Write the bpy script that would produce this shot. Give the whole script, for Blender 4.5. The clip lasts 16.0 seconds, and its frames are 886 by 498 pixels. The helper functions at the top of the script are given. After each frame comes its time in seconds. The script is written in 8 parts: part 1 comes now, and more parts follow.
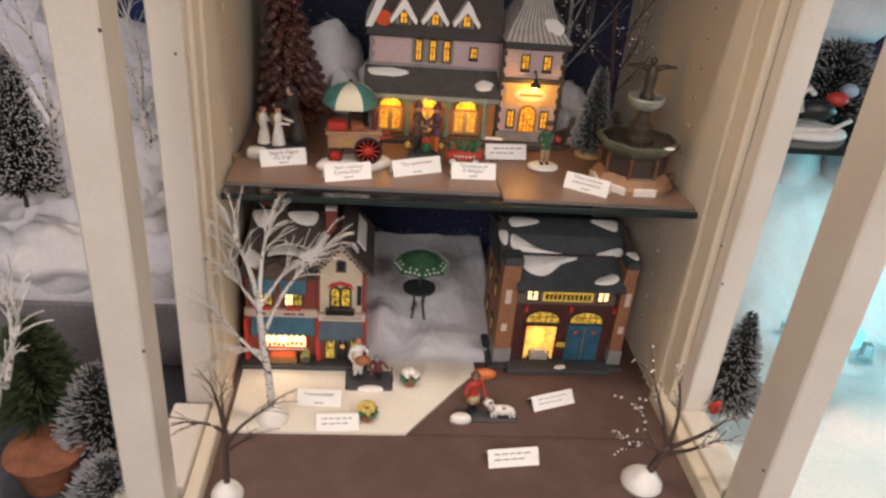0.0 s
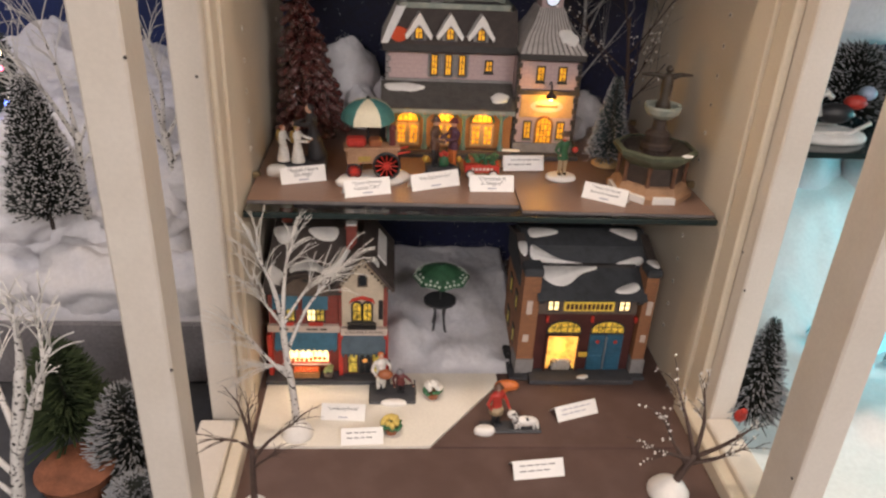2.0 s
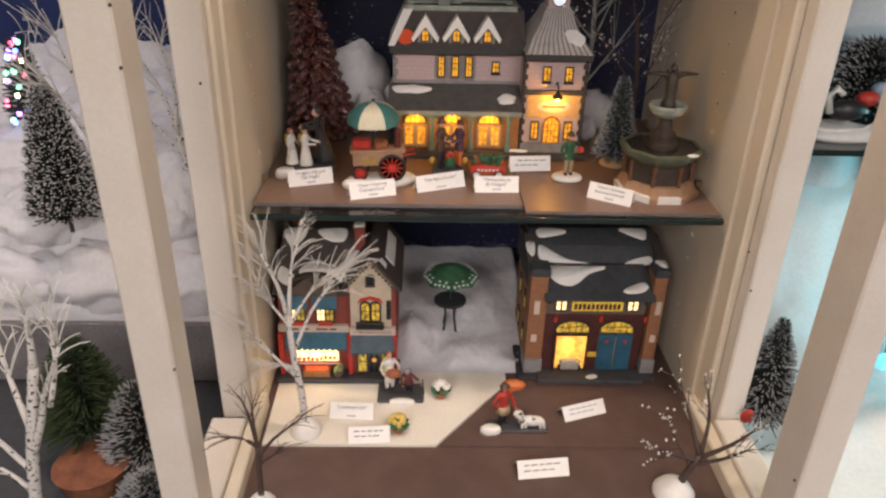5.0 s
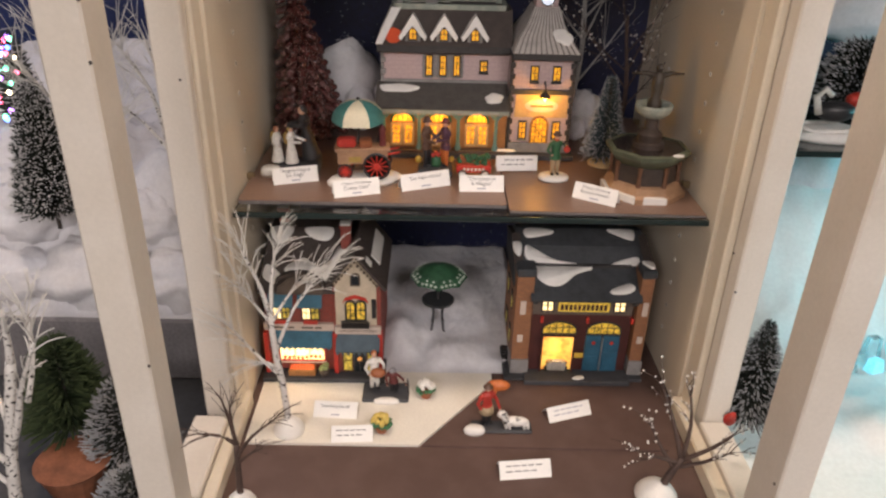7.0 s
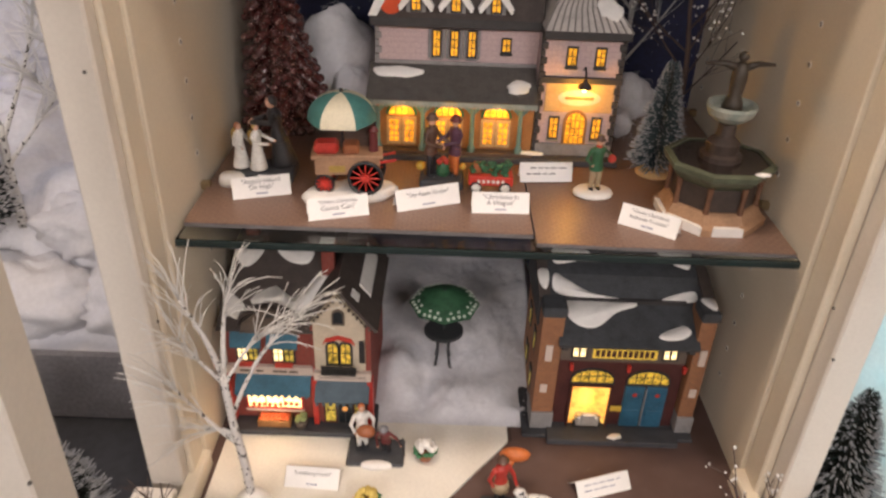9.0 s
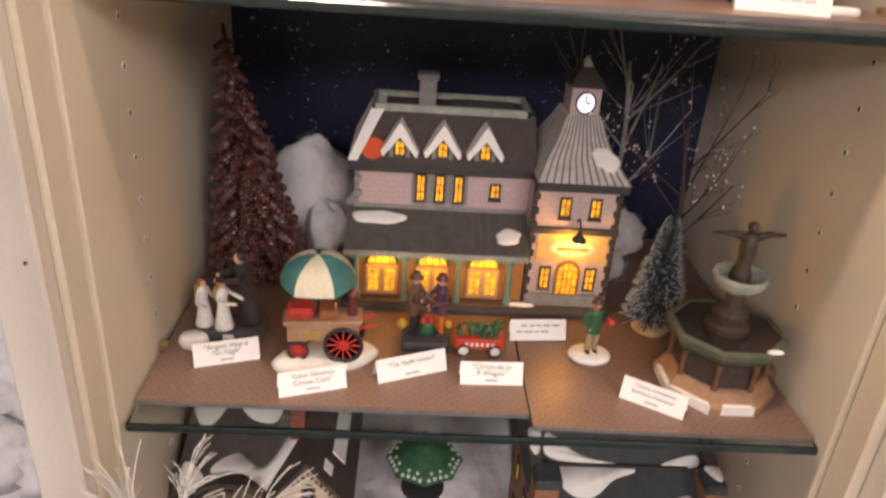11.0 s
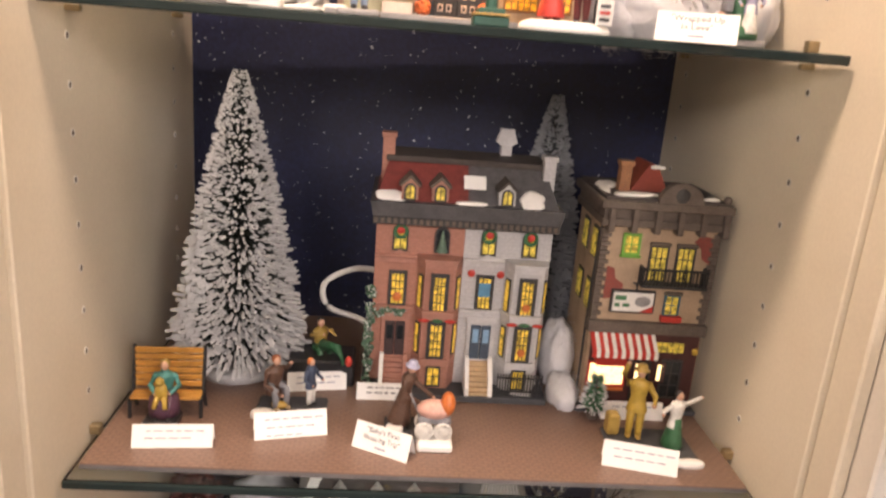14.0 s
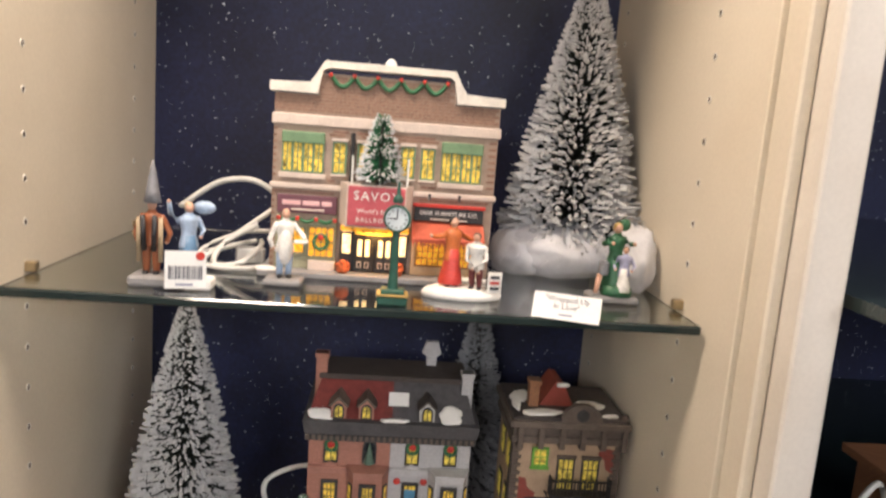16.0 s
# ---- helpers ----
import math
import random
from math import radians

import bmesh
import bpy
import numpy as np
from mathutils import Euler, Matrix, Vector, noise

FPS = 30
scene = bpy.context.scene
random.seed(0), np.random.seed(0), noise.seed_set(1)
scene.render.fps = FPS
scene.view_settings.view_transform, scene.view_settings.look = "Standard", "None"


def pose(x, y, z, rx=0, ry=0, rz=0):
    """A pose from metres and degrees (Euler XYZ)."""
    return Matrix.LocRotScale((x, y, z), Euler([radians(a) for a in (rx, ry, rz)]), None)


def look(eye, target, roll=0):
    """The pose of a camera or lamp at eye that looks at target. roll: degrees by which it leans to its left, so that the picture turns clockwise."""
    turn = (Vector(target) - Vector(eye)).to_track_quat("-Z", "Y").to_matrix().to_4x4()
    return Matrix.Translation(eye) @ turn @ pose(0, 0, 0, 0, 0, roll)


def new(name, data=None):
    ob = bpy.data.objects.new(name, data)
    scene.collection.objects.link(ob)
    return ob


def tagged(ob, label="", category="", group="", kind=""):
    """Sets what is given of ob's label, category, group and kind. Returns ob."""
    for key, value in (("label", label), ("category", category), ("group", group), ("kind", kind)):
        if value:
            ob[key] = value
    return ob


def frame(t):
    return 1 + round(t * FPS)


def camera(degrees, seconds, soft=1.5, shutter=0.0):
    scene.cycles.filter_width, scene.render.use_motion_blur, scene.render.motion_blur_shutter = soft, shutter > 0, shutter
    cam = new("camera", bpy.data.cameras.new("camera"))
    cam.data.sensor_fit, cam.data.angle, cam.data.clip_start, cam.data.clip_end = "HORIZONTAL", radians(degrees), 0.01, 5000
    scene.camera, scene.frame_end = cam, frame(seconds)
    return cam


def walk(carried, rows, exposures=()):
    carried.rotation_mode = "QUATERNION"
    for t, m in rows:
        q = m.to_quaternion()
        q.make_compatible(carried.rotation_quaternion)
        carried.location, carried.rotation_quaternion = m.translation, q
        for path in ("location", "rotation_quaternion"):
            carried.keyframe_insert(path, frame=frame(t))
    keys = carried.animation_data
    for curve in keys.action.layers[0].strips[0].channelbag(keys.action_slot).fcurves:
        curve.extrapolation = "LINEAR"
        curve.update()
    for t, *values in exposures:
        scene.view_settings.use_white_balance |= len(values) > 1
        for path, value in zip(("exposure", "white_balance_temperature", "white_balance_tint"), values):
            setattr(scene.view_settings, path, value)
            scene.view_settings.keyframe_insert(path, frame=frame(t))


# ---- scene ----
cam = camera(61.9, 16.0, soft=2.4, shutter=0.4)
METRES, EYE, TILT, LEAN, TURN = 1.05, 1.45, 0.0, 0.0, -6.3
ROWS = [
    (0.0, 0.0, 0.0, 0.0, 2.35, -27.91, -4.44),
    (0.5, -0.015, 0.0131, -0.0003, 1.82, -27.54, -1.3),
    (1.0, -0.0103, 0.0119, -0.0061, 1.27, -27.24, -2.49),
    (1.5, -0.0036, 0.002, -0.0029, 2.48, -26.72, -2.47),
    (2.0, -0.0037, -0.0029, 0.0049, 2.93, -27.16, -2.68),
    (2.5, -0.0005, -0.0093, 0.0138, 3.78, -25.77, -2.72),
    (3.0, -0.0056, -0.0144, 0.0205, 3.52, -23.77, -2.71),
    (3.5, 0.0091, -0.0186, 0.0251, 3.78, -23.74, -2.41),
    (4.0, 0.0171, -0.0131, 0.0121, 3.81, -25.17, -1.15),
    (4.5, 0.0184, -0.0081, 0.0135, 4.48, -26.49, -0.9),
    (5.0, 0.0295, -0.006, 0.0128, 5.06, -27.4, -1.31),
    (7.5, 0.0589, -0.0003, 0.0072, 6.26, -27.32, -1.48),
    (8.0, 0.059, 0.0417, -0.0065, 9.22, -30.1, -1.53),
    (8.2, 0.0587, 0.0781, -0.0147, 8.25, -30.97, -2.0),
    (10.3, 0.0167, 0.3174, -0.0066, 6.2, -28.8, -1.7),
    (10.5, 0.0049, 0.3114, 0.0013, 4.76, -26.91, -2.36),
    (11.0, 0.0083, 0.3107, 0.0416, 4.98, -26.26, -3.7),
    (11.5, 0.0188, 0.3129, 0.1037, 4.54, -23.13, -3.92),
    (12.0, 0.0212, 0.3122, 0.1595, 4.32, -20.76, -4.2),
    (12.5, 0.0245, 0.3058, 0.1972, 4.01, -19.42, -4.06),
    (13.0, 0.0339, 0.2991, 0.2384, 3.14, -17.48, -5.16),
    (13.5, 0.0335, 0.2935, 0.276, 2.84, -15.8, -4.76),
    (14.0, 0.0371, 0.2968, 0.3185, 3.24, -16.15, -4.46),
    (14.5, 0.0389, 0.2985, 0.371, 1.34, -14.02, -4.66),
    (15.0, 0.0567, 0.2902, 0.415, 1.49, -11.99, -4.51),
    (15.5, 0.0826, 0.2768, 0.4421, 2.85, -11.44, -5.22),
    (16.0, 0.0934, 0.2525, 0.4723, 2.36, -9.53, -4.37),
]
walk(cam, [(t, pose(0, 0, EYE, TILT, LEAN, TURN) @ pose(METRES * x, METRES * y, METRES * z, 90 + pitch, roll, yaw)) for t, x, y, z, yaw, pitch, roll in ROWS],
     exposures=[(0.0, -0.15, 6300, 18), (8.0, -0.15, 6300, 18), (10.5, 0.19, 6350, 20), (12.5, 0.14, 6950, 26), (13.5, 0.20, 6850, 25), (15.0, -0.12, 5950, 13), (16.0, -0.27, 5850, 13)])

# ---- world and lights ----
world = bpy.data.worlds.new("room_dusk")
scene.world = world
world.use_nodes = True
world.node_tree.nodes["Background"].inputs[0].default_value = (0.9, 0.93, 1.0, 1)
world.node_tree.nodes["Background"].inputs[1].default_value = 0.02


def lamp(name, eye, target, size, watts, colour, size_y=None):
    data = bpy.data.lights.new(name, "AREA")
    data.energy, data.color, data.size = watts, colour, size
    if size_y:
        data.shape, data.size_y = "RECTANGLE", size_y
    ob = new(name, data)
    ob.matrix_world = look(eye, target)
    return ob


WARM, NEUTRAL = (1.0, 0.80, 0.58), (1.0, 0.93, 0.84)
lamp("aisle_ceiling_lamp", (1.1, -1.5, 2.70), (0.0, 0.9, 1.4), 1.1, 56, NEUTRAL)
lamp("booth_ceiling_lamp", (-0.14, 0.66, 2.62), (0.20, 0.86, 1.3), 0.18, 12.5, WARM)
lamp("next_booth_ceiling_lamp", (0.62, 0.58, 2.62), (-0.10, 0.86, 1.3), 0.22, 14, WARM)
# Unseen broad fill behind the camera, added to lift the shadows.
lamp("rear_fill_lamp", (-0.9, -2.4, 2.72), (-0.6, -1.8, 0.5), 1.4, 110, NEUTRAL)
# Unseen lamp from above, added to brighten and model the left cotton.
lamp("left_fill_lamp", (-1.1, 1.15, 2.5), (-0.8, 1.2, 1.0), 0.5, 5.0, (0.86, 0.90, 1.0))
lamp("right_display_lamp", (1.02, 0.98, 1.13), (0.80, 1.05, 0.8), 0.3, 2.1, (0.22, 0.90, 0.95))


def bulb(name, place, watts, colour, radius=0.004):
    data = bpy.data.lights.new(name, "POINT")
    data.energy, data.color, data.shadow_soft_size = watts, colour, radius
    new(name, data).location = place


AMBER, DEEP, CANDLE = (1.0, 0.52, 0.10), (1.0, 0.46, 0.05), (1.0, 0.72, 0.38)
for bx in (0.020, 0.072, 0.125):
    bulb("porch_bulb", (bx, 0.984, 1.149), 0.042, DEEP)
bulb("tower_bulb", (0.214, 0.984, 1.176), 0.125, DEEP, 0.003)
bulb("grocery_bulb", (-0.117, 0.842, 0.838), 0.030, CANDLE)
bulb("firehouse_bulb", (0.248, 0.858, 0.850), 0.016, AMBER)
bulb("marquee_bulb", (0.118, 0.948, 1.836), 0.060, AMBER)


# ---- mesh helpers ----
class MB:
    """A mesh builder: shapes are added in local metres and become one mesh."""

    def __init__(self):
        self.v, self.f, self.m, self.s = [], [], [], []
        self.slot, self.smooth = 0, False
        self.tf = Matrix.Identity(4)

    def add(self, verts, faces):
        n = len(self.v)
        self.v += [tuple(self.tf @ Vector(p)) for p in verts]
        self.f += [tuple(n + i for i in f) for f in faces]
        self.m += [self.slot] * len(faces)
        self.s += [self.smooth] * len(faces)
        return self

    def box(self, x0, x1, y0, y1, z0, z1, b=0.0):
        if b <= 0:
            vs = [(x, y, z) for z in (z0, z1) for y in (y0, y1) for x in (x0, x1)]
            return self.add(vs, [(0, 2, 3, 1), (4, 5, 7, 6), (0, 1, 5, 4), (2, 6, 7, 3), (0, 4, 6, 2), (1, 3, 7, 5)])
        b = min(b, 0.45 * min(x1 - x0, y1 - y0, z1 - z0))
        vs, idx = [], {}
        for i in (0, 1):
            for j in (0, 1):
                for k in (0, 1):
                    x, y, z = (x0, x1)[i], (y0, y1)[j], (z0, z1)[k]
                    dx, dy, dz = (b, -b)[i], (b, -b)[j], (b, -b)[k]
                    idx[i, j, k] = len(vs)
                    vs += [(x, y + dy, z + dz), (x + dx, y, z + dz), (x + dx, y + dy, z)]
        fs = []
        for a in range(3):
            o = [q for q in range(3) if q != a]
            for s in (0, 1):
                ring = []
                for p, q in ((0, 0), (1, 0), (1, 1), (0, 1)):
                    key = [0, 0, 0]
                    key[a], key[o[0]], key[o[1]] = s, p, q
                    ring.append(idx[tuple(key)] + a)
                fs.append(tuple(ring))
            for p in (0, 1):
                for q in (0, 1):
                    k0, k1 = [0, 0, 0], [0, 0, 0]
                    k0[a], k1[a] = 0, 1
                    k0[o[0]] = k1[o[0]] = p
                    k0[o[1]] = k1[o[1]] = q
                    c0, c1 = idx[tuple(k0)], idx[tuple(k1)]
                    fs.append((c0 + o[0], c1 + o[0], c1 + o[1], c0 + o[1]))
        fs += [(c, c + 1, c + 2) for c in idx.values()]
        return self.add(vs, fs)

    def lathe(self, cx, cy, profile, n=16, phase=0.0):
        """profile: (radius, z) from the bottom up."""
        vs, fs = [], []
        for r, z in profile:
            for i in range(n):
                a = 2 * math.pi * (i + phase) / n
                vs.append((cx + r * math.cos(a), cy + r * math.sin(a), z))
        for j in range(len(profile) - 1):
            for i in range(n):
                k = (i + 1) % n
                fs.append((j * n + i, j * n + k, (j + 1) * n + k, (j + 1) * n + i))
        fs.append(tuple(reversed(range(n))))
        fs.append(tuple(range((len(profile) - 1) * n, len(profile) * n)))
        return self.add(vs, fs)

    def ball(self, cx, cy, cz, rx, ry=None, rz=None, n=10):
        ry, rz = ry or rx, rz or rx
        rings, vs, fs = max(4, n // 2 + 1), [(cx, cy, cz - rz)], []
        for j in range(1, rings):
            a = math.pi * j / rings - math.pi / 2
            for i in range(n):
                b = 2 * math.pi * i / n
                vs.append((cx + rx * math.cos(a) * math.cos(b), cy + ry * math.cos(a) * math.sin(b), cz + rz * math.sin(a)))
        vs.append((cx, cy, cz + rz))
        for i in range(n):
            k = (i + 1) % n
            fs.append((0, 1 + k, 1 + i))
            for j in range(rings - 2):
                p = 1 + j * n
                fs.append((p + i, p + k, p + n + k, p + n + i))
            p = 1 + (rings - 2) * n
            fs.append((p + i, p + k, len(vs) - 1))
        return self.add(vs, fs)

    def prism(self, poly, d0, d1, axis="y"):
        """A polygon given in the two other axes, drawn out from d0 to d1."""
        n = len(poly)
        put = {"y": lambda p, d: (p[0], d, p[1]), "x": lambda p, d: (d, p[0], p[1]), "z": lambda p, d: (p[0], p[1], d)}[axis]
        vs = [put(p, d0) for p in poly] + [put(p, d1) for p in poly]
        fs = [tuple(range(n)), tuple(reversed(range(n, 2 * n)))]
        fs += [(i, n + i, n + (i + 1) % n, (i + 1) % n) for i in range(n)]
        return self.add(vs, fs)

    def tube(self, pts, r0, r1=None, n=6):
        r1 = r0 if r1 is None else r1
        pts = [Vector(p) for p in pts]
        vs, fs = [], []
        for i, p in enumerate(pts):
            d = (pts[min(i + 1, len(pts) - 1)] - pts[max(i - 1, 0)]).normalized()
            u = d.orthogonal().normalized()
            w = d.cross(u)
            r = r0 + (r1 - r0) * i / max(1, len(pts) - 1)
            for k in range(n):
                a = 2 * math.pi * k / n
                vs.append(tuple(p + r * (math.cos(a) * u + math.sin(a) * w)))
        for i in range(len(pts) - 1):
            for k in range(n):
                q = (k + 1) % n
                fs.append((i * n + k, i * n + q, (i + 1) * n + q, (i + 1) * n + k))
        fs.append(tuple(reversed(range(n))))
        fs.append(tuple(range((len(pts) - 1) * n, len(pts) * n)))
        return self.add(vs, fs)

    def frustum(self, x0, x1, y0, y1, z0, X0, X1, Y0, Y1, z1):
        vs = [(x0, y0, z0), (x1, y0, z0), (x0, y1, z0), (x1, y1, z0), (X0, Y0, z1), (X1, Y0, z1), (X0, Y1, z1), (X1, Y1, z1)]
        return self.add(vs, [(0, 2, 3, 1), (4, 5, 7, 6), (0, 1, 5, 4), (2, 6, 7, 3), (0, 4, 6, 2), (1, 3, 7, 5)])

    def mesh(self, name, mats):
        me = bpy.data.meshes.new(name)
        me.from_pydata(self.v, [], self.f)
        for m in mats if isinstance(mats, (list, tuple)) else [mats]:
            me.materials.append(m)
        me.polygons.foreach_set("material_index", self.m)
        me.polygons.foreach_set("use_smooth", self.s)
        bm = bmesh.new()
        bm.from_mesh(me)
        bmesh.ops.recalc_face_normals(bm, faces=bm.faces)
        bm.to_mesh(me)
        bm.free()
        me.update()
        return me


def part(name, mb, mats, parent=None, label=""):
    ob = new(name, mb.mesh(name, mats))
    ob.parent = parent
    if label:
        ob["label"] = label
    return ob


def thing(name, mb, mats, label, category, group="", kind=""):
    return tagged(part(name, mb, mats), label, category, group, kind)


def empty(name, label, category, group="", m=None):
    ob = new(name)
    ob.empty_display_size = 0.02
    if m is not None:
        ob.matrix_basis = m
    return tagged(ob, label, category, group)


# ---- materials ----
def mat(name, colour, rough=0.6, spread=0.12, scale=60.0, bump=0.15, fine=400.0, metal=0.0, second=None, coat=0.0, emit=0.0, spec=0.5, spots=None):
    """A surface with variation at two scales. second: colour of stains; spots: (colour, scale, threshold) of specks."""
    m = bpy.data.materials.new(name)
    m.use_nodes = True
    nt = m.node_tree
    n, l = nt.nodes, nt.links
    b = n["Principled BSDF"]
    b.inputs["Roughness"].default_value, b.inputs["Metallic"].default_value = rough, metal
    b.inputs["Coat Weight"].default_value = coat
    b.inputs["Specular IOR Level"].default_value = spec
    co = n.new("ShaderNodeTexCoord")
    big, small = n.new("ShaderNodeTexNoise"), n.new("ShaderNodeTexNoise")
    big.inputs["Scale"].default_value, small.inputs["Scale"].default_value = scale, fine
    big.inputs["Detail"].default_value, small.inputs["Detail"].default_value = 4, 3
    l.new(co.outputs["Object"], big.inputs["Vector"])
    l.new(co.outputs["Object"], small.inputs["Vector"])
    mix = n.new("ShaderNodeMix")
    mix.data_type = "RGBA"
    c2 = second or tuple(c * (1 - 2.2 * spread) for c in colour)
    mix.inputs[6].default_value = (*colour, 1)
    mix.inputs[7].default_value = (*c2, 1)
    ramp = n.new("ShaderNodeMapRange")
    ramp.inputs[1].default_value, ramp.inputs[2].default_value = 0.42, 0.72
    l.new(big.outputs[0], ramp.inputs[0])
    l.new(ramp.outputs[0], mix.inputs[0])
    hsv = n.new("ShaderNodeHueSaturation")
    val = n.new("ShaderNodeMapRange")
    val.inputs[1].default_value, val.inputs[2].default_value = 0.3, 0.7
    val.inputs[3].default_value, val.inputs[4].default_value = 1 - spread, 1 + spread
    l.new(small.outputs[0], val.inputs[0])
    l.new(val.outputs[0], hsv.inputs["Value"])
    l.new(mix.outputs[2], hsv.inputs["Color"])
    out = hsv.outputs[0]
    if spots:
        vor = n.new("ShaderNodeTexNoise")
        vor.inputs["Scale"].default_value = spots[1]
        l.new(co.outputs["Object"], vor.inputs["Vector"])
        gt = n.new("ShaderNodeMath")
        gt.operation = "GREATER_THAN"
        gt.inputs[1].default_value = spots[2]
        l.new(vor.outputs[0], gt.inputs[0])
        mx = n.new("ShaderNodeMix")
        mx.data_type = "RGBA"
        mx.inputs[7].default_value = (*spots[0], 1)
        l.new(gt.outputs[0], mx.inputs[0])
        l.new(out, mx.inputs[6])
        out = mx.outputs[2]
    l.new(out, b.inputs["Base Color"])
    if emit:
        l.new(out, b.inputs["Emission Color"])
        b.inputs["Emission Strength"].default_value = emit
    if bump:
        bp = n.new("ShaderNodeBump")
        bp.inputs["Strength"].default_value = bump
        bp.inputs["Distance"].default_value = 0.002
        l.new(small.outputs[0], bp.inputs["Height"])
        l.new(bp.outputs[0], b.inputs["Normal"])
    return m


def piecemat(name, colour, spread=0.16, rough=0.75):
    """A surface whose pieces differ a little from one to the next."""
    m = mat(name, colour, rough, 0.12, 150, 0.35, 700)
    n, l = m.node_tree.nodes, m.node_tree.links
    hs = next(q for q in n if q.bl_idname == "ShaderNodeHueSaturation")
    hs2, rg, inf = n.new("ShaderNodeHueSaturation"), n.new("ShaderNodeMapRange"), n.new("ShaderNodeObjectInfo")
    rg.inputs[3].default_value, rg.inputs[4].default_value = 1 - spread, 1 + spread
    l.new(inf.outputs["Random"], rg.inputs[0])
    l.new(rg.outputs[0], hs2.inputs["Value"])
    l.new(hs.outputs[0], hs2.inputs["Color"])
    l.new(hs2.outputs[0], n["Principled BSDF"].inputs["Base Color"])
    return m


def brickmat(name, c1, c2, mortar, w, h, joint=0.0009, bump=0.5, rough=0.75, flat=False):
    """Courses of small bricks on upright faces: the wall's run is x + y, its height z."""
    m = mat(name, c1, rough, 0.1)
    nt = m.node_tree
    n, l = nt.nodes, nt.links
    co = n.new("ShaderNodeTexCoord")
    sep, com = n.new("ShaderNodeSeparateXYZ"), n.new("ShaderNodeCombineXYZ")
    ad = n.new("ShaderNodeMath")
    l.new(co.outputs["Object"], sep.inputs[0])
    l.new(sep.outputs[0], ad.inputs[0])
    if not flat:
        l.new(sep.outputs[1], ad.inputs[1])
    else:
        ad.inputs[1].default_value = 0.0
    l.new(ad.outputs[0], com.inputs[0])
    l.new(sep.outputs[1 if flat else 2], com.inputs[1])
    br = n.new("ShaderNodeTexBrick")
    br.inputs["Color1"].default_value, br.inputs["Color2"].default_value, br.inputs["Mortar"].default_value = (*c1, 1), (*c2, 1), (*mortar, 1)
    br.inputs["Scale"].default_value = 1.0
    br.inputs["Mortar Size"].default_value = joint
    br.inputs["Brick Width"].default_value, br.inputs["Row Height"].default_value = w, h
    l.new(com.outputs[0], br.inputs["Vector"])
    hs = next(q for q in n if q.bl_idname == "ShaderNodeHueSaturation")
    l.new(br.outputs[0], hs.inputs["Color"])
    bp = next(q for q in n if q.bl_idname == "ShaderNodeBump")
    inv = n.new("ShaderNodeMath")
    inv.operation = "SUBTRACT"
    inv.inputs[0].default_value = 1.0
    l.new(br.outputs["Fac"], inv.inputs[1])
    l.new(inv.outputs[0], bp.inputs["Height"])
    bp.inputs["Strength"].default_value = bump
    bp.inputs["Distance"].default_value = 0.0008
    return m


def glassmat(name, tint, rough=0.02):
    m = bpy.data.materials.new(name)
    m.use_nodes = True
    b = m.node_tree.nodes["Principled BSDF"]
    b.inputs["Base Color"].default_value = (*tint, 1)
    b.inputs["Transmission Weight"].default_value = 1.0
    b.inputs["Roughness"].default_value = rough
    b.inputs["IOR"].default_value = 1.45
    return m


CREAM = mat("cream_paint", (0.74, 0.66, 0.53), 0.55, 0.03, 6, 0.06, 300, second=(0.67, 0.585, 0.455))
WHITEPAINT = mat("off_white_paint", (0.74, 0.69, 0.62), 0.5, 0.03, 8, 0.06, 260, second=(0.66, 0.60, 0.52))
NAIL = mat("dark_nail", (0.06, 0.05, 0.045), 0.5, 0.1)
HOLE = mat("shadowed_pin_hole", (0.10, 0.075, 0.052), 0.7, 0.1)
SLEEVE = mat("pale_pin_sleeve", (0.80, 0.76, 0.68), 0.35, 0.04)
BRASS = mat("brass_clip", (0.42, 0.33, 0.2), 0.35, 0.1, metal=0.8)
FLOORBROWN = mat("brown_board", (0.105, 0.062, 0.052), 0.7, 0.12, 25, 0.2, 900, second=(0.13, 0.08, 0.068), spots=((0.5, 0.45, 0.42), 380, 0.80))
MATBROWN = brickmat("embossed_brown_mat", (0.245, 0.152, 0.112), (0.225, 0.140, 0.104), (0.180, 0.112, 0.085), 0.0090, 0.0045, 0.0011, 0.7, 0.36, True)
MATEDGE = mat("grey_foam_edge", (0.16, 0.15, 0.15), 0.7, 0.1)
SNOWBOARD = mat("white_foam_board", (0.82, 0.78, 0.70), 0.7, 0.04, 15, 0.1, 300)
GLASS = glassmat("green_edged_glass", (0.86, 0.93, 0.90))
GLASSEDGE = mat("polished_glass_edge", (0.018, 0.03, 0.03), 0.12, 0.1, 40, 0)
NAVY = mat("navy_star_cloth", (0.014, 0.019, 0.066), 0.55, 0.25, 7, 0.15, 200, second=(0.006, 0.008, 0.03), spots=((0.75, 0.78, 0.85), 230, 0.722))
COTTON = mat("cotton_batting", (0.70, 0.69, 0.71), 0.95, 0.05, 22, 0.35, 160, second=(0.68, 0.68, 0.72))
SNOW = mat("modelled_snow", (0.83, 0.81, 0.78), 0.6, 0.04, 80, 0.2, 600)
CARD = mat("white_card", (0.85, 0.84, 0.82), 0.6, 0.02, 40, 0.02)
INK = mat("grey_ink", (0.10, 0.10, 0.12), 0.6, 0.1, 40, 0)
PALEINK = mat("pale_ink", (0.32, 0.33, 0.42), 0.6, 0.1, 40, 0)

# ---- structure ----
XL, XR = -0.181, 0.407
YF, YBL, YBR = 0.80, 1.256, 1.216
ZF, ZA, ZB, ZC = 0.80, 1.092, 1.426, 1.793


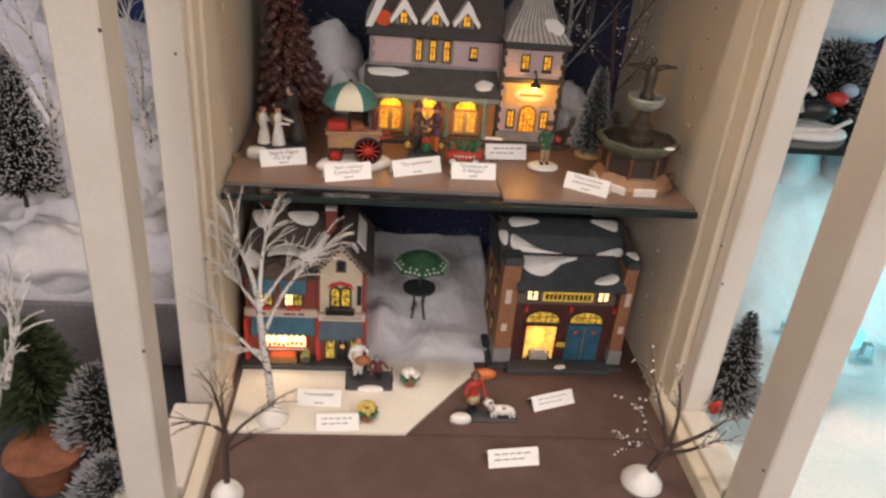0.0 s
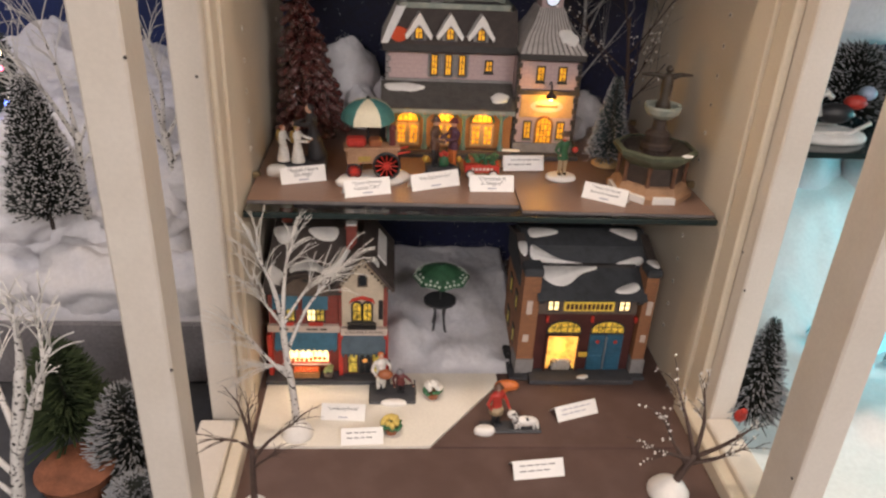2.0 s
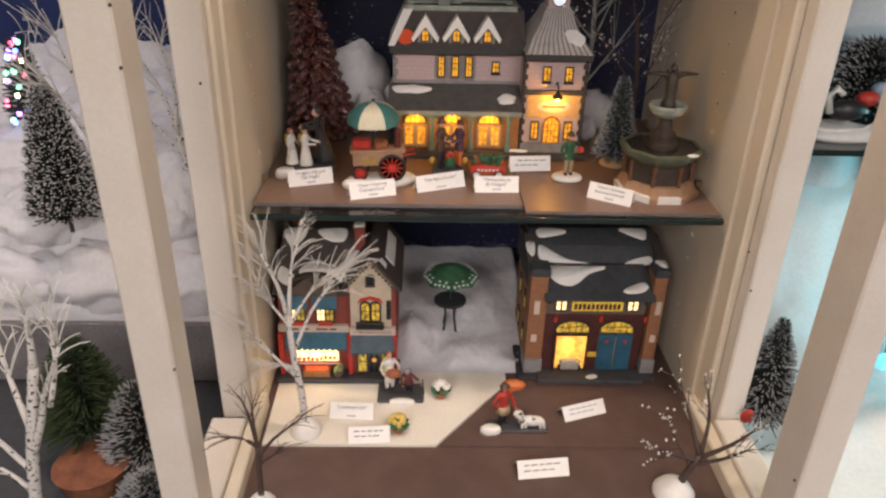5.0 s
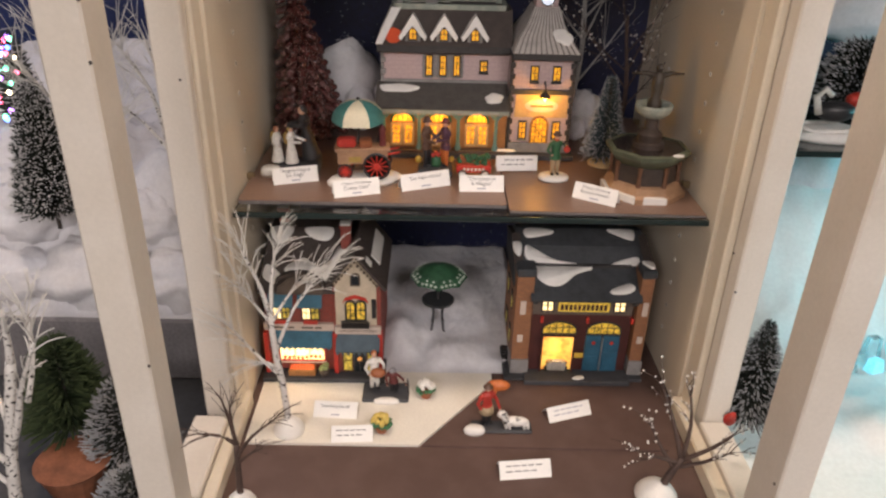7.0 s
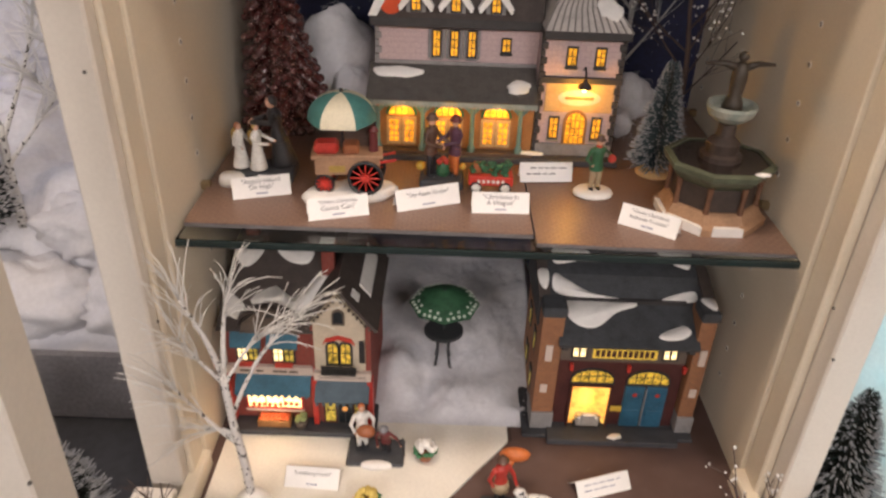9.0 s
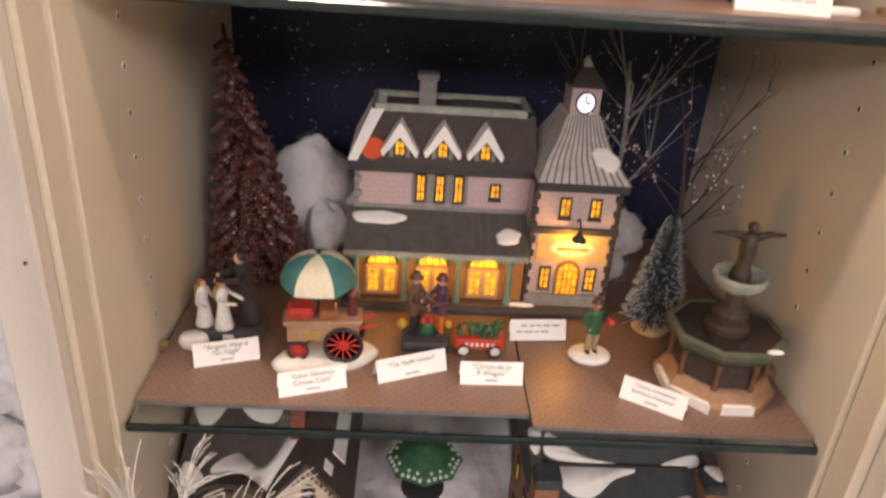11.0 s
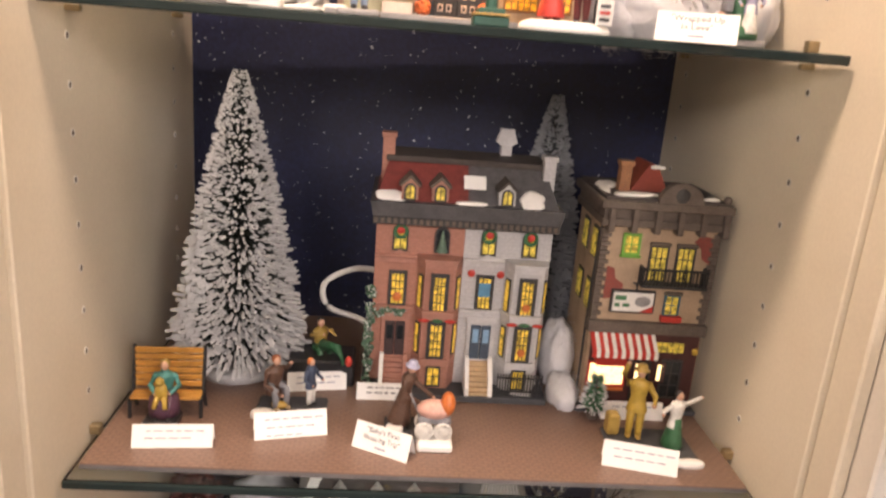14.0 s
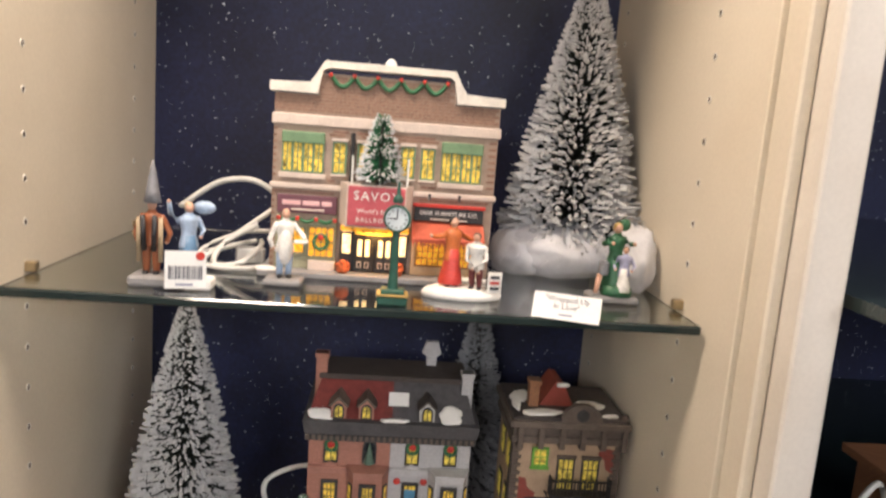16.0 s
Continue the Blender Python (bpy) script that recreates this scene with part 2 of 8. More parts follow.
def struct(name, mb, mats, label, category):
    return thing(name, mb, mats, label, category, kind="structure")


def side_wall(name, x0, x1, inner):
    w = struct(name, MB().box(x0, x1, YF, 1.30, 0.0, 2.4, 0.001), CREAM, "cream painted cabinet side with rows of shelf pin holes", "wall")
    h = MB()
    h.tf = Matrix.Rotation(math.pi / 2 if inner > x0 + 0.01 else -math.pi / 2, 4, "Y")
    h.lathe(0, 0, [(0.0036, -0.0006), (0.0036, 0.0004), (0.0032, 0.0008), (0.0027, 0.0008), (0.0026, 0.0001)], 12)
    h.slot = 1
    h.lathe(0, 0, [(0.0026, -0.0003), (0.0026, 0.0003)], 12)
    sleeve = h.mesh("pin_hole", [SLEEVE, HOLE])
    for y in (0.905, 1.176):
        for k in range(-13, 28):
            z = 1.352 + k * 0.0373
            if any(abs(z - q) < 0.012 for q in (ZA - 0.006, ZB - 0.006, ZC - 0.006)):
                continue
            q = new("pin_hole", sleeve)
            q.parent = w
            q.location = (inner, y, z)
    return w


side_wall("wall_left", XL - 0.02, XL, XL)
side_wall("wall_right", XR, XR + 0.02, XR)
struct("backdrop", MB().prism([(XL, YBL), (XR, YBR), (XR, YBR + 0.006), (XL, YBL + 0.006)], ZF, 2.38, "z"), NAVY, "dark navy cloth backdrop flecked with white stars", "backdrop")
struct("ceiling", MB().box(XL - 0.02, XR + 0.02, YF, 1.31, 2.4, 2.42), CREAM, "cream painted cabinet top", "ceiling")
struct("floor", MB().box(XL - 0.012, XR + 0.012, 0.5, 1.26, ZF - 0.018, ZF, 0.001), FLOORBROWN, "brown textured display deck speckled with stray snow", "floor")


def stile(name, x0, x1, y0, y1, z0, z1, nails):
    s = struct(name, MB().box(x0, x1, y0, y1, z0, z1, 0.0022), WHITEPAINT, "off-white painted square timber post with nail holes", "post")
    for x, y, z in nails:
        part("nail", MB().ball(x, y, z, 0.0016, n=8), NAIL, s)
    return s


stile("post_left", -0.2365, -0.1985, 0.556, 0.600, 0.0, 2.6, [(-0.1990, 0.5565, 1.368), (-0.1990, 0.5565, 1.322), (-0.1990, 0.5565, 1.04)])
stile("post_right", 0.414, 0.449, 0.534, 0.592, 0.0, 2.6, [(0.4140, 0.543, 0.915)])
stile("stile_left", -0.225, -0.190, 0.750, 0.796, 0.0, 2.6, [(-0.199, 0.750, 1.259), (-0.190, 0.765, 1.02)])
stile("stile_right", 0.4225, 0.455, 0.742, 0.796, 0.0, 2.6, [(0.424, 0.742, 1.022), (0.4225, 0.765, 1.062), (0.4225, 0.775, 1.9)])
for nm, x0, x1, s in (("stop_left", -0.1905, -0.184, 1), ("stop_right", 0.411, 0.4220, -1)):
    struct(nm, MB().box(x0, x1, 0.765, 0.7985, ZF, 2.4, 0.002), CREAM, "cream painted stop moulding beside the cabinet side", "trim")
for nm, x0, x1, a, b in (("sill_left", -0.236, -0.193, -0.192, -0.176), ("sill_right", 0.4165, 0.452, 0.398, 0.4155)):
    struct(nm, MB().box(x0, x1, 0.602, 0.740, 0.70, 0.828, 0.002), WHITEPAINT, "painted timber sill rail between two posts", "trim")
    struct(nm + "_stop", MB().box(a, b, 0.50, 0.80, 0.70, 0.822, 0.002), CREAM, "cream painted stop strip along the sill", "trim")
struct("mid_rail_right", MB().box(0.415, 0.452, 0.594, 0.740, 1.575, 1.612, 0.002), WHITEPAINT, "off-white painted cross rail between two posts", "trim")

# ---- shelves ----
def glass_shelf(name, y0, z1, label):
    s = empty(name, label, "shelf", "glass shelves in the cabinet")
    part("glass_sheet", MB().box(XL + 0.005, XR - 0.006, y0 + 0.003, YBR - 0.012, z1 - 0.0075, z1, 0.0006), GLASS, s)
    part("front_edge", MB().box(XL + 0.005, XR - 0.006, y0, y0 + 0.003, z1 - 0.0075, z1, 0.0012), GLASSEDGE, s, "dark polished front edge")
    for x, d in ((XL, 1), (XR, -1)):
        for y in (0.905, 1.176):
            c = MB().box(min(x, x + d * 0.010), max(x, x + d * 0.010), y - 0.004, y + 0.004, z1 + 0.0005, z1 + 0.010, 0.001)
            c.box(min(x, x + d * 0.012), max(x, x + d * 0.012), y - 0.003, y + 0.003, z1 - 0.013, z1 - 0.008, 0.001)
            part("shelf_clip", c, BRASS, s, "small brass shelf clip")
    return s


glass_shelf("glass_shelf", 0.800, ZA - 0.005, "glass shelf with brown mats on brass clips")
glass_shelf("glass_shelf", 0.832, ZB - 0.005, "glass shelf with a brown mat on brass clips")
glass_shelf("glass_shelf", 0.845, ZC, "bare clear glass shelf on brass clips")


def shelf_mat(x0, x1, y0, y1, z1, skew=0.0):
    s = empty("shelf_mat", "brown brick-embossed mat on grey foam board lying on glass", "mat", "brown shelf mats")
    part("foam_board", MB().prism([(x0, y0), (x1, y0 + skew), (x1, y1), (x0, y1)], z1 - 0.0048, z1 - 0.001, "z"), MATEDGE, s, "grey foam core edge")
    part("embossed_sheet", MB().prism([(x0, y0 + 0.0005), (x1, y0 + 0.0005 + skew), (x1, y1), (x0, y1)], z1 - 0.001, z1, "z"), MATBROWN, s)


shelf_mat(XL + 0.006, 0.156, 0.826, 1.20, ZA)
shelf_mat(0.158, XR - 0.008, 0.812, 1.20, ZA - 0.001, -0.004)
shelf_mat(XL + 0.012, XR - 0.010, 0.850, 1.20, ZB)
thing("foam_board", MB().prism([(-0.17, 0.717), (0.052, 0.716), (0.155, 0.845), (0.155, 1.2), (-0.17, 1.2)], ZF, ZF + 0.004, "z"), SNOWBOARD, "white foam board like snow lying on the brown deck", "board")
thing("brown_board", MB().prism([(0.056, 0.7155), (0.372, 0.712), (0.40, 1.2), (0.159, 1.2), (0.159, 0.845)], ZF, ZF + 0.0035, "z"), FLOORBROWN, "brown textured board lying on the deck", "board")

# ---- materials of the models ----
def lit(name, colour, power, dark=0.45):
    return mat(name, colour, 0.4, 0.2, 190, 0.0, 500, second=tuple(c * dark for c in colour), emit=power)


LITGOLD = lit("lit_amber_window", (1.0, 0.46, 0.02), 0.75, 0.25)
LITYEL = lit("lit_yellow_window", (1.0, 0.68, 0.08), 0.20, 0.08)
LITDIM = lit("dim_lit_window", (0.85, 0.66, 0.10), 0.16, 0.06)
LITWHITE = lit("lit_warm_white_window", (1.0, 0.76, 0.36), 2.0, 0.6)
LITORANGE = mat("lit_orange_room", (1.0, 0.62, 0.12), 0.4, 0.15, 45, 0.0, 200, second=(0.85, 0.22, 0.02), emit=0.75)
DARKPANE = mat("dark_window_pane", (0.02, 0.025, 0.03), 0.15, 0.2)
MAUVE = brickmat("mauve_stone", (0.50, 0.38, 0.37), (0.48, 0.365, 0.355), (0.45, 0.34, 0.335), 0.012, 0.006, 0.0006, 0.2)
SLATE = mat("dark_slate_roof", (0.060, 0.047, 0.043), 0.75, 0.15, 90, 0.4, 500, second=(0.075, 0.060, 0.052))
FIRESLATE = mat("blue_grey_slate", (0.050, 0.055, 0.062), 0.75, 0.15, 90, 0.4, 500)
GREYROOF = mat("grey_porch_roof", (0.105, 0.095, 0.088), 0.75, 0.12, 90, 0.4, 500)
LEAD = mat("pale_seamed_roof", (0.55, 0.51, 0.48), 0.6, 0.1, 90, 0.2, 500)
VERDI = mat("verdigris_cornice", (0.26, 0.30, 0.26), 0.7, 0.12, 90, 0.2, 500, second=(0.40, 0.40, 0.34))
TEAL = mat("teal_column_paint", (0.13, 0.24, 0.23), 0.5, 0.1)
DARKTRIM = mat("dark_grey_trim", (0.045, 0.042, 0.042), 0.6, 0.12)
STONEGREY = mat("grey_cast_stone", (0.27, 0.26, 0.26), 0.7, 0.1, 80, 0.3, 500)
TANSTONE = mat("warm_tan_stone", (0.55, 0.38, 0.18), 0.7, 0.1, 80, 0.3, 500)
BROWNBASE = mat("brown_cast_base", (0.10, 0.065, 0.045), 0.7, 0.12, 80, 0.3, 500)
GREYBASE = mat("dark_grey_base", (0.06, 0.062, 0.07), 0.7, 0.1, 80, 0.3, 500)
DOORTAN = mat("pale_gold_door_wood", (0.50, 0.33, 0.16), 0.55, 0.12)
DOORWOOD = mat("orange_door_wood", (0.32, 0.15, 0.05), 0.55, 0.12)
REDBRICK = brickmat("red_brick", (0.30, 0.055, 0.040), (0.25, 0.045, 0.035), (0.20, 0.08, 0.06), 0.005, 0.0022, 0.0003, 0.4)
CREAMWALL = mat("cream_stucco", (0.58, 0.50, 0.38), 0.75, 0.08, 60, 0.3, 500)
BLUECLOTH = mat("blue_awning", (0.045, 0.16, 0.24), 0.6, 0.12, 60, 0.2, 500)
SLATEBLUE = mat("slate_blue_awning", (0.07, 0.11, 0.14), 0.6, 0.12, 60, 0.2, 500)
ORANGEBRICK = brickmat("orange_brown_brick", (0.36, 0.16, 0.07), (0.30, 0.13, 0.06), (0.16, 0.09, 0.06), 0.006, 0.0026, 0.0003, 0.4)
DARKRED = mat("dark_red_paint", (0.075, 0.022, 0.020), 0.55, 0.12)
BLUEDOOR = mat("blue_door_paint", (0.03, 0.12, 0.20), 0.45, 0.12)
BLACKPAINT = mat("black_paint", (0.022, 0.022, 0.024), 0.45, 0.12)
REDPAINT = mat("red_paint", (0.55, 0.045, 0.03), 0.45, 0.1)
ORANGEPAINT = mat("orange_paint", (0.62, 0.17, 0.04), 0.5, 0.1)
STICKER = mat("orange_red_sticker", (0.72, 0.10, 0.035), 0.45, 0.03, 40, 0)
YELLOWPAINT = mat("yellow_paint", (0.65, 0.45, 0.06), 0.5, 0.1)
GREENPAINT = mat("green_paint", (0.045, 0.17, 0.075), 0.5, 0.14)
LIMEPAINT = mat("lime_green_frame", (0.17, 0.42, 0.06), 0.5, 0.1)
WHITEGLAZE = mat("white_glazed_paint", (0.80, 0.78, 0.74), 0.35, 0.05)
ROSEBRICK = brickmat("rose_brick", (0.42, 0.19, 0.135), (0.37, 0.165, 0.115), (0.31, 0.16, 0.12), 0.006, 0.0028, 0.0003, 0.35)
ROSETRIM = mat("rose_brown_trim", (0.40, 0.19, 0.14), 0.65, 0.1)
PALEGREY = brickmat("pale_grey_stone", (0.50, 0.49, 0.49), (0.47, 0.46, 0.46), (0.42, 0.41, 0.41), 0.008, 0.004, 0.0003, 0.25)
PALETRIM = mat("pale_grey_trim", (0.54, 0.53, 0.53), 0.65, 0.08)
REDROOF = mat("red_roof_tile", (0.20, 0.035, 0.028), 0.65, 0.15, 120, 0.4, 600)
STUCCO = mat("tan_stucco", (0.46, 0.33, 0.22), 0.75, 0.1, 50, 0.35, 500)
OLDSTONE = mat("grey_brown_stone", (0.135, 0.105, 0.085), 0.75, 0.14, 70, 0.4, 500)
TANBRICK = brickmat("brown_face_brick", (0.30, 0.18, 0.125), (0.26, 0.155, 0.105), (0.42, 0.31, 0.24), 0.0080, 0.0030, 0.0004, 0.5)
LIMESTONE = mat("pale_limestone", (0.62, 0.52, 0.45), 0.7, 0.06, 60, 0.25, 500)
PURPLE = mat("plum_sign_paint", (0.14, 0.05, 0.07), 0.5, 0.08)
MARQUEE = mat("crimson_sign_paint", (0.50, 0.09, 0.11), 0.5, 0.08)
AWNRED = mat("orange_red_awning", (0.60, 0.13, 0.07), 0.55, 0.1)
GREENSHADE = mat("sage_green_shade", (0.16, 0.26, 0.14), 0.6, 0.1)
SIGNYEL = lit("lit_yellow_sign", (0.85, 0.60, 0.08), 0.25, 0.7)
SAND = mat("sandy_steps", (0.50, 0.35, 0.20), 0.75, 0.1, 60, 0.3, 500)


class House:
    """A model house: parts are given in world places and hang under an Empty at its base."""

    def __init__(self, name, label, pivot, turn=0.0, category="model house", group="lit model houses", origin=None, wide=1.0):
        self.ob = empty(name, label, category, group, pose(*pivot, 0, 0, turn))
        self.wide = wide
        self.back = Matrix.Diagonal((wide, 1, 1, 1)) @ Matrix.Translation([-c for c in origin or pivot])

    def mb(self):
        m = MB()
        m.tf = self.back.copy()
        return m

    def add(self, name, mb, mats, label="", under=None):
        return part(name, mb, mats, under or self.ob, label)

    def box(self, name, mats, *dims, b=0.0006, label="", under=None):
        return self.add(name, self.mb().box(*dims, b), mats, label, under)

    def window(self, x, z0, z1, w, y, frame, pane, bars=1, rows=1, arch=False, sill=None, name="window", t=0.0018, lintel=None, rise=None):
        f, g = self.mb(), self.mb()
        h = w / 2
        if arch:
            e = rise or h
            zc = z1 - e
            outer = [(x + (h + t) * math.cos(a), zc + (e + t) * math.sin(a)) for a in [math.pi * i / 10 for i in range(11)]]
            inner = [(x + h * math.cos(a), zc + e * math.sin(a)) for a in [math.pi * i / 10 for i in range(11)]]
            for i in range(10):
                f.prism([outer[i], outer[i + 1], inner[i + 1], inner[i]], y - 0.0022, y + 0.0005)
            g.prism([(x + h, z0), *inner, (x - h, z0)], y - 0.0008, y + 0.0004)
        else:
            zc = z1
            f.box(x - h - t, x + h + t, y - 0.0022, y + 0.0005, z1, z1 + t)
            g.box(x - h, x + h, y - 0.0008, y + 0.0004, z0, z1)
        f.box(x - h - t, x - h, y - 0.0022, y + 0.0005, z0, zc)
        f.box(x + h, x + h + t, y - 0.0022, y + 0.0005, z0, zc)
        f.box(x - h - t, x + h + t, y - 0.0024, y + 0.0005, z0 - t, z0)
        for i in range(bars):
            q = x - h + w * (i + 1) / (bars + 1)
            f.box(q - 0.0005, q + 0.0005, y - 0.0014, y + 0.0002, z0, z1 - (e * 0.2 if arch else 0))
        for i in range(rows):
            q = z0 + (z1 - z0) * (i + 1) / (rows + 1)
            f.box(x - h, x + h, y - 0.0013, y + 0.0002, q - 0.0004, q + 0.0004)
        ob = self.add(name, f, frame)
        self.add("pane", g, pane, under=ob)
        if sill:
            self.add("sill", self.mb().box(x - h - t * 1.6, x + h + t * 1.6, y - 0.0045, y, z0 - t - 0.0022, z0 - t, 0.0005), sill, under=ob)
        if lintel:
            self.add("lintel", self.mb().box(x - h - t * 1.6, x + h + t * 1.6, y - 0.0040, y, z1 + t, z1 + t + 0.003, 0.0005), lintel, under=ob)
        return ob

    def snow(self, x, y, z, rx, ry, rz, tilt=0.0, seed=0, lumps=5):
        """A thin patch of modelled snow with an uneven outline, lying on a slope that climbs into the model by tilt degrees."""
        r = random.Random(seed)
        m = self.mb()
        m.smooth = True
        m.tf = m.tf @ pose(x, y, z, tilt, 0, 0)
        n, ph = 26, r.uniform(0, 6)
        rad = [0.82 + 0.09 * math.sin(lumps * 2 * math.pi * i / n + ph) * r.uniform(0.3, 1) + 0.15 * math.sin(2 * 2 * math.pi * i / n + 2 * ph) for i in range(n)]
        vs, fs = [], []
        for k, h in ((1.0, -0.0012), (1.0, 0.0003), (0.90, 0.0013), (0.55, 0.0020)):
            vs += [(rx * k * q * math.cos(2 * math.pi * i / n), ry * k * q * math.sin(2 * math.pi * i / n), h) for i, q in enumerate(rad)]
        for j in range(3):
            fs += [(j * n + i, j * n + (i + 1) % n, (j + 1) * n + (i + 1) % n, (j + 1) * n + i) for i in range(n)]
        fs.append(tuple(range(3 * n, 4 * n)))
        m.add(vs, fs)
        self.add("snow_patch", m, SNOW, "white modelled snow")

    def drift(self, outline, slope, thick=0.0022):
        """A flat drift of modelled snow: its outline in plan, rounded, laid on the slope (y0, z0, y1, z1)."""
        y0, z0, y1, z1 = slope
        n, pts = len(outline), []
        for i in range(n):
            a, b, c, d = (Vector(outline[(i + k) % n]) for k in (-1, 0, 1, 2))
            for u in (0.0, 0.25, 0.5, 0.75):
                pts.append(0.5 * (2 * b + (c - a) * u + (2 * a - 5 * b + 4 * c - d) * u * u + (3 * b - a - 3 * c + d) * u ** 3))
        mid = sum(pts, Vector((0, 0))) / len(pts)
        m = self.mb()
        m.smooth = True
        vs, fs, k = [], [], len(pts)
        for shrink, h in ((0.0, -0.001), (0.0, thick * 0.55), (0.0009, thick)):
            for p in pts:
                q = p + (mid - p).normalized() * shrink
                vs.append((q.x, q.y, z0 + (q.y - y0) * (z1 - z0) / (y1 - y0) + h))
        for j in range(2):
            fs += [(j * k + i, j * k + (i + 1) % k, (j + 1) * k + (i + 1) % k, (j + 1) * k + i) for i in range(k)]
        fs.append(tuple(range(2 * k, 3 * k)))
        m.add(vs, fs)
        self.add("snow_patch", m, SNOW, "white modelled snow")


def letters(body, size, m, colour, parent=None, spread=1.0, name="lettering"):
    """Flat lettering, centred, facing -y before the pose m."""
    cu = bpy.data.curves.new(name, "FONT")
    cu.body, cu.size, cu.align_x, cu.align_y = body, size, "CENTER", "CENTER"
    cu.extrude, cu.space_character, cu.resolution_u = 0.0001, spread, 2
    tmp = bpy.data.objects.new(name, cu)
    scene.collection.objects.link(tmp)
    me = bpy.data.meshes.new_from_object(tmp.evaluated_get(bpy.context.evaluated_depsgraph_get()))
    bpy.data.objects.remove(tmp)
    bpy.data.curves.remove(cu)
    me.materials.clear()
    me.materials.append(colour)
    ob = new(name, me)
    ob.parent = parent
    ob.matrix_basis = m @ pose(0, 0, 0, 90, 0, 0)
    return ob


# ---- railway station on the second shelf ----
def station():
    S = House("model_station", "lit mauve station model with clock tower on brown mat", (0.122, 1.06, ZA))
    S.box("base", GREYBASE, -0.020, 0.264, 0.985, 1.14, 1.092, 1.099, b=0.001)
    S.box("platform", BROWNBASE, -0.014, 0.168, 0.988, 1.04, 1.099, 1.103)
    S.box("wall", MAUVE, -0.011, 0.169, 1.035, 1.135, 1.099, 1.238)
    S.box("ground_floor_wall", DOORWOOD, -0.009, 0.167, 1.000, 1.036, 1.103, 1.165)
    S.box("tower_wall", MAUVE, 0.1695, 0.257, 1.003, 1.110, 1.099, 1.238)
    S.box("tower_front", TANSTONE, 0.177, 0.252, 1.0015, 1.004, 1.150, 1.184)
    S.box("plinth", STONEGREY, 0.171, 0.2565, 0.999, 1.004, 1.099, 1.113)
    for x in (-0.011, 0.1690, 0.257):
        for k in range(17):
            w = 0.006 if k % 2 else 0.0035
            y = 1.0335 if x < 0 else 1.0015
            z = (1.192 if x < 0 else 1.101) + k * 0.0079
            if z > 1.228:
                break
            S.box("quoin", DARKTRIM if x > 0.1 else STONEGREY, x - w if x > 0.2 else x - 0.001, x + w if x < 0.2 else x + 0.001, y - 0.0018, y + 0.004, z, z + 0.0070, b=0.0005)
    # porch
    pr = S.mb().prism([(0.983, 1.164), (1.0355, 1.1885), (1.0355, 1.184), (0.986, 1.160)], -0.018, 0.168, "x")
    porch = S.add("porch_roof", pr, GREYROOF)
    for k in range(23):
        x = -0.014 + k * 0.0081
        S.add("roof_batten", S.mb().prism([(0.983, 1.1652), (1.0355, 1.1897), (1.0355, 1.1885), (0.983, 1.164)], x, x + 0.001, "x"), GREYROOF, under=porch)
    val = S.mb().box(-0.018, 0.168, 0.9835, 0.987, 1.1575, 1.1625)
    for k in range(46):
        x = -0.0175 + k * 0.00405
        val.prism([(x, 1.1578), (x + 0.0035, 1.1578), (x + 0.00175, 1.1548)], 0.984, 0.9865)
    S.add("valance", val, VERDI, under=porch)
    for x in (-0.006, 0.0437, 0.0985, 0.1515):
        c = S.mb()
        c.smooth = True
        c.lathe(x, 0.993, [(0.0044, 1.101), (0.0044, 1.108), (0.0028, 1.111), (0.0024, 1.150), (0.0042, 1.154), (0.0045, 1.158)], 10)
        col = S.add("porch_column", c, TEAL)
        for d in (-1, 1):
            S.add("bracket", S.mb().prism([(x + d * 0.002, 1.157), (x + d * 0.012, 1.157), (x + d * 0.002, 1.146)], 0.992, 0.994), TEAL, under=col)
        S.add("red_bow", S.mb().ball(x, 0.990, 1.1555, 0.0028, 0.0015, 0.0016, 8), REDPAINT, under=col)
    for x in (0.020, 0.072, 0.125):
        S.window(x - 0.0085, 1.110, 1.136, 0.0100, 0.9995, DOORTAN, LITGOLD, 1, 3, name="door", t=0.0030)
        S.window(x + 0.0085, 1.110, 1.136, 0.0100, 0.9995, DOORTAN, LITGOLD, 1, 3, name="door", t=0.0030)
        S.window(x, 1.142, 1.155, 0.028, 0.9995, DOORWOOD, LITGOLD, 3, 0, arch=True, rise=0.013, name="fanlight")
        w = S.mb()
        w.smooth = True
        for k in range(12):
            a = math.pi * k / 11
            w.ball(x + 0.0155 * math.cos(a), 0.9975, 1.1435 + 0.0115 * math.sin(a), 0.0019, n=6)
        S.add("garland", w, GREENPAINT)
        S.add("wreath_bow", S.mb().ball(x, 0.9965, 1.1545, 0.003, 0.0015, 0.002, 8), REDPAINT)
    # upper storey
    S.box("string_course", STONEGREY, -0.012, 0.168, 1.0325, 1.036, 1.1885, 1.1925)
    S.box("cornice", DARKTRIM, -0.017, 0.172, 1.025, 1.140, 1.231, 1.241, b=0.001)
    for x in (0.056, 0.0756, 0.095):
        S.window(x, 1.199, 1.226, 0.0070, 1.0345, DARKTRIM, LITGOLD, 1, 2, sill=STONEGREY)
        for d in (-1, 1):
            S.box("shutter", STONEGREY, x + d * 0.0078 - 0.0015, x + d * 0.0078 + 0.0015, 1.0325, 1.035, 1.196, 1.228)
    S.window(0.133, 1.206, 1.219, 0.0078, 1.0345, DARKTRIM, LITGOLD, 1, 1, sill=DARKTRIM)
    roof = S.add("mansard_roof", S.mb().frustum(-0.017, 0.172, 1.026, 1.138, 1.241, 0.004, 0.172, 1.066, 1.118, 1.285), SLATE)
    edge = S.mb()
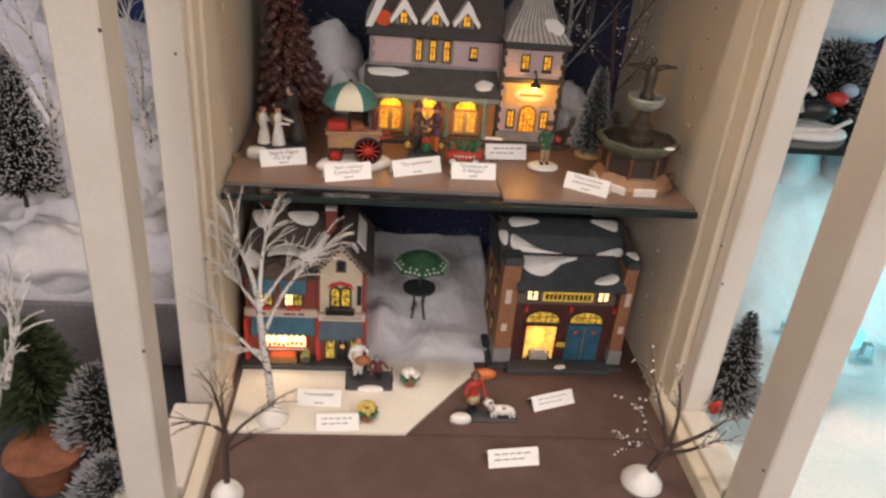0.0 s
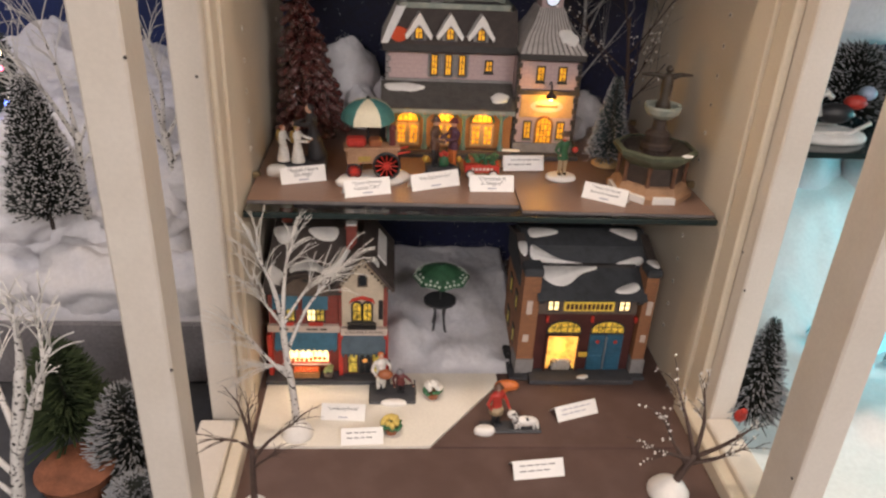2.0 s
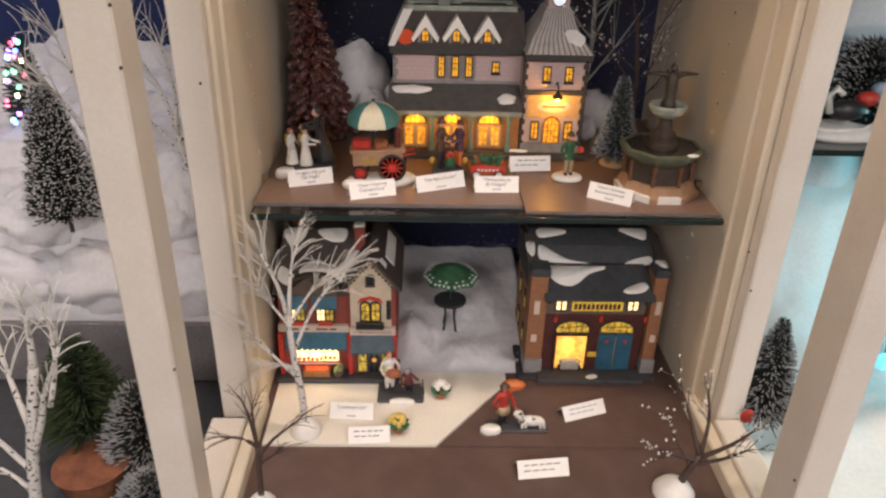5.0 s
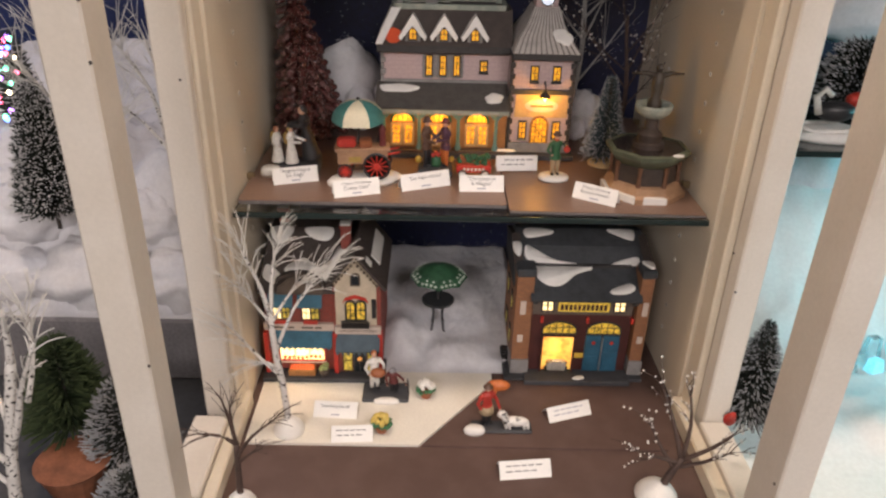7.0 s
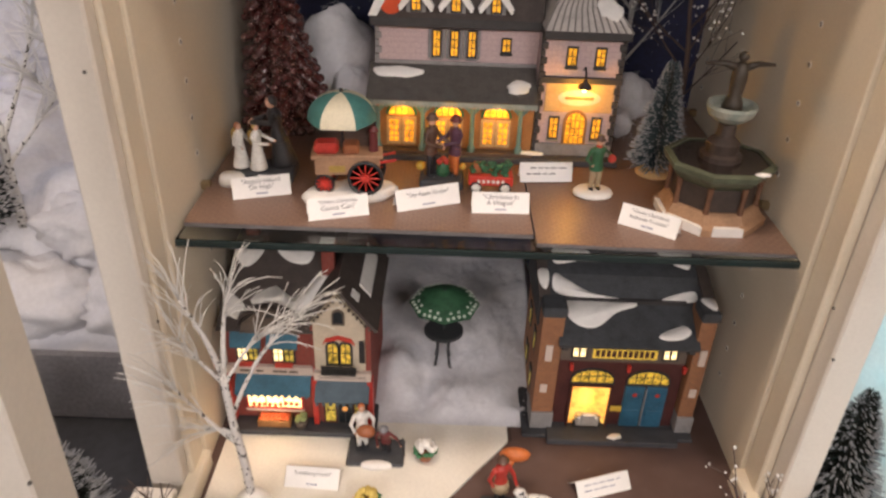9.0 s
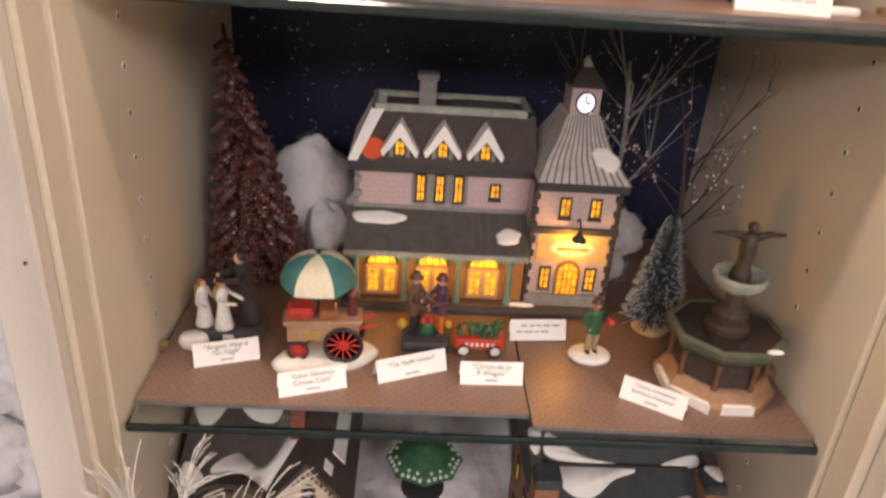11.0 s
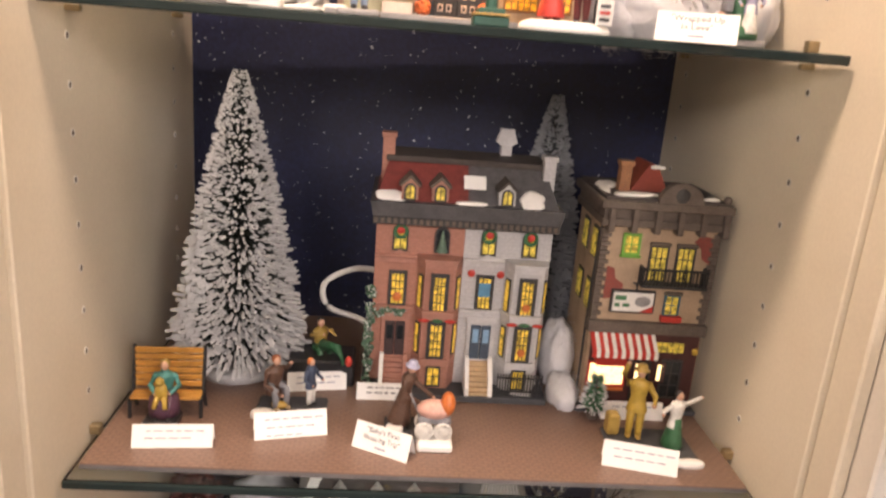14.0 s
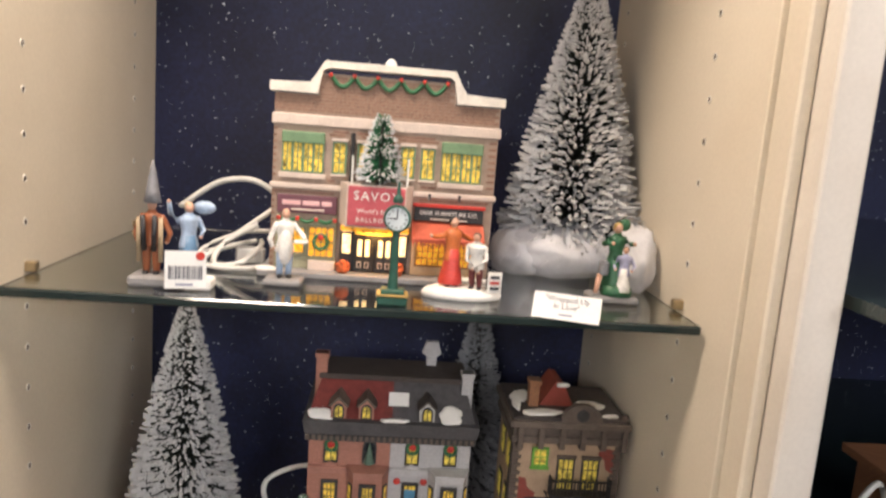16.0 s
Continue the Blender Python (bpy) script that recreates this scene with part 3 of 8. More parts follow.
    for a in ((0.002, 0.166, 1.062, 1.067), (0.002, 0.166, 1.115, 1.120), (0.002, 0.007, 1.062, 1.120), (0.161, 0.166, 1.062, 1.120)):
        edge.box(*a, 1.283, 1.291, 0.001)
    S.add("roof_rim", edge, VERDI, under=roof)
    S.box("roof_vent", GREYROOF, 0.085, 0.150, 1.075, 1.105, 1.284, 1.289, under=roof)
    S.add("snow_edge", S.mb().frustum(-0.0185, -0.009, 1.0245, 1.136, 1.242, 0.0025, 0.0165, 1.0635, 1.119, 1.2872), SNOW, "white modelled snow", roof)
    ch = S.mb().box(0.050, 0.068, 1.085, 1.102, 1.283, 1.312, 0.001).box(0.0475, 0.0705, 1.0825, 1.1045, 1.312, 1.318, 0.001)
    S.add("chimney", ch, STONEGREY)
    for x in (0.033, 0.076, 0.119):
        d = S.mb().prism([(x - 0.0105, 1.246), (x + 0.0105, 1.246), (x + 0.0105, 1.258), (x, 1.271), (x - 0.0105, 1.258)], 1.030, 1.062)
        dm = S.add("dormer", d, STONEGREY)
        rf = S.mb()
        for s in (-1, 1):
            rf.prism([(x, 1.2755), (x, 1.2795), (x + s * 0.0185, 1.2505), (x + s * 0.0150, 1.2490)], 1.0265, 1.064)
        S.add("dormer_roof", rf, SLATE, under=dm)
        sn = S.mb()
        for s in (-1, 1):
            sn.prism([(x, 1.2785), (x, 1.2815), (x + s * 0.0195, 1.2520), (x + s * 0.0165, 1.2510)], 1.0255, 1.052)
            sn.prism([(x, 1.2680), (x, 1.2830), (x + s * 0.0070, 1.2730), (x + s * 0.0185, 1.2495), (x + s * 0.0160, 1.2480)], 1.0242, 1.0268)
        S.add("snow_cap", sn, SNOW, "white modelled snow", dm)
        S.window(x, 1.249, 1.263, 0.0085, 1.0297, DARKTRIM, LITGOLD, 1, 1, arch=True)
    st = S.mb()
    st.tf = st.tf @ pose(0.006, 1.0345, 1.2525, 48, 0, 0)
    st.lathe(0, 0, [(0.0118, -0.0003), (0.0118, 0.0004)], 28)
    S.add("round_sticker", st, STICKER, "round orange-red paper sticker")
    S.snow(0.014, 1.021, 1.1833, 0.029, 0.012, 0.003, 25, 1)
    S.snow(0.148, 1.004, 1.1755, 0.018, 0.011, 0.003, 25, 2)
    S.snow(0.166, 0.991, 1.104, 0.016, 0.004, 0.003, 0, 3)
    # tower
    keep = S.back
    S.back = keep @ Matrix.Translation((0.2145, 0, 0)) @ Matrix.Diagonal((0.90, 1, 1, 1)) @ Matrix.Translation((-0.2145, 0, 0))
    S.box("tower_band", DARKTRIM, 0.166, 0.264, 0.999, 1.006, 1.183, 1.190)
    S.box("tower_cornice", DARKTRIM, 0.164, 0.267, 0.995, 1.112, 1.231, 1.240, b=0.001)
    for x in (0.200, 0.234):
        S.window(x, 1.203, 1.221, 0.0095, 1.0025, DARKTRIM, LITGOLD, 1, 1, sill=DARKTRIM)
    for x in (0.187, 0.240):
        S.window(x, 1.120, 1.143, 0.0095, 1.0025, DARKTRIM, LITGOLD, 1, 2, sill=STONEGREY)
    S.window(0.2135, 1.114, 1.150, 0.023, 1.0020, DOORWOOD, LITGOLD, 3, 3, arch=True, name="door", t=0.0032)
    pl = S.mb()
    pl.tf = pl.tf @ pose(0.2145, 1.0010, 1.167, 90, 0, 0) @ Matrix.Diagonal((1, 0.34, 1, 1))
    pl.lathe(0, 0, [(0.026, -0.0010), (0.026, 0.0012), (0.023, 0.0012), (0.023, 0.0006)], 28)
    S.add("sign_plaque", pl, LIMESTONE)
    bar = S.mb().box(0.197, 0.232, 0.9985, 1.0, 1.1655, 1.1685)
    S.add("plaque_bar", bar, DOORWOOD)
    lm = S.mb()
    lm.smooth = True
    lm.tube([(0.216, 1.002, 1.198), (0.216, 0.994, 1.203), (0.216, 0.987, 1.199), (0.216, 0.985, 1.192)], 0.0012)
    lm.lathe(0.216, 0.985, [(0.0085, 1.1835), (0.0080, 1.186), (0.003, 1.190), (0.0015, 1.194)], 14)
    lampo = S.add("gooseneck_lamp", lm, BLACKPAINT)
    S.add("bulb", S.mb().ball(0.216, 0.985, 1.1825, 0.0032, n=10), lit("glowing_bulb", (1.0, 0.72, 0.15), 22, 0.9), under=lampo)
    prof = [(0.164, 0.267, 0.995, 1.112, 1.240), (0.176, 0.252, 1.018, 1.110, 1.258), (0.191, 0.244, 1.040, 1.108, 1.275), (0.200, 0.239, 1.056, 1.104, 1.291)]
    tr = S.mb()
    for a, b in zip(prof, prof[1:]):
        tr.frustum(*a, *b)
    trf = S.add("tower_roof", tr, LEAD)
    seam = mat("dark_roof_seam", (0.20, 0.18, 0.17), 0.6, 0.1)
    for k in range(13):
        u = k / 12
        S.add("roof_seam", S.mb().tube([(p[0] + (p[1] - p[0]) * u, p[2] - 0.0003, p[4]) for p in prof], 0.0011, 0.0008, 5), seam, under=trf)
    S.snow(0.241, 1.0175, 1.2590, 0.017, 0.017, 0.005, 38, 4)
    S.box("clock_box", MAUVE, 0.203, 0.237, 1.060, 1.098, 1.289, 1.320)
    S.box("clock_cornice", DARKTRIM, 0.200, 0.240, 1.057, 1.101, 1.319, 1.323)
    fc, rim = S.mb(), S.mb()
    for m, pr in ((rim, [(0.0118, -0.001), (0.0118, 0.0022), (0.0100, 0.0022), (0.0100, 0.0)]), (fc, [(0.0101, -0.0005), (0.0101, 0.0012)])):
        m.tf = m.tf @ pose(0.220, 1.0600, 1.304, 90, 0, 0)
        m.lathe(0, 0, pr, 28)
    clock = S.add("clock_rim", rim, DARKTRIM)
    S.add("clock_face", fc, lit("lit_clock_face", (0.80, 0.88, 1.0), 0.75, 0.9), "pale blue-white lit dial", clock)
    hd = S.mb().box(0.2195, 0.2205, 1.0578, 1.0586, 1.304, 1.3120).box(0.2200, 0.2260, 1.0578, 1.0586, 1.3034, 1.3046)
    S.add("clock_pointers", hd, BLACKPAINT, under=clock)
    S.add("tower_cap", S.mb().frustum(0.201, 0.239, 1.058, 1.100, 1.323, 0.2195, 0.2205, 1.0785, 1.0795, 1.346), SLATE)
    S.add("snow_cap", S.mb().frustum(0.208, 0.232, 1.0645, 1.092, 1.328, 0.2192, 0.2208, 1.078, 1.080, 1.3475), SNOW, "white modelled snow")
    S.back = keep


station()


# ---- grocer's shop on the deck ----
def grocer():
    G = House("model_grocery", "red brick and cream grocery model with snowy dark roof", (-0.085, 0.93, ZF + 0.004))
    G.box("base", GREYBASE, -0.172, 0.001, 0.840, 1.005, 0.804, 0.811, b=0.001)
    G.box("wall", REDBRICK, -0.166, -0.069, 0.864, 1.0, 0.811, 0.945)
    G.box("gable_wall", REDBRICK, -0.070, -0.004, 0.858, 1.0, 0.811, 0.955)
    gf = G.mb().prism([(-0.066, 0.893), (-0.010, 0.893), (-0.010, 0.955), (-0.039, 0.994), (-0.066, 0.955)], 0.8555, 0.859)
    G.add("gable_front", gf, CREAMWALL)
    gb = G.mb().prism([(-0.070, 0.954), (-0.004, 0.954), (-0.038, 1.000)], 0.858, 1.0)
    G.add("gable", gb, CREAMWALL)
    for s in (-1, 1):
        r = G.mb().prism([(-0.038, 1.0015), (-0.038, 1.0065), (-0.038 + s * 0.043, 0.953), (-0.038 + s * 0.040, 0.950)], 0.849, 1.0)
        G.add("gable_roof", r, SLATE)
    vb = G.mb()
    vb.smooth = True
    for s in (-1, 1):
        for k in range(9):
            vb.ball(-0.038 + s * 0.0042 * k, 0.8505, 0.9935 - 0.0050 * k, 0.0016 + 0.0005 * (k % 2), n=6)
    G.add("bargeboard", vb, OLDSTONE)
    G.window(-0.038, 0.958, 0.974, 0.010, 0.8553, OLDSTONE, DARKPANE, 0, 0, arch=True, name="niche")
    for x in (-0.0455, -0.0315):
        G.window(x, 0.903, 0.931, 0.0105, 0.8555, DARKTRIM, LITYEL, 1, 1, arch=True, t=0.0026)
    ar = G.mb().prism([(-0.056, 0.930), (-0.052, 0.934), (-0.0385, 0.9375), (-0.025, 0.934), (-0.021, 0.930), (-0.0245, 0.937), (-0.0385, 0.9415), (-0.0525, 0.937)], 0.852, 0.856)
    G.add("arch_hood", ar, REDPAINT)
    bal = G.mb().box(-0.058, -0.020, 0.844, 0.856, 0.894, 0.896).box(-0.058, -0.020, 0.844, 0.8455, 0.904, 0.906)
    bo = G.add("balcony", bal, BLACKPAINT)
    for k in range(13):
        G.box("baluster", BLACKPAINT, -0.0575 + k * 0.0031, -0.0565 + k * 0.0031, 0.8443, 0.8453, 0.895, 0.905, b=0, under=bo)
    G.box("shutter", BLACKPAINT, -0.0165, -0.0105, 0.853, 0.856, 0.905, 0.935)
    for a, b, y in ((-0.168, -0.069, 0.858), (-0.068, -0.004, 0.851)):
        sg = G.box("sign_band", LIMESTONE, a, b, y, y + 0.008, 0.880, 0.891)
        if a < -0.1:
            for k, w in enumerate((0.016, 0.010, 0.020, 0.012)):
                G.box("sign_bar", OLDSTONE, a + 0.016 + k * 0.0185, a + 0.016 + k * 0.0185 + w * 0.8, y - 0.0006, y + 0.0002, 0.8840, 0.8870, under=sg)
        else:
            letters("LUNDBERG FOODS", 0.0058, Matrix.Translation(((a + b) / 2 + 0.085, y - 0.0004 - 0.93, 0.8855 - ZF - 0.004)), DARKTRIM, G.ob, 1.05)
    for x in (-0.142, -0.102):
        G.window(x - 0.006, 0.897, 0.917, 0.010, 0.8635, DARKTRIM, LITWHITE, 1, 1)
        G.window(x + 0.006, 0.897, 0.917, 0.010, 0.8635, DARKTRIM, LITDIM, 1, 1)
        G.add("awning", G.mb().prism([(0.8545, 0.921), (0.864, 0.941), (0.864, 0.937), (0.856, 0.918)], x - 0.017, x + 0.017, "x"), BLUECLOTH)
        G.box("window_box", REDPAINT, x - 0.010, x + 0.010, 0.857, 0.863, 0.891, 0.896)
    tp = G.mb().prism([(-0.146, 0.940), (-0.082, 0.940), (-0.084, 0.953), (-0.098, 0.966), (-0.113, 0.970), (-0.128, 0.966), (-0.143, 0.953)], 0.8555, 0.868)
    ped = G.add("pediment", tp, OLDSTONE)
    arc = [(-0.113 + 0.034 * math.cos(math.pi * (1 - k / 8)), 0.951 + 0.0205 * math.sin(math.pi * (k / 8))) for k in range(9)]
    G.add("pediment_roof", G.mb().prism(arc + [(x * 0.999, z + 0.0045) for x, z in reversed(arc)], 0.8525, 0.862), SLATE, under=ped)
    G.add("garland", G.mb().ball(-0.113, 0.8548, 0.964, 0.006, 0.001, 0.0025, 8), DARKTRIM, under=ped)
    sh = G.mb().prism([(0.846, 0.861), (0.864, 0.880), (0.864, 0.876), (0.848, 0.858)], -0.158, -0.073, "x")
    for k in range(11):
        sh.prism([(-0.158 + k * 0.00773, 0.8605), (-0.1505 + k * 0.00773, 0.8605), (-0.1543 + k * 0.00773, 0.855)], 0.8465, 0.8485)
    G.add("shop_awning", sh, BLUECLOTH)
    sb = G.mb().prism([(0.840, 0.858), (0.858, 0.879), (0.858, 0.875), (0.842, 0.855)], -0.067, -0.006, "x")
    for k in range(8):
        sb.box(-0.066 + k * 0.0076, -0.0625 + k * 0.0076, 0.8405, 0.842, 0.852, 0.857)
    G.add("shop_awning", sb, SLATEBLUE)
    G.window(-0.117, 0.829, 0.855, 0.062, 0.8625, REDPAINT, LITWHITE, 2, 0, sill=LIMESTONE, name="shop_window")
    gd = G.mb()
    gd.smooth = True
    rr = random.Random(4)
    for k in range(9):
        gd.ball(-0.142 + k * 0.0062, 0.8615, 0.832 + rr.uniform(0, 0.003), 0.0028, n=7)
    G.add("produce", gd, ORANGEPAINT)
    cr = G.box("produce_crate", DOORWOOD, -0.136, -0.098, 0.846, 0.862, 0.811, 0.821)
    ap = G.mb()
    ap.smooth = True
    for k in range(16):
        ap.ball(-0.132 + (k % 8) * 0.0043, 0.850 + 0.006 * (k // 8), 0.822, 0.0027, n=7)
    # Light on the apples is put into their colour as faint emission.
    G.add("apples", ap, lit("self_lit_apples", (0.75, 0.12, 0.03), 0.25, 0.7), under=cr)
    bk = G.mb()
    bk.smooth = True
    bk.lathe(-0.086, 0.851, [(0.006, 0.811), (0.008, 0.819), (0.0075, 0.820)], 12)
    tub = G.add("tub", bk, OLDSTONE)
    hh = G.mb()
    hh.smooth = True
    for k in range(9):
        hh.ball(-0.086 + rr.uniform(-0.005, 0.005), 0.851 + rr.uniform(-0.004, 0.004), 0.822 + rr.uniform(0, 0.005), 0.0035, n=7)
    G.add("cabbages", hh, mat("cabbage_green", (0.30, 0.36, 0.14), 0.6, 0.15), under=tub)
    G.window(-0.052, 0.815, 0.848, 0.012, 0.8572, DARKRED, LITDIM, 0, 1, name="shop_window")
    G.window(-0.018, 0.815, 0.848, 0.012, 0.8572, DARKRED, LITDIM, 0, 1, name="shop_window")
    G.window(-0.035, 0.813, 0.848, 0.015, 0.8570, DARKTRIM, DARKPANE, 1, 1, name="door")
    # The wreath's warm glow is put into its material as emission.
    G.add("door_wreath", G.mb().ball(-0.035, 0.8545, 0.836, 0.0035, 0.0015, 0.0035, 8), lit("self_lit_wreath", (0.8, 0.35, 0.08), 0.8, 0.5))
    for x in (-0.1665, -0.0695, -0.0065):
        G.box("pilaster", REDPAINT, x - 0.002, x + 0.004, 0.853, 0.866, 0.811, 0.879)
    G.add("roof", G.mb().frustum(-0.172, -0.066, 0.855, 1.004, 0.942, -0.163, -0.055, 0.935, 0.985, 1.004), SLATE)
    for x, y, zz in ((-0.147, 0.955, 1.022), (-0.055, 0.913, 1.020)):
        c = G.mb().box(x - 0.007, x + 0.007, y - 0.006, y + 0.006, 0.98, zz, 0.0006).box(x - 0.0085, x + 0.0085, y - 0.0075, y + 0.0075, zz - 0.004, zz, 0.0006)
        ch = G.add("chimney", c, REDBRICK)
        G.box("snow_cap", SNOW, x - 0.0075, x + 0.0075, y - 0.0065, y + 0.0065, zz, zz + 0.003, b=0.001, under=ch, label="white modelled snow")
    hill = (0.855, 0.942, 0.935, 1.004)
    G.drift([(-0.163, 0.888), (-0.166, 0.874), (-0.149, 0.8655), (-0.143, 0.876), (-0.152, 0.884)], hill)
    G.drift([(-0.1355, 0.880), (-0.134, 0.887), (-0.114, 0.896), (-0.103, 0.891), (-0.089, 0.885), (-0.0765, 0.893), (-0.064, 0.911), (-0.049, 0.909), (-0.0725, 0.8815), (-0.080, 0.862), (-0.087, 0.866), (-0.092, 0.874), (-0.103, 0.880), (-0.114, 0.882)], hill)
    G.drift([(-0.162, 0.933), (-0.156, 0.918), (-0.147, 0.914), (-0.136, 0.921), (-0.131, 0.934)], hill)
    G.drift([(-0.113, 0.933), (-0.109, 0.925), (-0.095, 0.919), (-0.078, 0.920), (-0.076, 0.934)], hill)
    v = G.mb().prism([(-0.019, 0.982), (-0.0185, 0.9855), (-0.0075, 0.9715), (-0.0065, 0.967)], 0.892, 0.975)
    G.add("snow_patch", v, SNOW, "white modelled snow")
    tg = G.mb()
    tg.tf = tg.tf @ pose(-0.0205, 0.868, 0.9862, 0, 51.2, 0)
    tg.box(-0.006, 0.006, -0.007, 0.007, 0, 0.0006)
    G.add("price_sticker", tg, CARD, "small white paper sticker")


grocer()


# ---- fire station on the deck ----
def firehouse():
    Fh = House("model_firehouse", "brown brick firehouse model with snowy slate roof", (0.285, 0.93, ZF + 0.0035))
    Fh.box("base", GREYBASE, 0.172, 0.372, 0.852, 1.010, 0.8035, 0.8085, b=0.001)
    Fh.box("front_step", GREYBASE, 0.200, 0.352, 0.842, 0.866, 0.8035, 0.8110, b=0.001)
    Fh.box("wall", ORANGEBRICK, 0.184, 0.369, 0.885, 1.005, 0.8085, 0.948)
    Fh.box("front_wall", DARKRED, 0.204, 0.350, 0.874, 0.888, 0.8085, 0.935)
    for x, w in ((0.182, 0.024), (0.353, 0.018)):
        p = Fh.mb().box(x, x + w, 0.866, 0.900, 0.8085, 0.972, 0.0006)
        pr = Fh.add("pier", p, ORANGEBRICK)
        Fh.box("pier_cap", FIRESLATE, x - 0.001, x + w + 0.002, 0.8635, 0.894, 0.968, 0.980, b=0.002, under=pr)
        Fh.box("plaque", LIMESTONE, x + 0.007, x + 0.015, 0.8645, 0.8665, 0.908, 0.930, under=pr)
        Fh.box("plaque", LIMESTONE, x + 0.006, x + 0.014, 0.8645, 0.8665, 0.862, 0.874, under=pr)
        Fh.box("foot", STONEGREY, x - 0.001, x + w + 0.001, 0.863, 0.90, 0.8085, 0.832, under=pr)
    awn = Fh.mb().prism([(0.857, 0.9375), (0.905, 0.9655), (0.905, 0.960), (0.858, 0.9335)], 0.202, 0.356, "x")
    Fh.add("front_roof", awn, FIRESLATE)
    for x in (0.206, 0.346):
        Fh.add("bracket", Fh.mb().prism([(0.858, 0.930), (0.880, 0.945), (0.880, 0.915)], x, x + 0.006, "x"), DARKTRIM)
    Fh.box("parapet", DARKTRIM, 0.207, 0.347, 0.902, 0.910, 0.945, 0.968)
    rp = [(0.905, 0.965), (0.925, 0.987), (0.955, 1.000), (0.985, 0.992), (1.004, 0.970), (1.006, 0.945), (0.905, 0.945)]
    Fh.add("roof", Fh.mb().prism(rp, 0.186, 0.368, "x"), FIRESLATE)
    for x in (0.180, 0.362):
        Fh.add("side_parapet", Fh.mb().prism([(0.89, 0.94), (0.89, 0.974), (0.945, 0.990), (1.006, 0.974), (1.006, 0.94)], x, x + 0.010, "x"), FIRESLATE)
        Fh.add("parapet_coping", Fh.mb().prism([(0.888, 0.974), (0.888, 0.979), (0.945, 0.996), (1.008, 0.979), (1.008, 0.974), (0.945, 0.990)], x - 0.001, x + 0.011, "x"), SLATE)
    band = Fh.box("frieze", OLDSTONE, 0.207, 0.349, 0.8715, 0.876, 0.905, 0.9365)
    for x in (0.2240, 0.2320, 0.3255, 0.3335):
        Fh.window(x, 0.9125, 0.9295, 0.0058, 0.8713, DARKTRIM, LITWHITE, 0, 1)
    sg = Fh.box("sign_board", SIGNYEL, 0.2430, 0.3150, 0.869, 0.8725, 0.9115, 0.9265)
    sb = Fh.mb()
    for k in range(11):
        sb.box(0.2460 + k * 0.0061, 0.2502 + k * 0.0061, 0.8684, 0.8692, 0.9145, 0.9235)
    Fh.add("sign_bars", sb, DARKRED, under=sg)
    for k in range(8):
        Fh.box("dentil", LIMESTONE, 0.244 + k * 0.0100, 0.2490 + k * 0.0100, 0.866, 0.872, 0.9285, 0.9355, b=0.0003, under=band)
    for x in (0.222, 0.287, 0.350):
        Fh.box("red_lantern", REDPAINT, x - 0.002, x + 0.002, 0.869, 0.874, 0.892, 0.901)
    for x in (0.2485, 0.3125):
        Fh.window(x, 0.8735, 0.892, 0.047, 0.8735, DARKTRIM, LITYEL, 4, 1, arch=True, rise=0.014, name="transom")
    room = Fh.mb().box(0.2265, 0.2705, 0.8722, 0.8742, 0.811, 0.869)
    Fh.add("lit_engine_bay", room, LITORANGE, "glowing yellow-orange open bay")
    Fh.add("door_frame", Fh.mb().box(0.2240, 0.2265, 0.869, 0.875, 0.8085, 0.871).box(0.2705, 0.2730, 0.869, 0.875, 0.8085, 0.871).box(0.2240, 0.2730, 0.869, 0.875, 0.869, 0.8715), DARKRED)
    en = Fh.mb().box(0.234, 0.262, 0.862, 0.873, 0.814, 0.829, 0.002).box(0.240, 0.256, 0.8605, 0.864, 0.816, 0.834, 0.002)
    eng = Fh.add("engine_front", en, mat("silver_paint", (0.55, 0.53, 0.50), 0.35, 0.1, metal=0.4))
    for x in (0.2345, 0.2615):
        Fh.add("wheel", Fh.mb().ball(x, 0.866, 0.8165, 0.004, 0.003, 0.0055, 10), BLACKPAINT, under=eng)
        Fh.add("lantern", Fh.mb().ball(x, 0.863, 0.829, 0.0022, n=8), BRASS, under=eng)
    for x0, x1 in ((0.2875, 0.3105), (0.3125, 0.3365)):
        d = Fh.box("bay_door", BLUEDOOR, x0, x1, 0.8705, 0.875, 0.8095, 0.870)
        for z in (0.816, 0.842):
            Fh.box("door_panel", BLUEDOOR, x0 + 0.003, x1 - 0.003, 0.8692, 0.8706, z, z + 0.020, under=d)
    Fh.box("door_bar", mat("steel_bar", (0.5, 0.52, 0.55), 0.35, 0.1, metal=0.7), 0.3106, 0.3124, 0.868, 0.872, 0.812, 0.868)
    for x in (0.299, 0.325):
        Fh.add("red_bow", Fh.mb().ball(x, 0.8685, 0.860, 0.003, 0.0015, 0.003, 8), REDPAINT)
    Fh.box("yellow_notice", YELLOWPAINT, 0.2735, 0.2865, 0.868, 0.870, 0.834, 0.842)
    for z in (0.842, 0.90):
        for y in (0.915, 0.965):
            w = Fh.mb().box(0.1825, 0.1845, y - 0.010, y + 0.010, z - 0.012, z + 0.016)
            f = Fh.add("side_window", w, DARKTRIM)
            Fh.add("pane", Fh.mb().box(0.1818, 0.1827, y - 0.0065, y - 0.001, z - 0.007, z + 0.011), LITDIM, under=f)
    lean = (0.857, 0.9375, 0.905, 0.9655)
    Fh.drift([(0.2125, 0.903), (0.211, 0.890), (0.222, 0.879), (0.238, 0.8755), (0.252, 0.881), (0.268, 0.893), (0.290, 0.900), (0.284, 0.904), (0.245, 0.904)], lean)
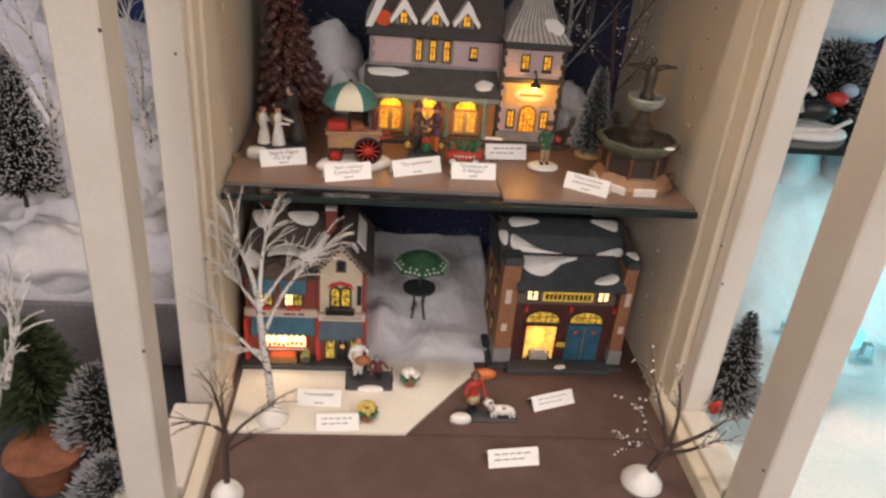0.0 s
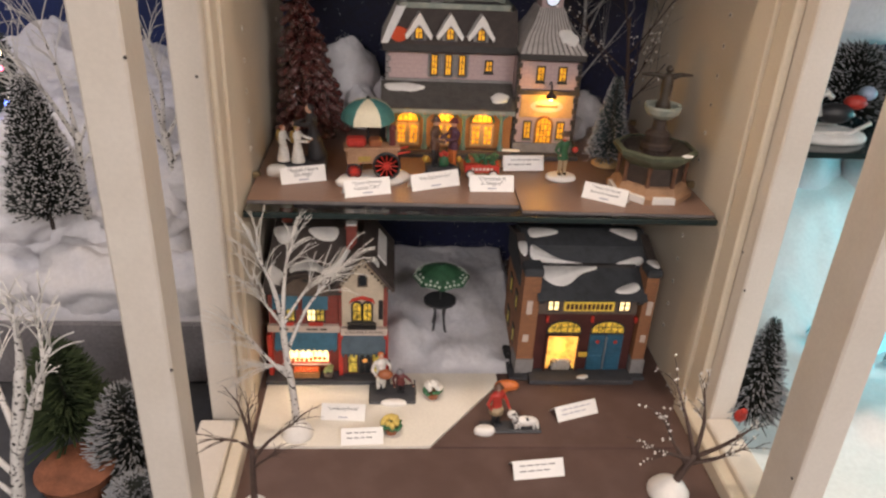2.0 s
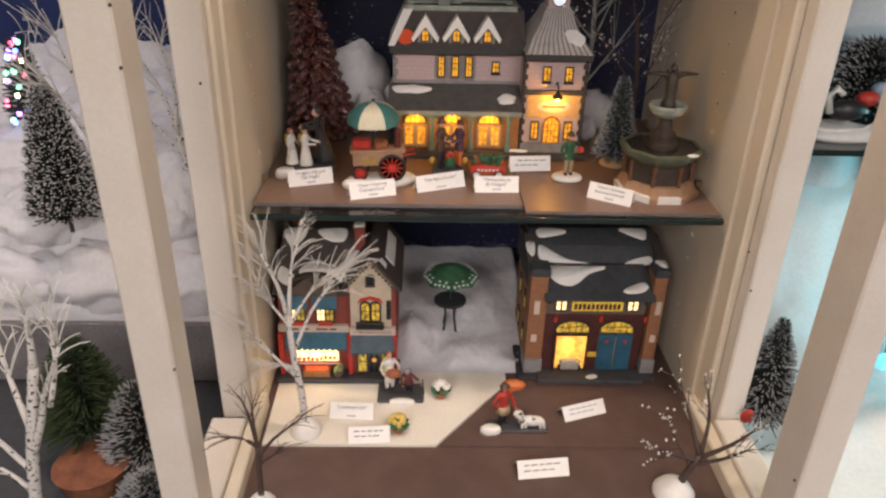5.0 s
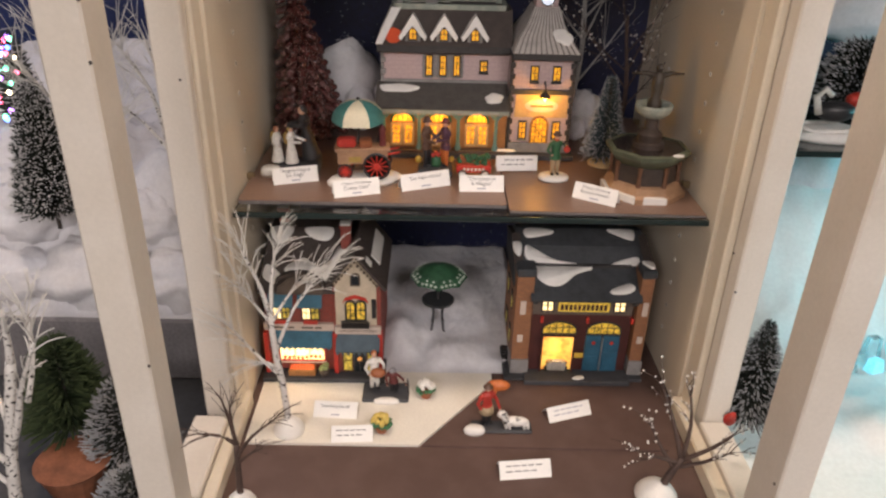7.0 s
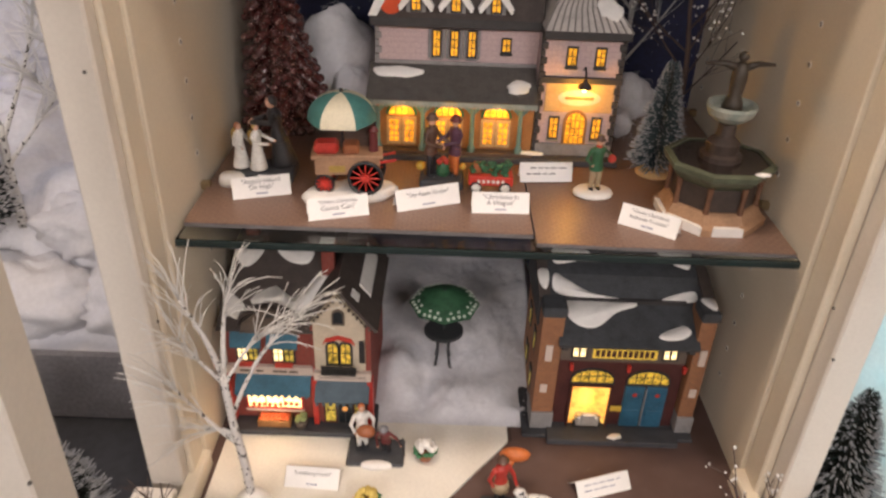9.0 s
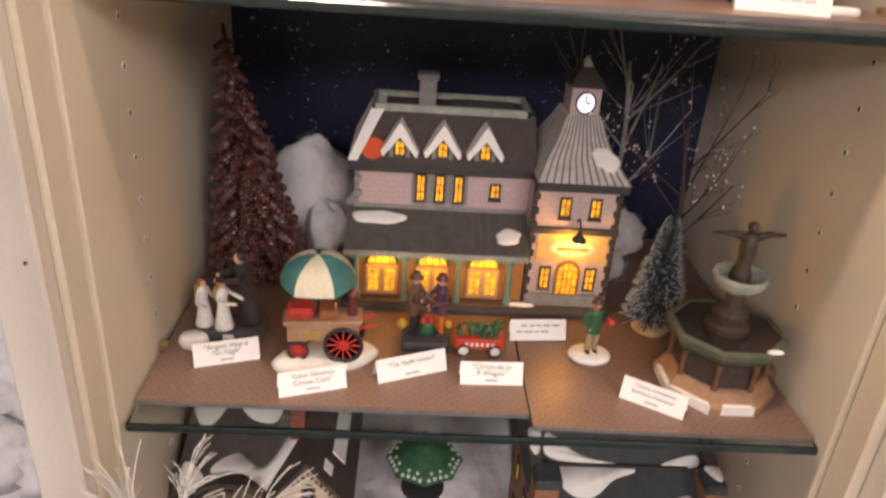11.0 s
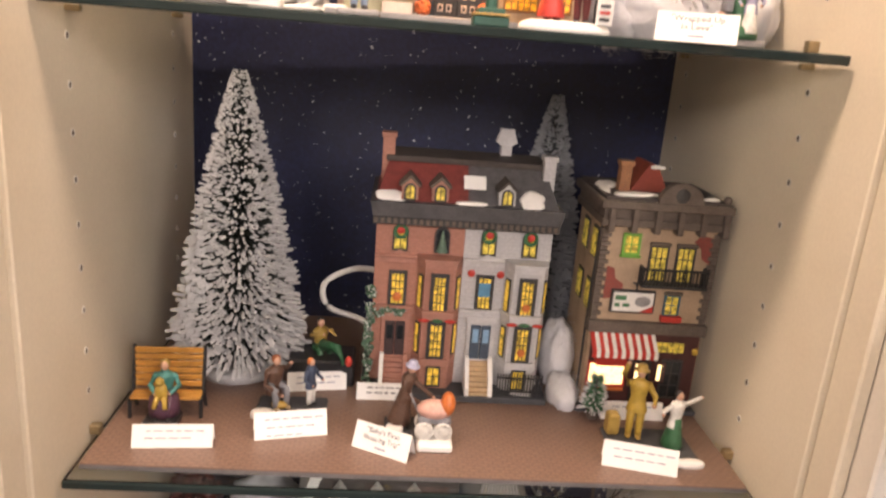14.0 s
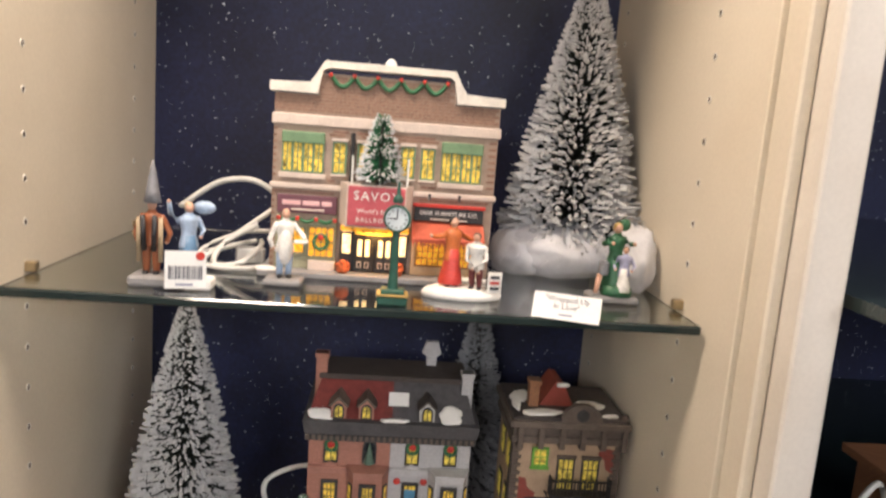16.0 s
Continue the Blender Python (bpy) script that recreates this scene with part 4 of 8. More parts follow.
    Fh.drift([(0.312, 0.869), (0.325, 0.876), (0.342, 0.880), (0.348, 0.8735), (0.337, 0.867), (0.320, 0.8655)], lean)
    rear = (0.905, 0.9655, 0.925, 0.9875)
    Fh.drift([(0.198, 0.924), (0.199, 0.911), (0.230, 0.9065), (0.272, 0.9062), (0.240, 0.910), (0.212, 0.920)], rear, 0.0012)
    Fh.drift([(0.356, 0.914), (0.357, 0.9065), (0.320, 0.9062), (0.334, 0.911)], rear, 0.0012)
    Fh.drift([(0.198, 0.951), (0.222, 0.953), (0.240, 0.947), (0.222, 0.940), (0.200, 0.937)], (0.925, 0.990, 0.955, 1.000))
    Fh.drift([(0.352, 0.953), (0.318, 0.953), (0.328, 0.945), (0.350, 0.934), (0.356, 0.943)], (0.925, 0.990, 0.955, 1.000))
    Fh.drift([(0.357, 0.892), (0.371, 0.892), (0.371, 0.876), (0.366, 0.872), (0.359, 0.882)], (0.862, 0.980, 0.904, 0.9801))
    Fh.drift([(0.1795, 0.925), (0.1905, 0.925), (0.1905, 0.908), (0.186, 0.899), (0.180, 0.908)], (0.888, 0.979, 0.945, 0.996))
    Fh.snow(0.279, 0.850, 0.812, 0.010, 0.005, 0.002, 0, 17)


firehouse()


# ---- twin brownstones on the third shelf ----
def brownstones():
    T = House("model_brownstones", "rose brick and pale grey twin townhouse model", (0.1475, 1.06, ZB), origin=(0.152, 1.06, ZB), wide=0.957)
    T.box("base", GREYBASE, 0.052, 0.252, 0.984, 1.125, 1.426, 1.433, b=0.001)
    for name, m, a, b in (("brick_wall", ROSEBRICK, 0.060, 0.1525, ), ("stone_wall", PALEGREY, 0.1525, 0.245)):
        T.box(name, m, a, b, 1.015, 1.12, 1.433, 1.606)
    for trim, wall, x0 in ((ROSETRIM, ROSEBRICK, 0.0600), (PALETRIM, PALEGREY, 0.1525)):
        a, b = x0, x0 + 0.0925
        c1, c2 = x0 + 0.0255, x0 + 0.0690
        bay = [(c2 - 0.0235, 1.016), (c2 - 0.015, 1.000), (c2 + 0.015, 1.000), (c2 + 0.0232, 1.016)]
        T.add("bay", T.mb().prism(bay, 1.433, 1.566, "z"), wall)
        for z in (1.563, 1.509, 1.459):
            ring = [(c2 - 0.0250, 1.016), (c2 - 0.016, 0.9965), (c2 + 0.016, 0.9965), (c2 + 0.0236, 1.016)]
            T.add("bay_cornice", T.mb().prism(ring, z, z + 0.0075, "z"), trim)
        for z in (1.563, 1.509):
            T.box("string_course", trim, a, c2 - 0.024, 1.0115, 1.016, z, z + 0.006)
            T.box("string_moulding", trim, a, c2 - 0.0245, 1.0085, 1.016, z + 0.006, z + 0.0085, b=0.0008)
            lip = [(c2 - 0.0262, 1.016), (c2 - 0.0172, 0.9935), (c2 + 0.0172, 0.9935), (c2 + 0.0236, 1.016)]
            T.add("bay_moulding", T.mb().prism(lip, z + 0.0075, z + 0.0100, "z"), trim)
        for d in (-1, 1):
            T.add("corner_strip", T.mb().box(c2 + d * 0.0148 - 0.0013, c2 + d * 0.0148 + 0.0013, 0.9982, 1.0015, 1.4665, 1.563), trim)
        ped = T.mb().prism([(c1 - 0.017, 1.568), (c1 + 0.017, 1.568), (c1, 1.577)], 1.0115, 1.016)
        T.add("pediment", ped, trim)
        # top row
        for x in (c1, c2):
            tree = trim is ROSETRIM and x == c2
            T.window(x, 1.577, 1.600, 0.0125, 1.0145, DARKTRIM, DARKPANE if tree else LITDIM, 1, 1, arch=True)
            if tree:
                cone = T.mb()
                cone.smooth = True
                for k in range(7):
                    cone.lathe(x, 1.0115, [(0.0068 - 0.0009 * k, 1.577 + 0.003 * k), (0.004 - 0.0005 * k, 1.5805 + 0.003 * k)], 9)
                T.add("little_tree", cone, mat("frosted_green", (0.14, 0.22, 0.16), 0.7, 0.2, 300))
            else:
                wr = T.mb()
                wr.smooth = True
                for k in range(12):
                    q = 2 * math.pi * k / 12
                    wr.ball(x + 0.0062 * math.cos(q), 1.0115, 1.5955 + 0.0062 * math.sin(q), 0.0022, n=6)
                o = T.add("wreath", wr, GREENPAINT)
                T.add("bow", T.mb().ball(x, 1.0100, 1.597, 0.0042, 0.0016, 0.0038, 8), REDPAINT, under=o)
        # middle row
        T.window(c1, 1.519, 1.551, 0.0125, 1.0145, DARKTRIM, LITYEL, 2, 3, t=0.0034)
        if trim is ROSETRIM:
            T.add("bow", T.mb().ball(c1, 1.0115, 1.527, 0.005, 0.002, 0.005, 8), ORANGEPAINT)
        else:
            T.box("blue_blind", mat("blue_blind", (0.10, 0.28, 0.45), 0.6, 0.1), c1 - 0.0070, c1 + 0.0070, 1.0126, 1.0136, 1.531, 1.546)
            for d in (-1, 1):
                T.add("bow", T.mb().ball(c1 + d * 0.0155, 1.0125, 1.556, 0.0042, 0.002, 0.004, 8), REDPAINT)
        # bays
        for z0, z1 in ((1.518, 1.554), (1.469, 1.503)):
            T.window(c2, z0, z1, 0.0115, 0.9998, DARKTRIM, LITYEL, 2, 3, t=0.0038)
            for d in (-1, 1):
                x = c2 + d * 0.0192
                w = MB()
                w.tf = T.back @ pose(x, 1.0078, 0, 0, 0, d * 62)
                w.box(-0.0042, 0.0042, -0.0012, 0.0012, z0, z1)
                f = T.add("side_window", w, DARKTRIM)
                g = MB()
                g.tf = w.tf
                g.box(-0.0026, 0.0026, -0.0018, -0.0011, z0 + 0.002, z1 - 0.002)
                T.add("pane", g, LITYEL, under=f)
            if trim is PALETRIM:
                T.add("bow", T.mb().ball(c2, 0.9970, z0 + 0.009, 0.0045, 0.002, 0.0045, 8), ORANGEPAINT)
        for d in (-1, 0, 1):
            T.add("swag", T.mb().ball(c2 + d * 0.014, 0.9955, 1.509, 0.006, 0.002, 0.002, 8), REDPAINT if d else GREENPAINT)
        T.window(c2, 1.437, 1.456, 0.012, 0.9998, DARKTRIM, LITYEL, 1, 1)
        # entrance
        T.box("door_surround", trim, c1 - 0.0150, c1 + 0.0150, 1.011, 1.016, 1.456, 1.508)
        T.box("door_surround_head", trim, c1 - 0.0170, c1 + 0.0170, 1.0085, 1.016, 1.504, 1.5105)
        dm = mat("door_grey_blue", (0.06, 0.085, 0.12), 0.5, 0.1) if trim is PALETRIM else mat("door_dark_brown", (0.05, 0.03, 0.03), 0.5, 0.1)
        for d in (-1, 1):
            dd = T.box("door", dm, c1 + d * 0.0056 - 0.0052, c1 + d * 0.0056 + 0.0052, 1.0090, 1.0115, 1.464, 1.501)
            T.box("door_light", mat("door_light_blue", (0.25, 0.42, 0.60), 0.3, 0.1) if trim is PALETRIM else DARKPANE, c1 + d * 0.0056 - 0.0032, c1 + d * 0.0056 + 0.0032, 1.0083, 1.0092, 1.482, 1.497, under=dd)
        for k in range(7):
            T.box("step", SAND if trim is PALETRIM else ROSETRIM, c1 - 0.0105, c1 + 0.0105, 0.986 + k * 0.0035, 1.012, 1.432 + k * 0.0042, 1.4362 + k * 0.0042, b=0.0004)
        for d in (-1, 1):
            T.add("stair_side", T.mb().prism([(0.985, 1.433), (1.012, 1.433), (1.012, 1.466), (1.006, 1.466), (0.985, 1.441)], c1 + d * 0.0125 - 0.0022, c1 + d * 0.0125 + 0.0022, "x"), SNOW if (trim is PALETRIM or d < 0) else trim)
    T.box("cornice", DARKTRIM, 0.056, 0.249, 1.003, 1.125, 1.604, 1.612, b=0.001)
    T.add("cornice_slope", T.mb().frustum(0.056, 0.249, 1.003, 1.125, 1.612, 0.053, 0.252, 1.000, 1.128, 1.627), mat("dark_slate_cornice", (0.085, 0.082, 0.086), 0.65, 0.12))
    for k in range(29):
        T.box("dentil", OLDSTONE, 0.0575 + k * 0.0066, 0.061 + k * 0.0066, 1.001, 1.004, 1.606, 1.611, b=0)
    for x0, x1, X0, X1, m in ((0.058, 0.1525, 0.070, 0.1525, REDROOF), (0.1525, 0.247, 0.1525, 0.235, mat("grey_slate_roof", (0.085, 0.08, 0.085), 0.7, 0.14, 120, 0.4, 600))):
        T.add("mansard_roof", T.mb().frustum(x0, x1, 1.010, 1.122, 1.627, X0, X1, 1.045, 1.10, 1.662), m)
    T.box("roof_deck", SLATE, 0.066, 0.239, 1.041, 1.104, 1.660, 1.666, b=0.001)
    for x, m in ((0.092, ROSETRIM), (0.123, ROSETRIM), (0.1915, PALETRIM)):
        dm = T.add("dormer", T.mb().prism([(x - 0.0085, 1.629), (x + 0.0085, 1.629), (x + 0.0085, 1.643), (x, 1.6505), (x - 0.0085, 1.643)], 1.007, 1.040), m)
        T.window(x, 1.6305, 1.6435, 0.0085, 1.0068, DARKTRIM, LITDIM, 1, 0, arch=True)
        rf = T.mb()
        for s in (-1, 1):
            rf.prism([(x, 1.6505), (x, 1.6535), (x + s * 0.0115, 1.6430), (x + s * 0.0095, 1.6420)], 1.0045, 1.042)
        T.add("dormer_roof", rf, SLATE if m is PALETRIM else OLDSTONE, under=dm)
    for x, y, z1, m in ((0.068, 1.05, 1.688, ROSEBRICK), (0.238, 1.04, 1.676, PALEGREY)):
        T.add("chimney", T.mb().box(x - 0.0065, x + 0.0065, y - 0.006, y + 0.006, 1.635, z1, 0.0006).box(x - 0.008, x + 0.008, y - 0.0075, y + 0.0075, z1 - 0.005, z1, 0.0006), m)
    pts = [(0.0125 * (1 if k % 2 else 0.78) * math.cos(math.pi * k / 5 + math.pi / 10), 0.0125 * (1 if k % 2 else 0.78) * math.sin(math.pi * k / 5 + math.pi / 10)) for k in range(10)]
    T.add("gable_ornament", T.mb().prism([(0.198 + a, 1.684 + b) for a, b in pts], 1.088, 1.096), PALETRIM, "pale star-shaped roof ornament")
    T.box("ornament_foot", PALETRIM, 0.192, 0.204, 1.086, 1.098, 1.664, 1.676)
    tg = T.mb()
    tg.tf = tg.tf @ pose(0.159, 1.0235, 1.6465, 45, 0, 0)
    tg.box(-0.0115, 0.0115, -0.008, 0.008, 0, 0.0006)
    T.add("price_sticker", tg, CARD, "small white paper sticker")
    T.snow(0.074, 1.012, 1.631, 0.018, 0.010, 0.005, 38, 21)
    T.snow(0.155, 1.006, 1.629, 0.022, 0.004, 0.0025, 0, 22)
    T.snow(0.219, 1.014, 1.634, 0.019, 0.012, 0.006, 42, 23)
    T.snow(0.225, 0.994, 1.434, 0.012, 0.006, 0.003, 0, 24)
    fn = T.mb().box(0.197, 0.247, 0.9890, 0.9902, 1.4375, 1.4388).box(0.197, 0.247, 0.9890, 0.9902, 1.4525, 1.4538)
    fo = T.add("railing", fn, BLACKPAINT)
    for k in range(17):
        T.box("picket", BLACKPAINT, 0.1975 + k * 0.0030, 0.1986 + k * 0.0030, 0.9888, 0.9904, 1.433, 1.4575, b=0, under=fo)
    r = random.Random(8)
    vine = T.mb()
    vine.smooth = True
    for k in range(150):
        u = r.random()
        if u < 0.72:
            p = (0.058 + r.uniform(-0.005, 0.004), 1.008 + r.uniform(-0.006, 0.004), 1.434 + r.uniform(0, 0.105))
        else:
            p = (0.060 + r.uniform(0, 0.034), 1.010 + r.uniform(-0.004, 0.002), 1.511 + r.uniform(-0.004, 0.004))
        vine.ball(*p, r.uniform(0.0016, 0.0030), n=6)
    T.add("snowy_vine", vine, mat("snowy_ivy", (0.07, 0.15, 0.09), 0.7, 0.2, 200, 0.3, 500, spots=((0.7, 0.72, 0.7), 420, 0.58)), "green ivy dusted with snow")


brownstones()


# ---- corner bakery on the third shelf ----
def bakery():
    K = House("model_bakery", "tan stucco corner bakery model with striped awning", (0.337, 1.03, ZB), origin=(0.342, 1.03, ZB))
    K.box("base", GREYBASE, 0.276, 0.404, 0.976, 1.085, 1.426, 1.431, b=0.001)
    K.box("wall", STUCCO, 0.284, 0.400, 0.988, 1.080, 1.431, 1.625)
    K.box("shopfront", DARKRED, 0.287, 0.398, 0.985, 0.990, 1.431, 1.512)
    K.box("fascia", OLDSTONE, 0.280, 0.402, 0.981, 0.992, 1.512, 1.524, b=0.001)
    rr = random.Random(12)
    for x in (0.284, 0.400):
        for k in range(22):
            w = 0.0085 if k % 2 else 0.0055
            z = 1.524 + k * 0.0045
            if z > 1.617:
                break
            K.box("quoin", OLDSTONE, x - 0.0015 if x < 0.3 else x - w, x + w if x < 0.3 else x + 0.0015, 0.9862, 0.996, z, z + 0.0041, b=0.0004)
    cor = K.mb().box(0.279, 0.404, 0.979, 1.084, 1.622, 1.630, 0.001).box(0.276, 0.406, 0.975, 1.087, 1.640, 1.648, 0.001).box(0.281, 0.402, 0.982, 1.082, 1.630, 1.640)
    kc = K.add("cornice", cor, OLDSTONE)
    for k in range(6):
        x = 0.285 + k * 0.0225
        K.box("corbel", OLDSTONE, x, x + 0.006, 0.976, 0.988, 1.617, 1.640, under=kc)
    K.box("roof_deck", SLATE, 0.280, 0.402, 0.980, 1.083, 1.647, 1.651)
    arc = [(0.352 + 0.022 * math.cos(math.pi * k / 10), 1.648 + 0.020 * math.sin(math.pi * k / 10)) for k in range(11)]
    K.add("roof_pediment", K.mb().prism(arc, 0.976, 0.984), OLDSTONE)
    K.add("pediment_boss", K.mb().ball(0.352, 0.976, 1.656, 0.007, 0.002, 0.007, 12), DARKTRIM)
    K.add("finial", K.mb().ball(0.399, 0.982, 1.6535, 0.0045, n=8), OLDSTONE)
    K.add("chimney", K.mb().box(0.300, 0.311, 1.01, 1.022, 1.648, 1.680, 0.0006).box(0.2985, 0.3125, 1.0085, 1.0235, 1.676, 1.681, 0.0006), ORANGEBRICK)
    K.add("roof_skylight", K.mb().prism([(0.312, 1.650), (0.352, 1.650), (0.338, 1.677), (0.330, 1.679)], 1.015, 1.060), mat("rust_red_roof", (0.26, 0.05, 0.03), 0.65, 0.12))
    K.snow(0.312, 0.993, 1.6515, 0.026, 0.011, 0.003, 0, 31)
    K.snow(0.296, 1.040, 1.6515, 0.014, 0.022, 0.003, 0, 35)
    K.snow(0.372, 1.020, 1.6515, 0.020, 0.012, 0.003, 0, 36)
    K.snow(0.337, 1.013, 1.676, 0.008, 0.006, 0.003, 0, 32)
    K.snow(0.386, 0.990, 1.651, 0.010, 0.006, 0.003, 0, 33)
    K.snow(0.288, 1.02, 1.651, 0.006, 0.026, 0.003, 0, 34)
    for pts in ([(0.2925, 1.546), (0.2925, 1.580), (0.300, 1.578), (0.302, 1.568), (0.311, 1.562), (0.310, 1.553), (0.300, 1.547)],
                [(0.394, 1.587), (0.394, 1.614), (0.382, 1.616), (0.376, 1.609), (0.384, 1.602), (0.386, 1.592)]):
        K.add("bare_brick", K.mb().prism(pts, 0.9868, 0.9885), REDBRICK, "patch of bare red brick")
    K.window(0.313, 1.595, 1.612, 0.013, 0.9875, LIMEPAINT, LITDIM, 1, 1, sill=LIMEPAINT, t=0.0024)
    for x in (0.342, 0.369):
        K.window(x, 1.568, 1.602, 0.0155, 0.9875, DARKTRIM, LITDIM, 2, 2, lintel=OLDSTONE)
    bal = K.mb().box(0.325, 0.391, 0.974, 0.989, 1.5635, 1.5665).box(0.325, 0.391, 0.974, 0.9755, 1.5815, 1.5835)
    for x in (0.325, 0.3895):
        bal.box(x, x + 0.0015, 0.974, 0.989, 1.5815, 1.5835)
        for k in range(4):
            bal.box(x, x + 0.0012, 0.977 + k * 0.0035, 0.978 + k * 0.0035, 1.566, 1.582)
    ko = K.add("balcony", bal, BLACKPAINT)
    for k in range(19):
        K.box("baluster", BLACKPAINT, 0.3252 + k * 0.00355, 0.3264 + k * 0.00355, 0.9742, 0.9754, 1.566, 1.582, b=0, under=ko)
    sg = K.box("hanging_sign", DARKTRIM, 0.300, 0.345, 0.9840, 0.9882, 1.533, 1.557)
    K.box("sign_face", WHITEGLAZE, 0.302, 0.343, 0.9832, 0.9842, 1.535, 1.555, under=sg)
    K.add("sign_corner", K.mb().prism([(0.330, 1.535), (0.343, 1.535), (0.343, 1.542)], 0.9826, 0.9834), REDPAINT, under=sg)
    K.add("sign_picture", K.mb().ball(0.332, 0.9832, 1.546, 0.008, 0.0006, 0.0055, 10), STONEGREY, under=sg)
    sb = K.mb().box(0.304, 0.315, 0.9826, 0.9834, 1.547, 1.5515).box(0.304, 0.309, 0.9826, 0.9834, 1.540, 1.5435).box(0.312, 0.319, 0.9826, 0.9834, 1.540, 1.5435)
    K.add("sign_bars", sb, GREENPAINT, under=sg)
    K.add("sign_lamp", K.mb().tube([(0.322, 0.988, 1.564), (0.322, 0.978, 1.565), (0.322, 0.976, 1.559)], 0.0012), BLACKPAINT)
    K.window(0.363, 1.533, 1.552, 0.0125, 0.9875, BLUEDOOR, LITDIM, 1, 1, lintel=OLDSTONE)
    K.box("window_box", REDPAINT, 0.353, 0.374, 0.981, 0.988, 1.526, 1.532)
    for k in range(16):
        m = K.mb().prism([(0.966, 1.4985), (0.985, 1.5125), (0.985, 1.510), (0.967, 1.496)], 0.284 + k * 0.00415, 0.284 + (k + 1) * 0.00415, "x")
        m.box(0.284 + k * 0.00415, 0.284 + (k + 1) * 0.00415, 0.9655, 0.967, 1.4915, 1.4985)
        K.add("awning_stripe", m, WHITEGLAZE if k % 2 else REDPAINT)
    K.window(0.306, 1.455, 1.478, 0.036, 0.9842, REDPAINT, LITWHITE, 0, 0, name="shop_window")
    K.box("display_shelf", ORANGEPAINT, 0.288, 0.325, 0.980, 0.985, 1.449, 1.4525)
    K.add("red_canopy", K.mb().prism([(0.975, 1.479), (0.985, 1.489), (0.985, 1.479)], 0.292, 0.324, "x"), REDPAINT)
    K.window(0.342, 1.440, 1.480, 0.015, 0.9842, DARKTRIM, DARKPANE, 0, 1, name="door")
    for x in (0.338, 0.361):
        K.window(x, 1.462, 1.480, 0.0065, 0.9832, DARKRED, LITWHITE, 0, 0)
    K.window(0.373, 1.444, 1.483, 0.018, 0.9842, DARKTRIM, DARKPANE, 1, 2, name="shop_window")
    tr = K.mb()
    for k in range(7):
        tr.box(0.343 + k * 0.0058, 0.3475 + k * 0.0058, 0.9832, 0.985, 1.493, 1.503)
    K.add("transom_lights", tr, LITDIM)
    K.add("wall_lantern", K.mb().ball(0.394, 0.982, 1.4955, 0.0035, n=8), YELLOWPAINT)
    for y in (1.008, 1.045):
        for z in (1.53, 1.585):
            w = K.add("side_window", K.mb().box(0.2825, 0.2845, y - 0.010, y + 0.010, z - 0.002, z + 0.030), DARKTRIM)
            K.add("pane", K.mb().box(0.2817, 0.2827, y - 0.0075, y + 0.0075, z, z + 0.027), LITDIM, under=w)
    K.add("drain_pipe", K.mb().tube([(0.283, 0.992, 1.62), (0.2815, 0.996, 1.55), (0.2815, 0.996, 1.435)], 0.0012), DARKTRIM)


bakery()


# ---- ballroom block on the top shelf ----
MORTAR = mat("pale_mortar", (0.40, 0.30, 0.235), 0.8, 0.08, 120, 0.3, 600)
FACEBRICK = piecemat("brown_face_brick_piece", (0.31, 0.185, 0.13))
TANB2 = mat("brown_face_brick_rest", (0.33, 0.20, 0.14), 0.75, 0.16, 260, 0.35, 700)


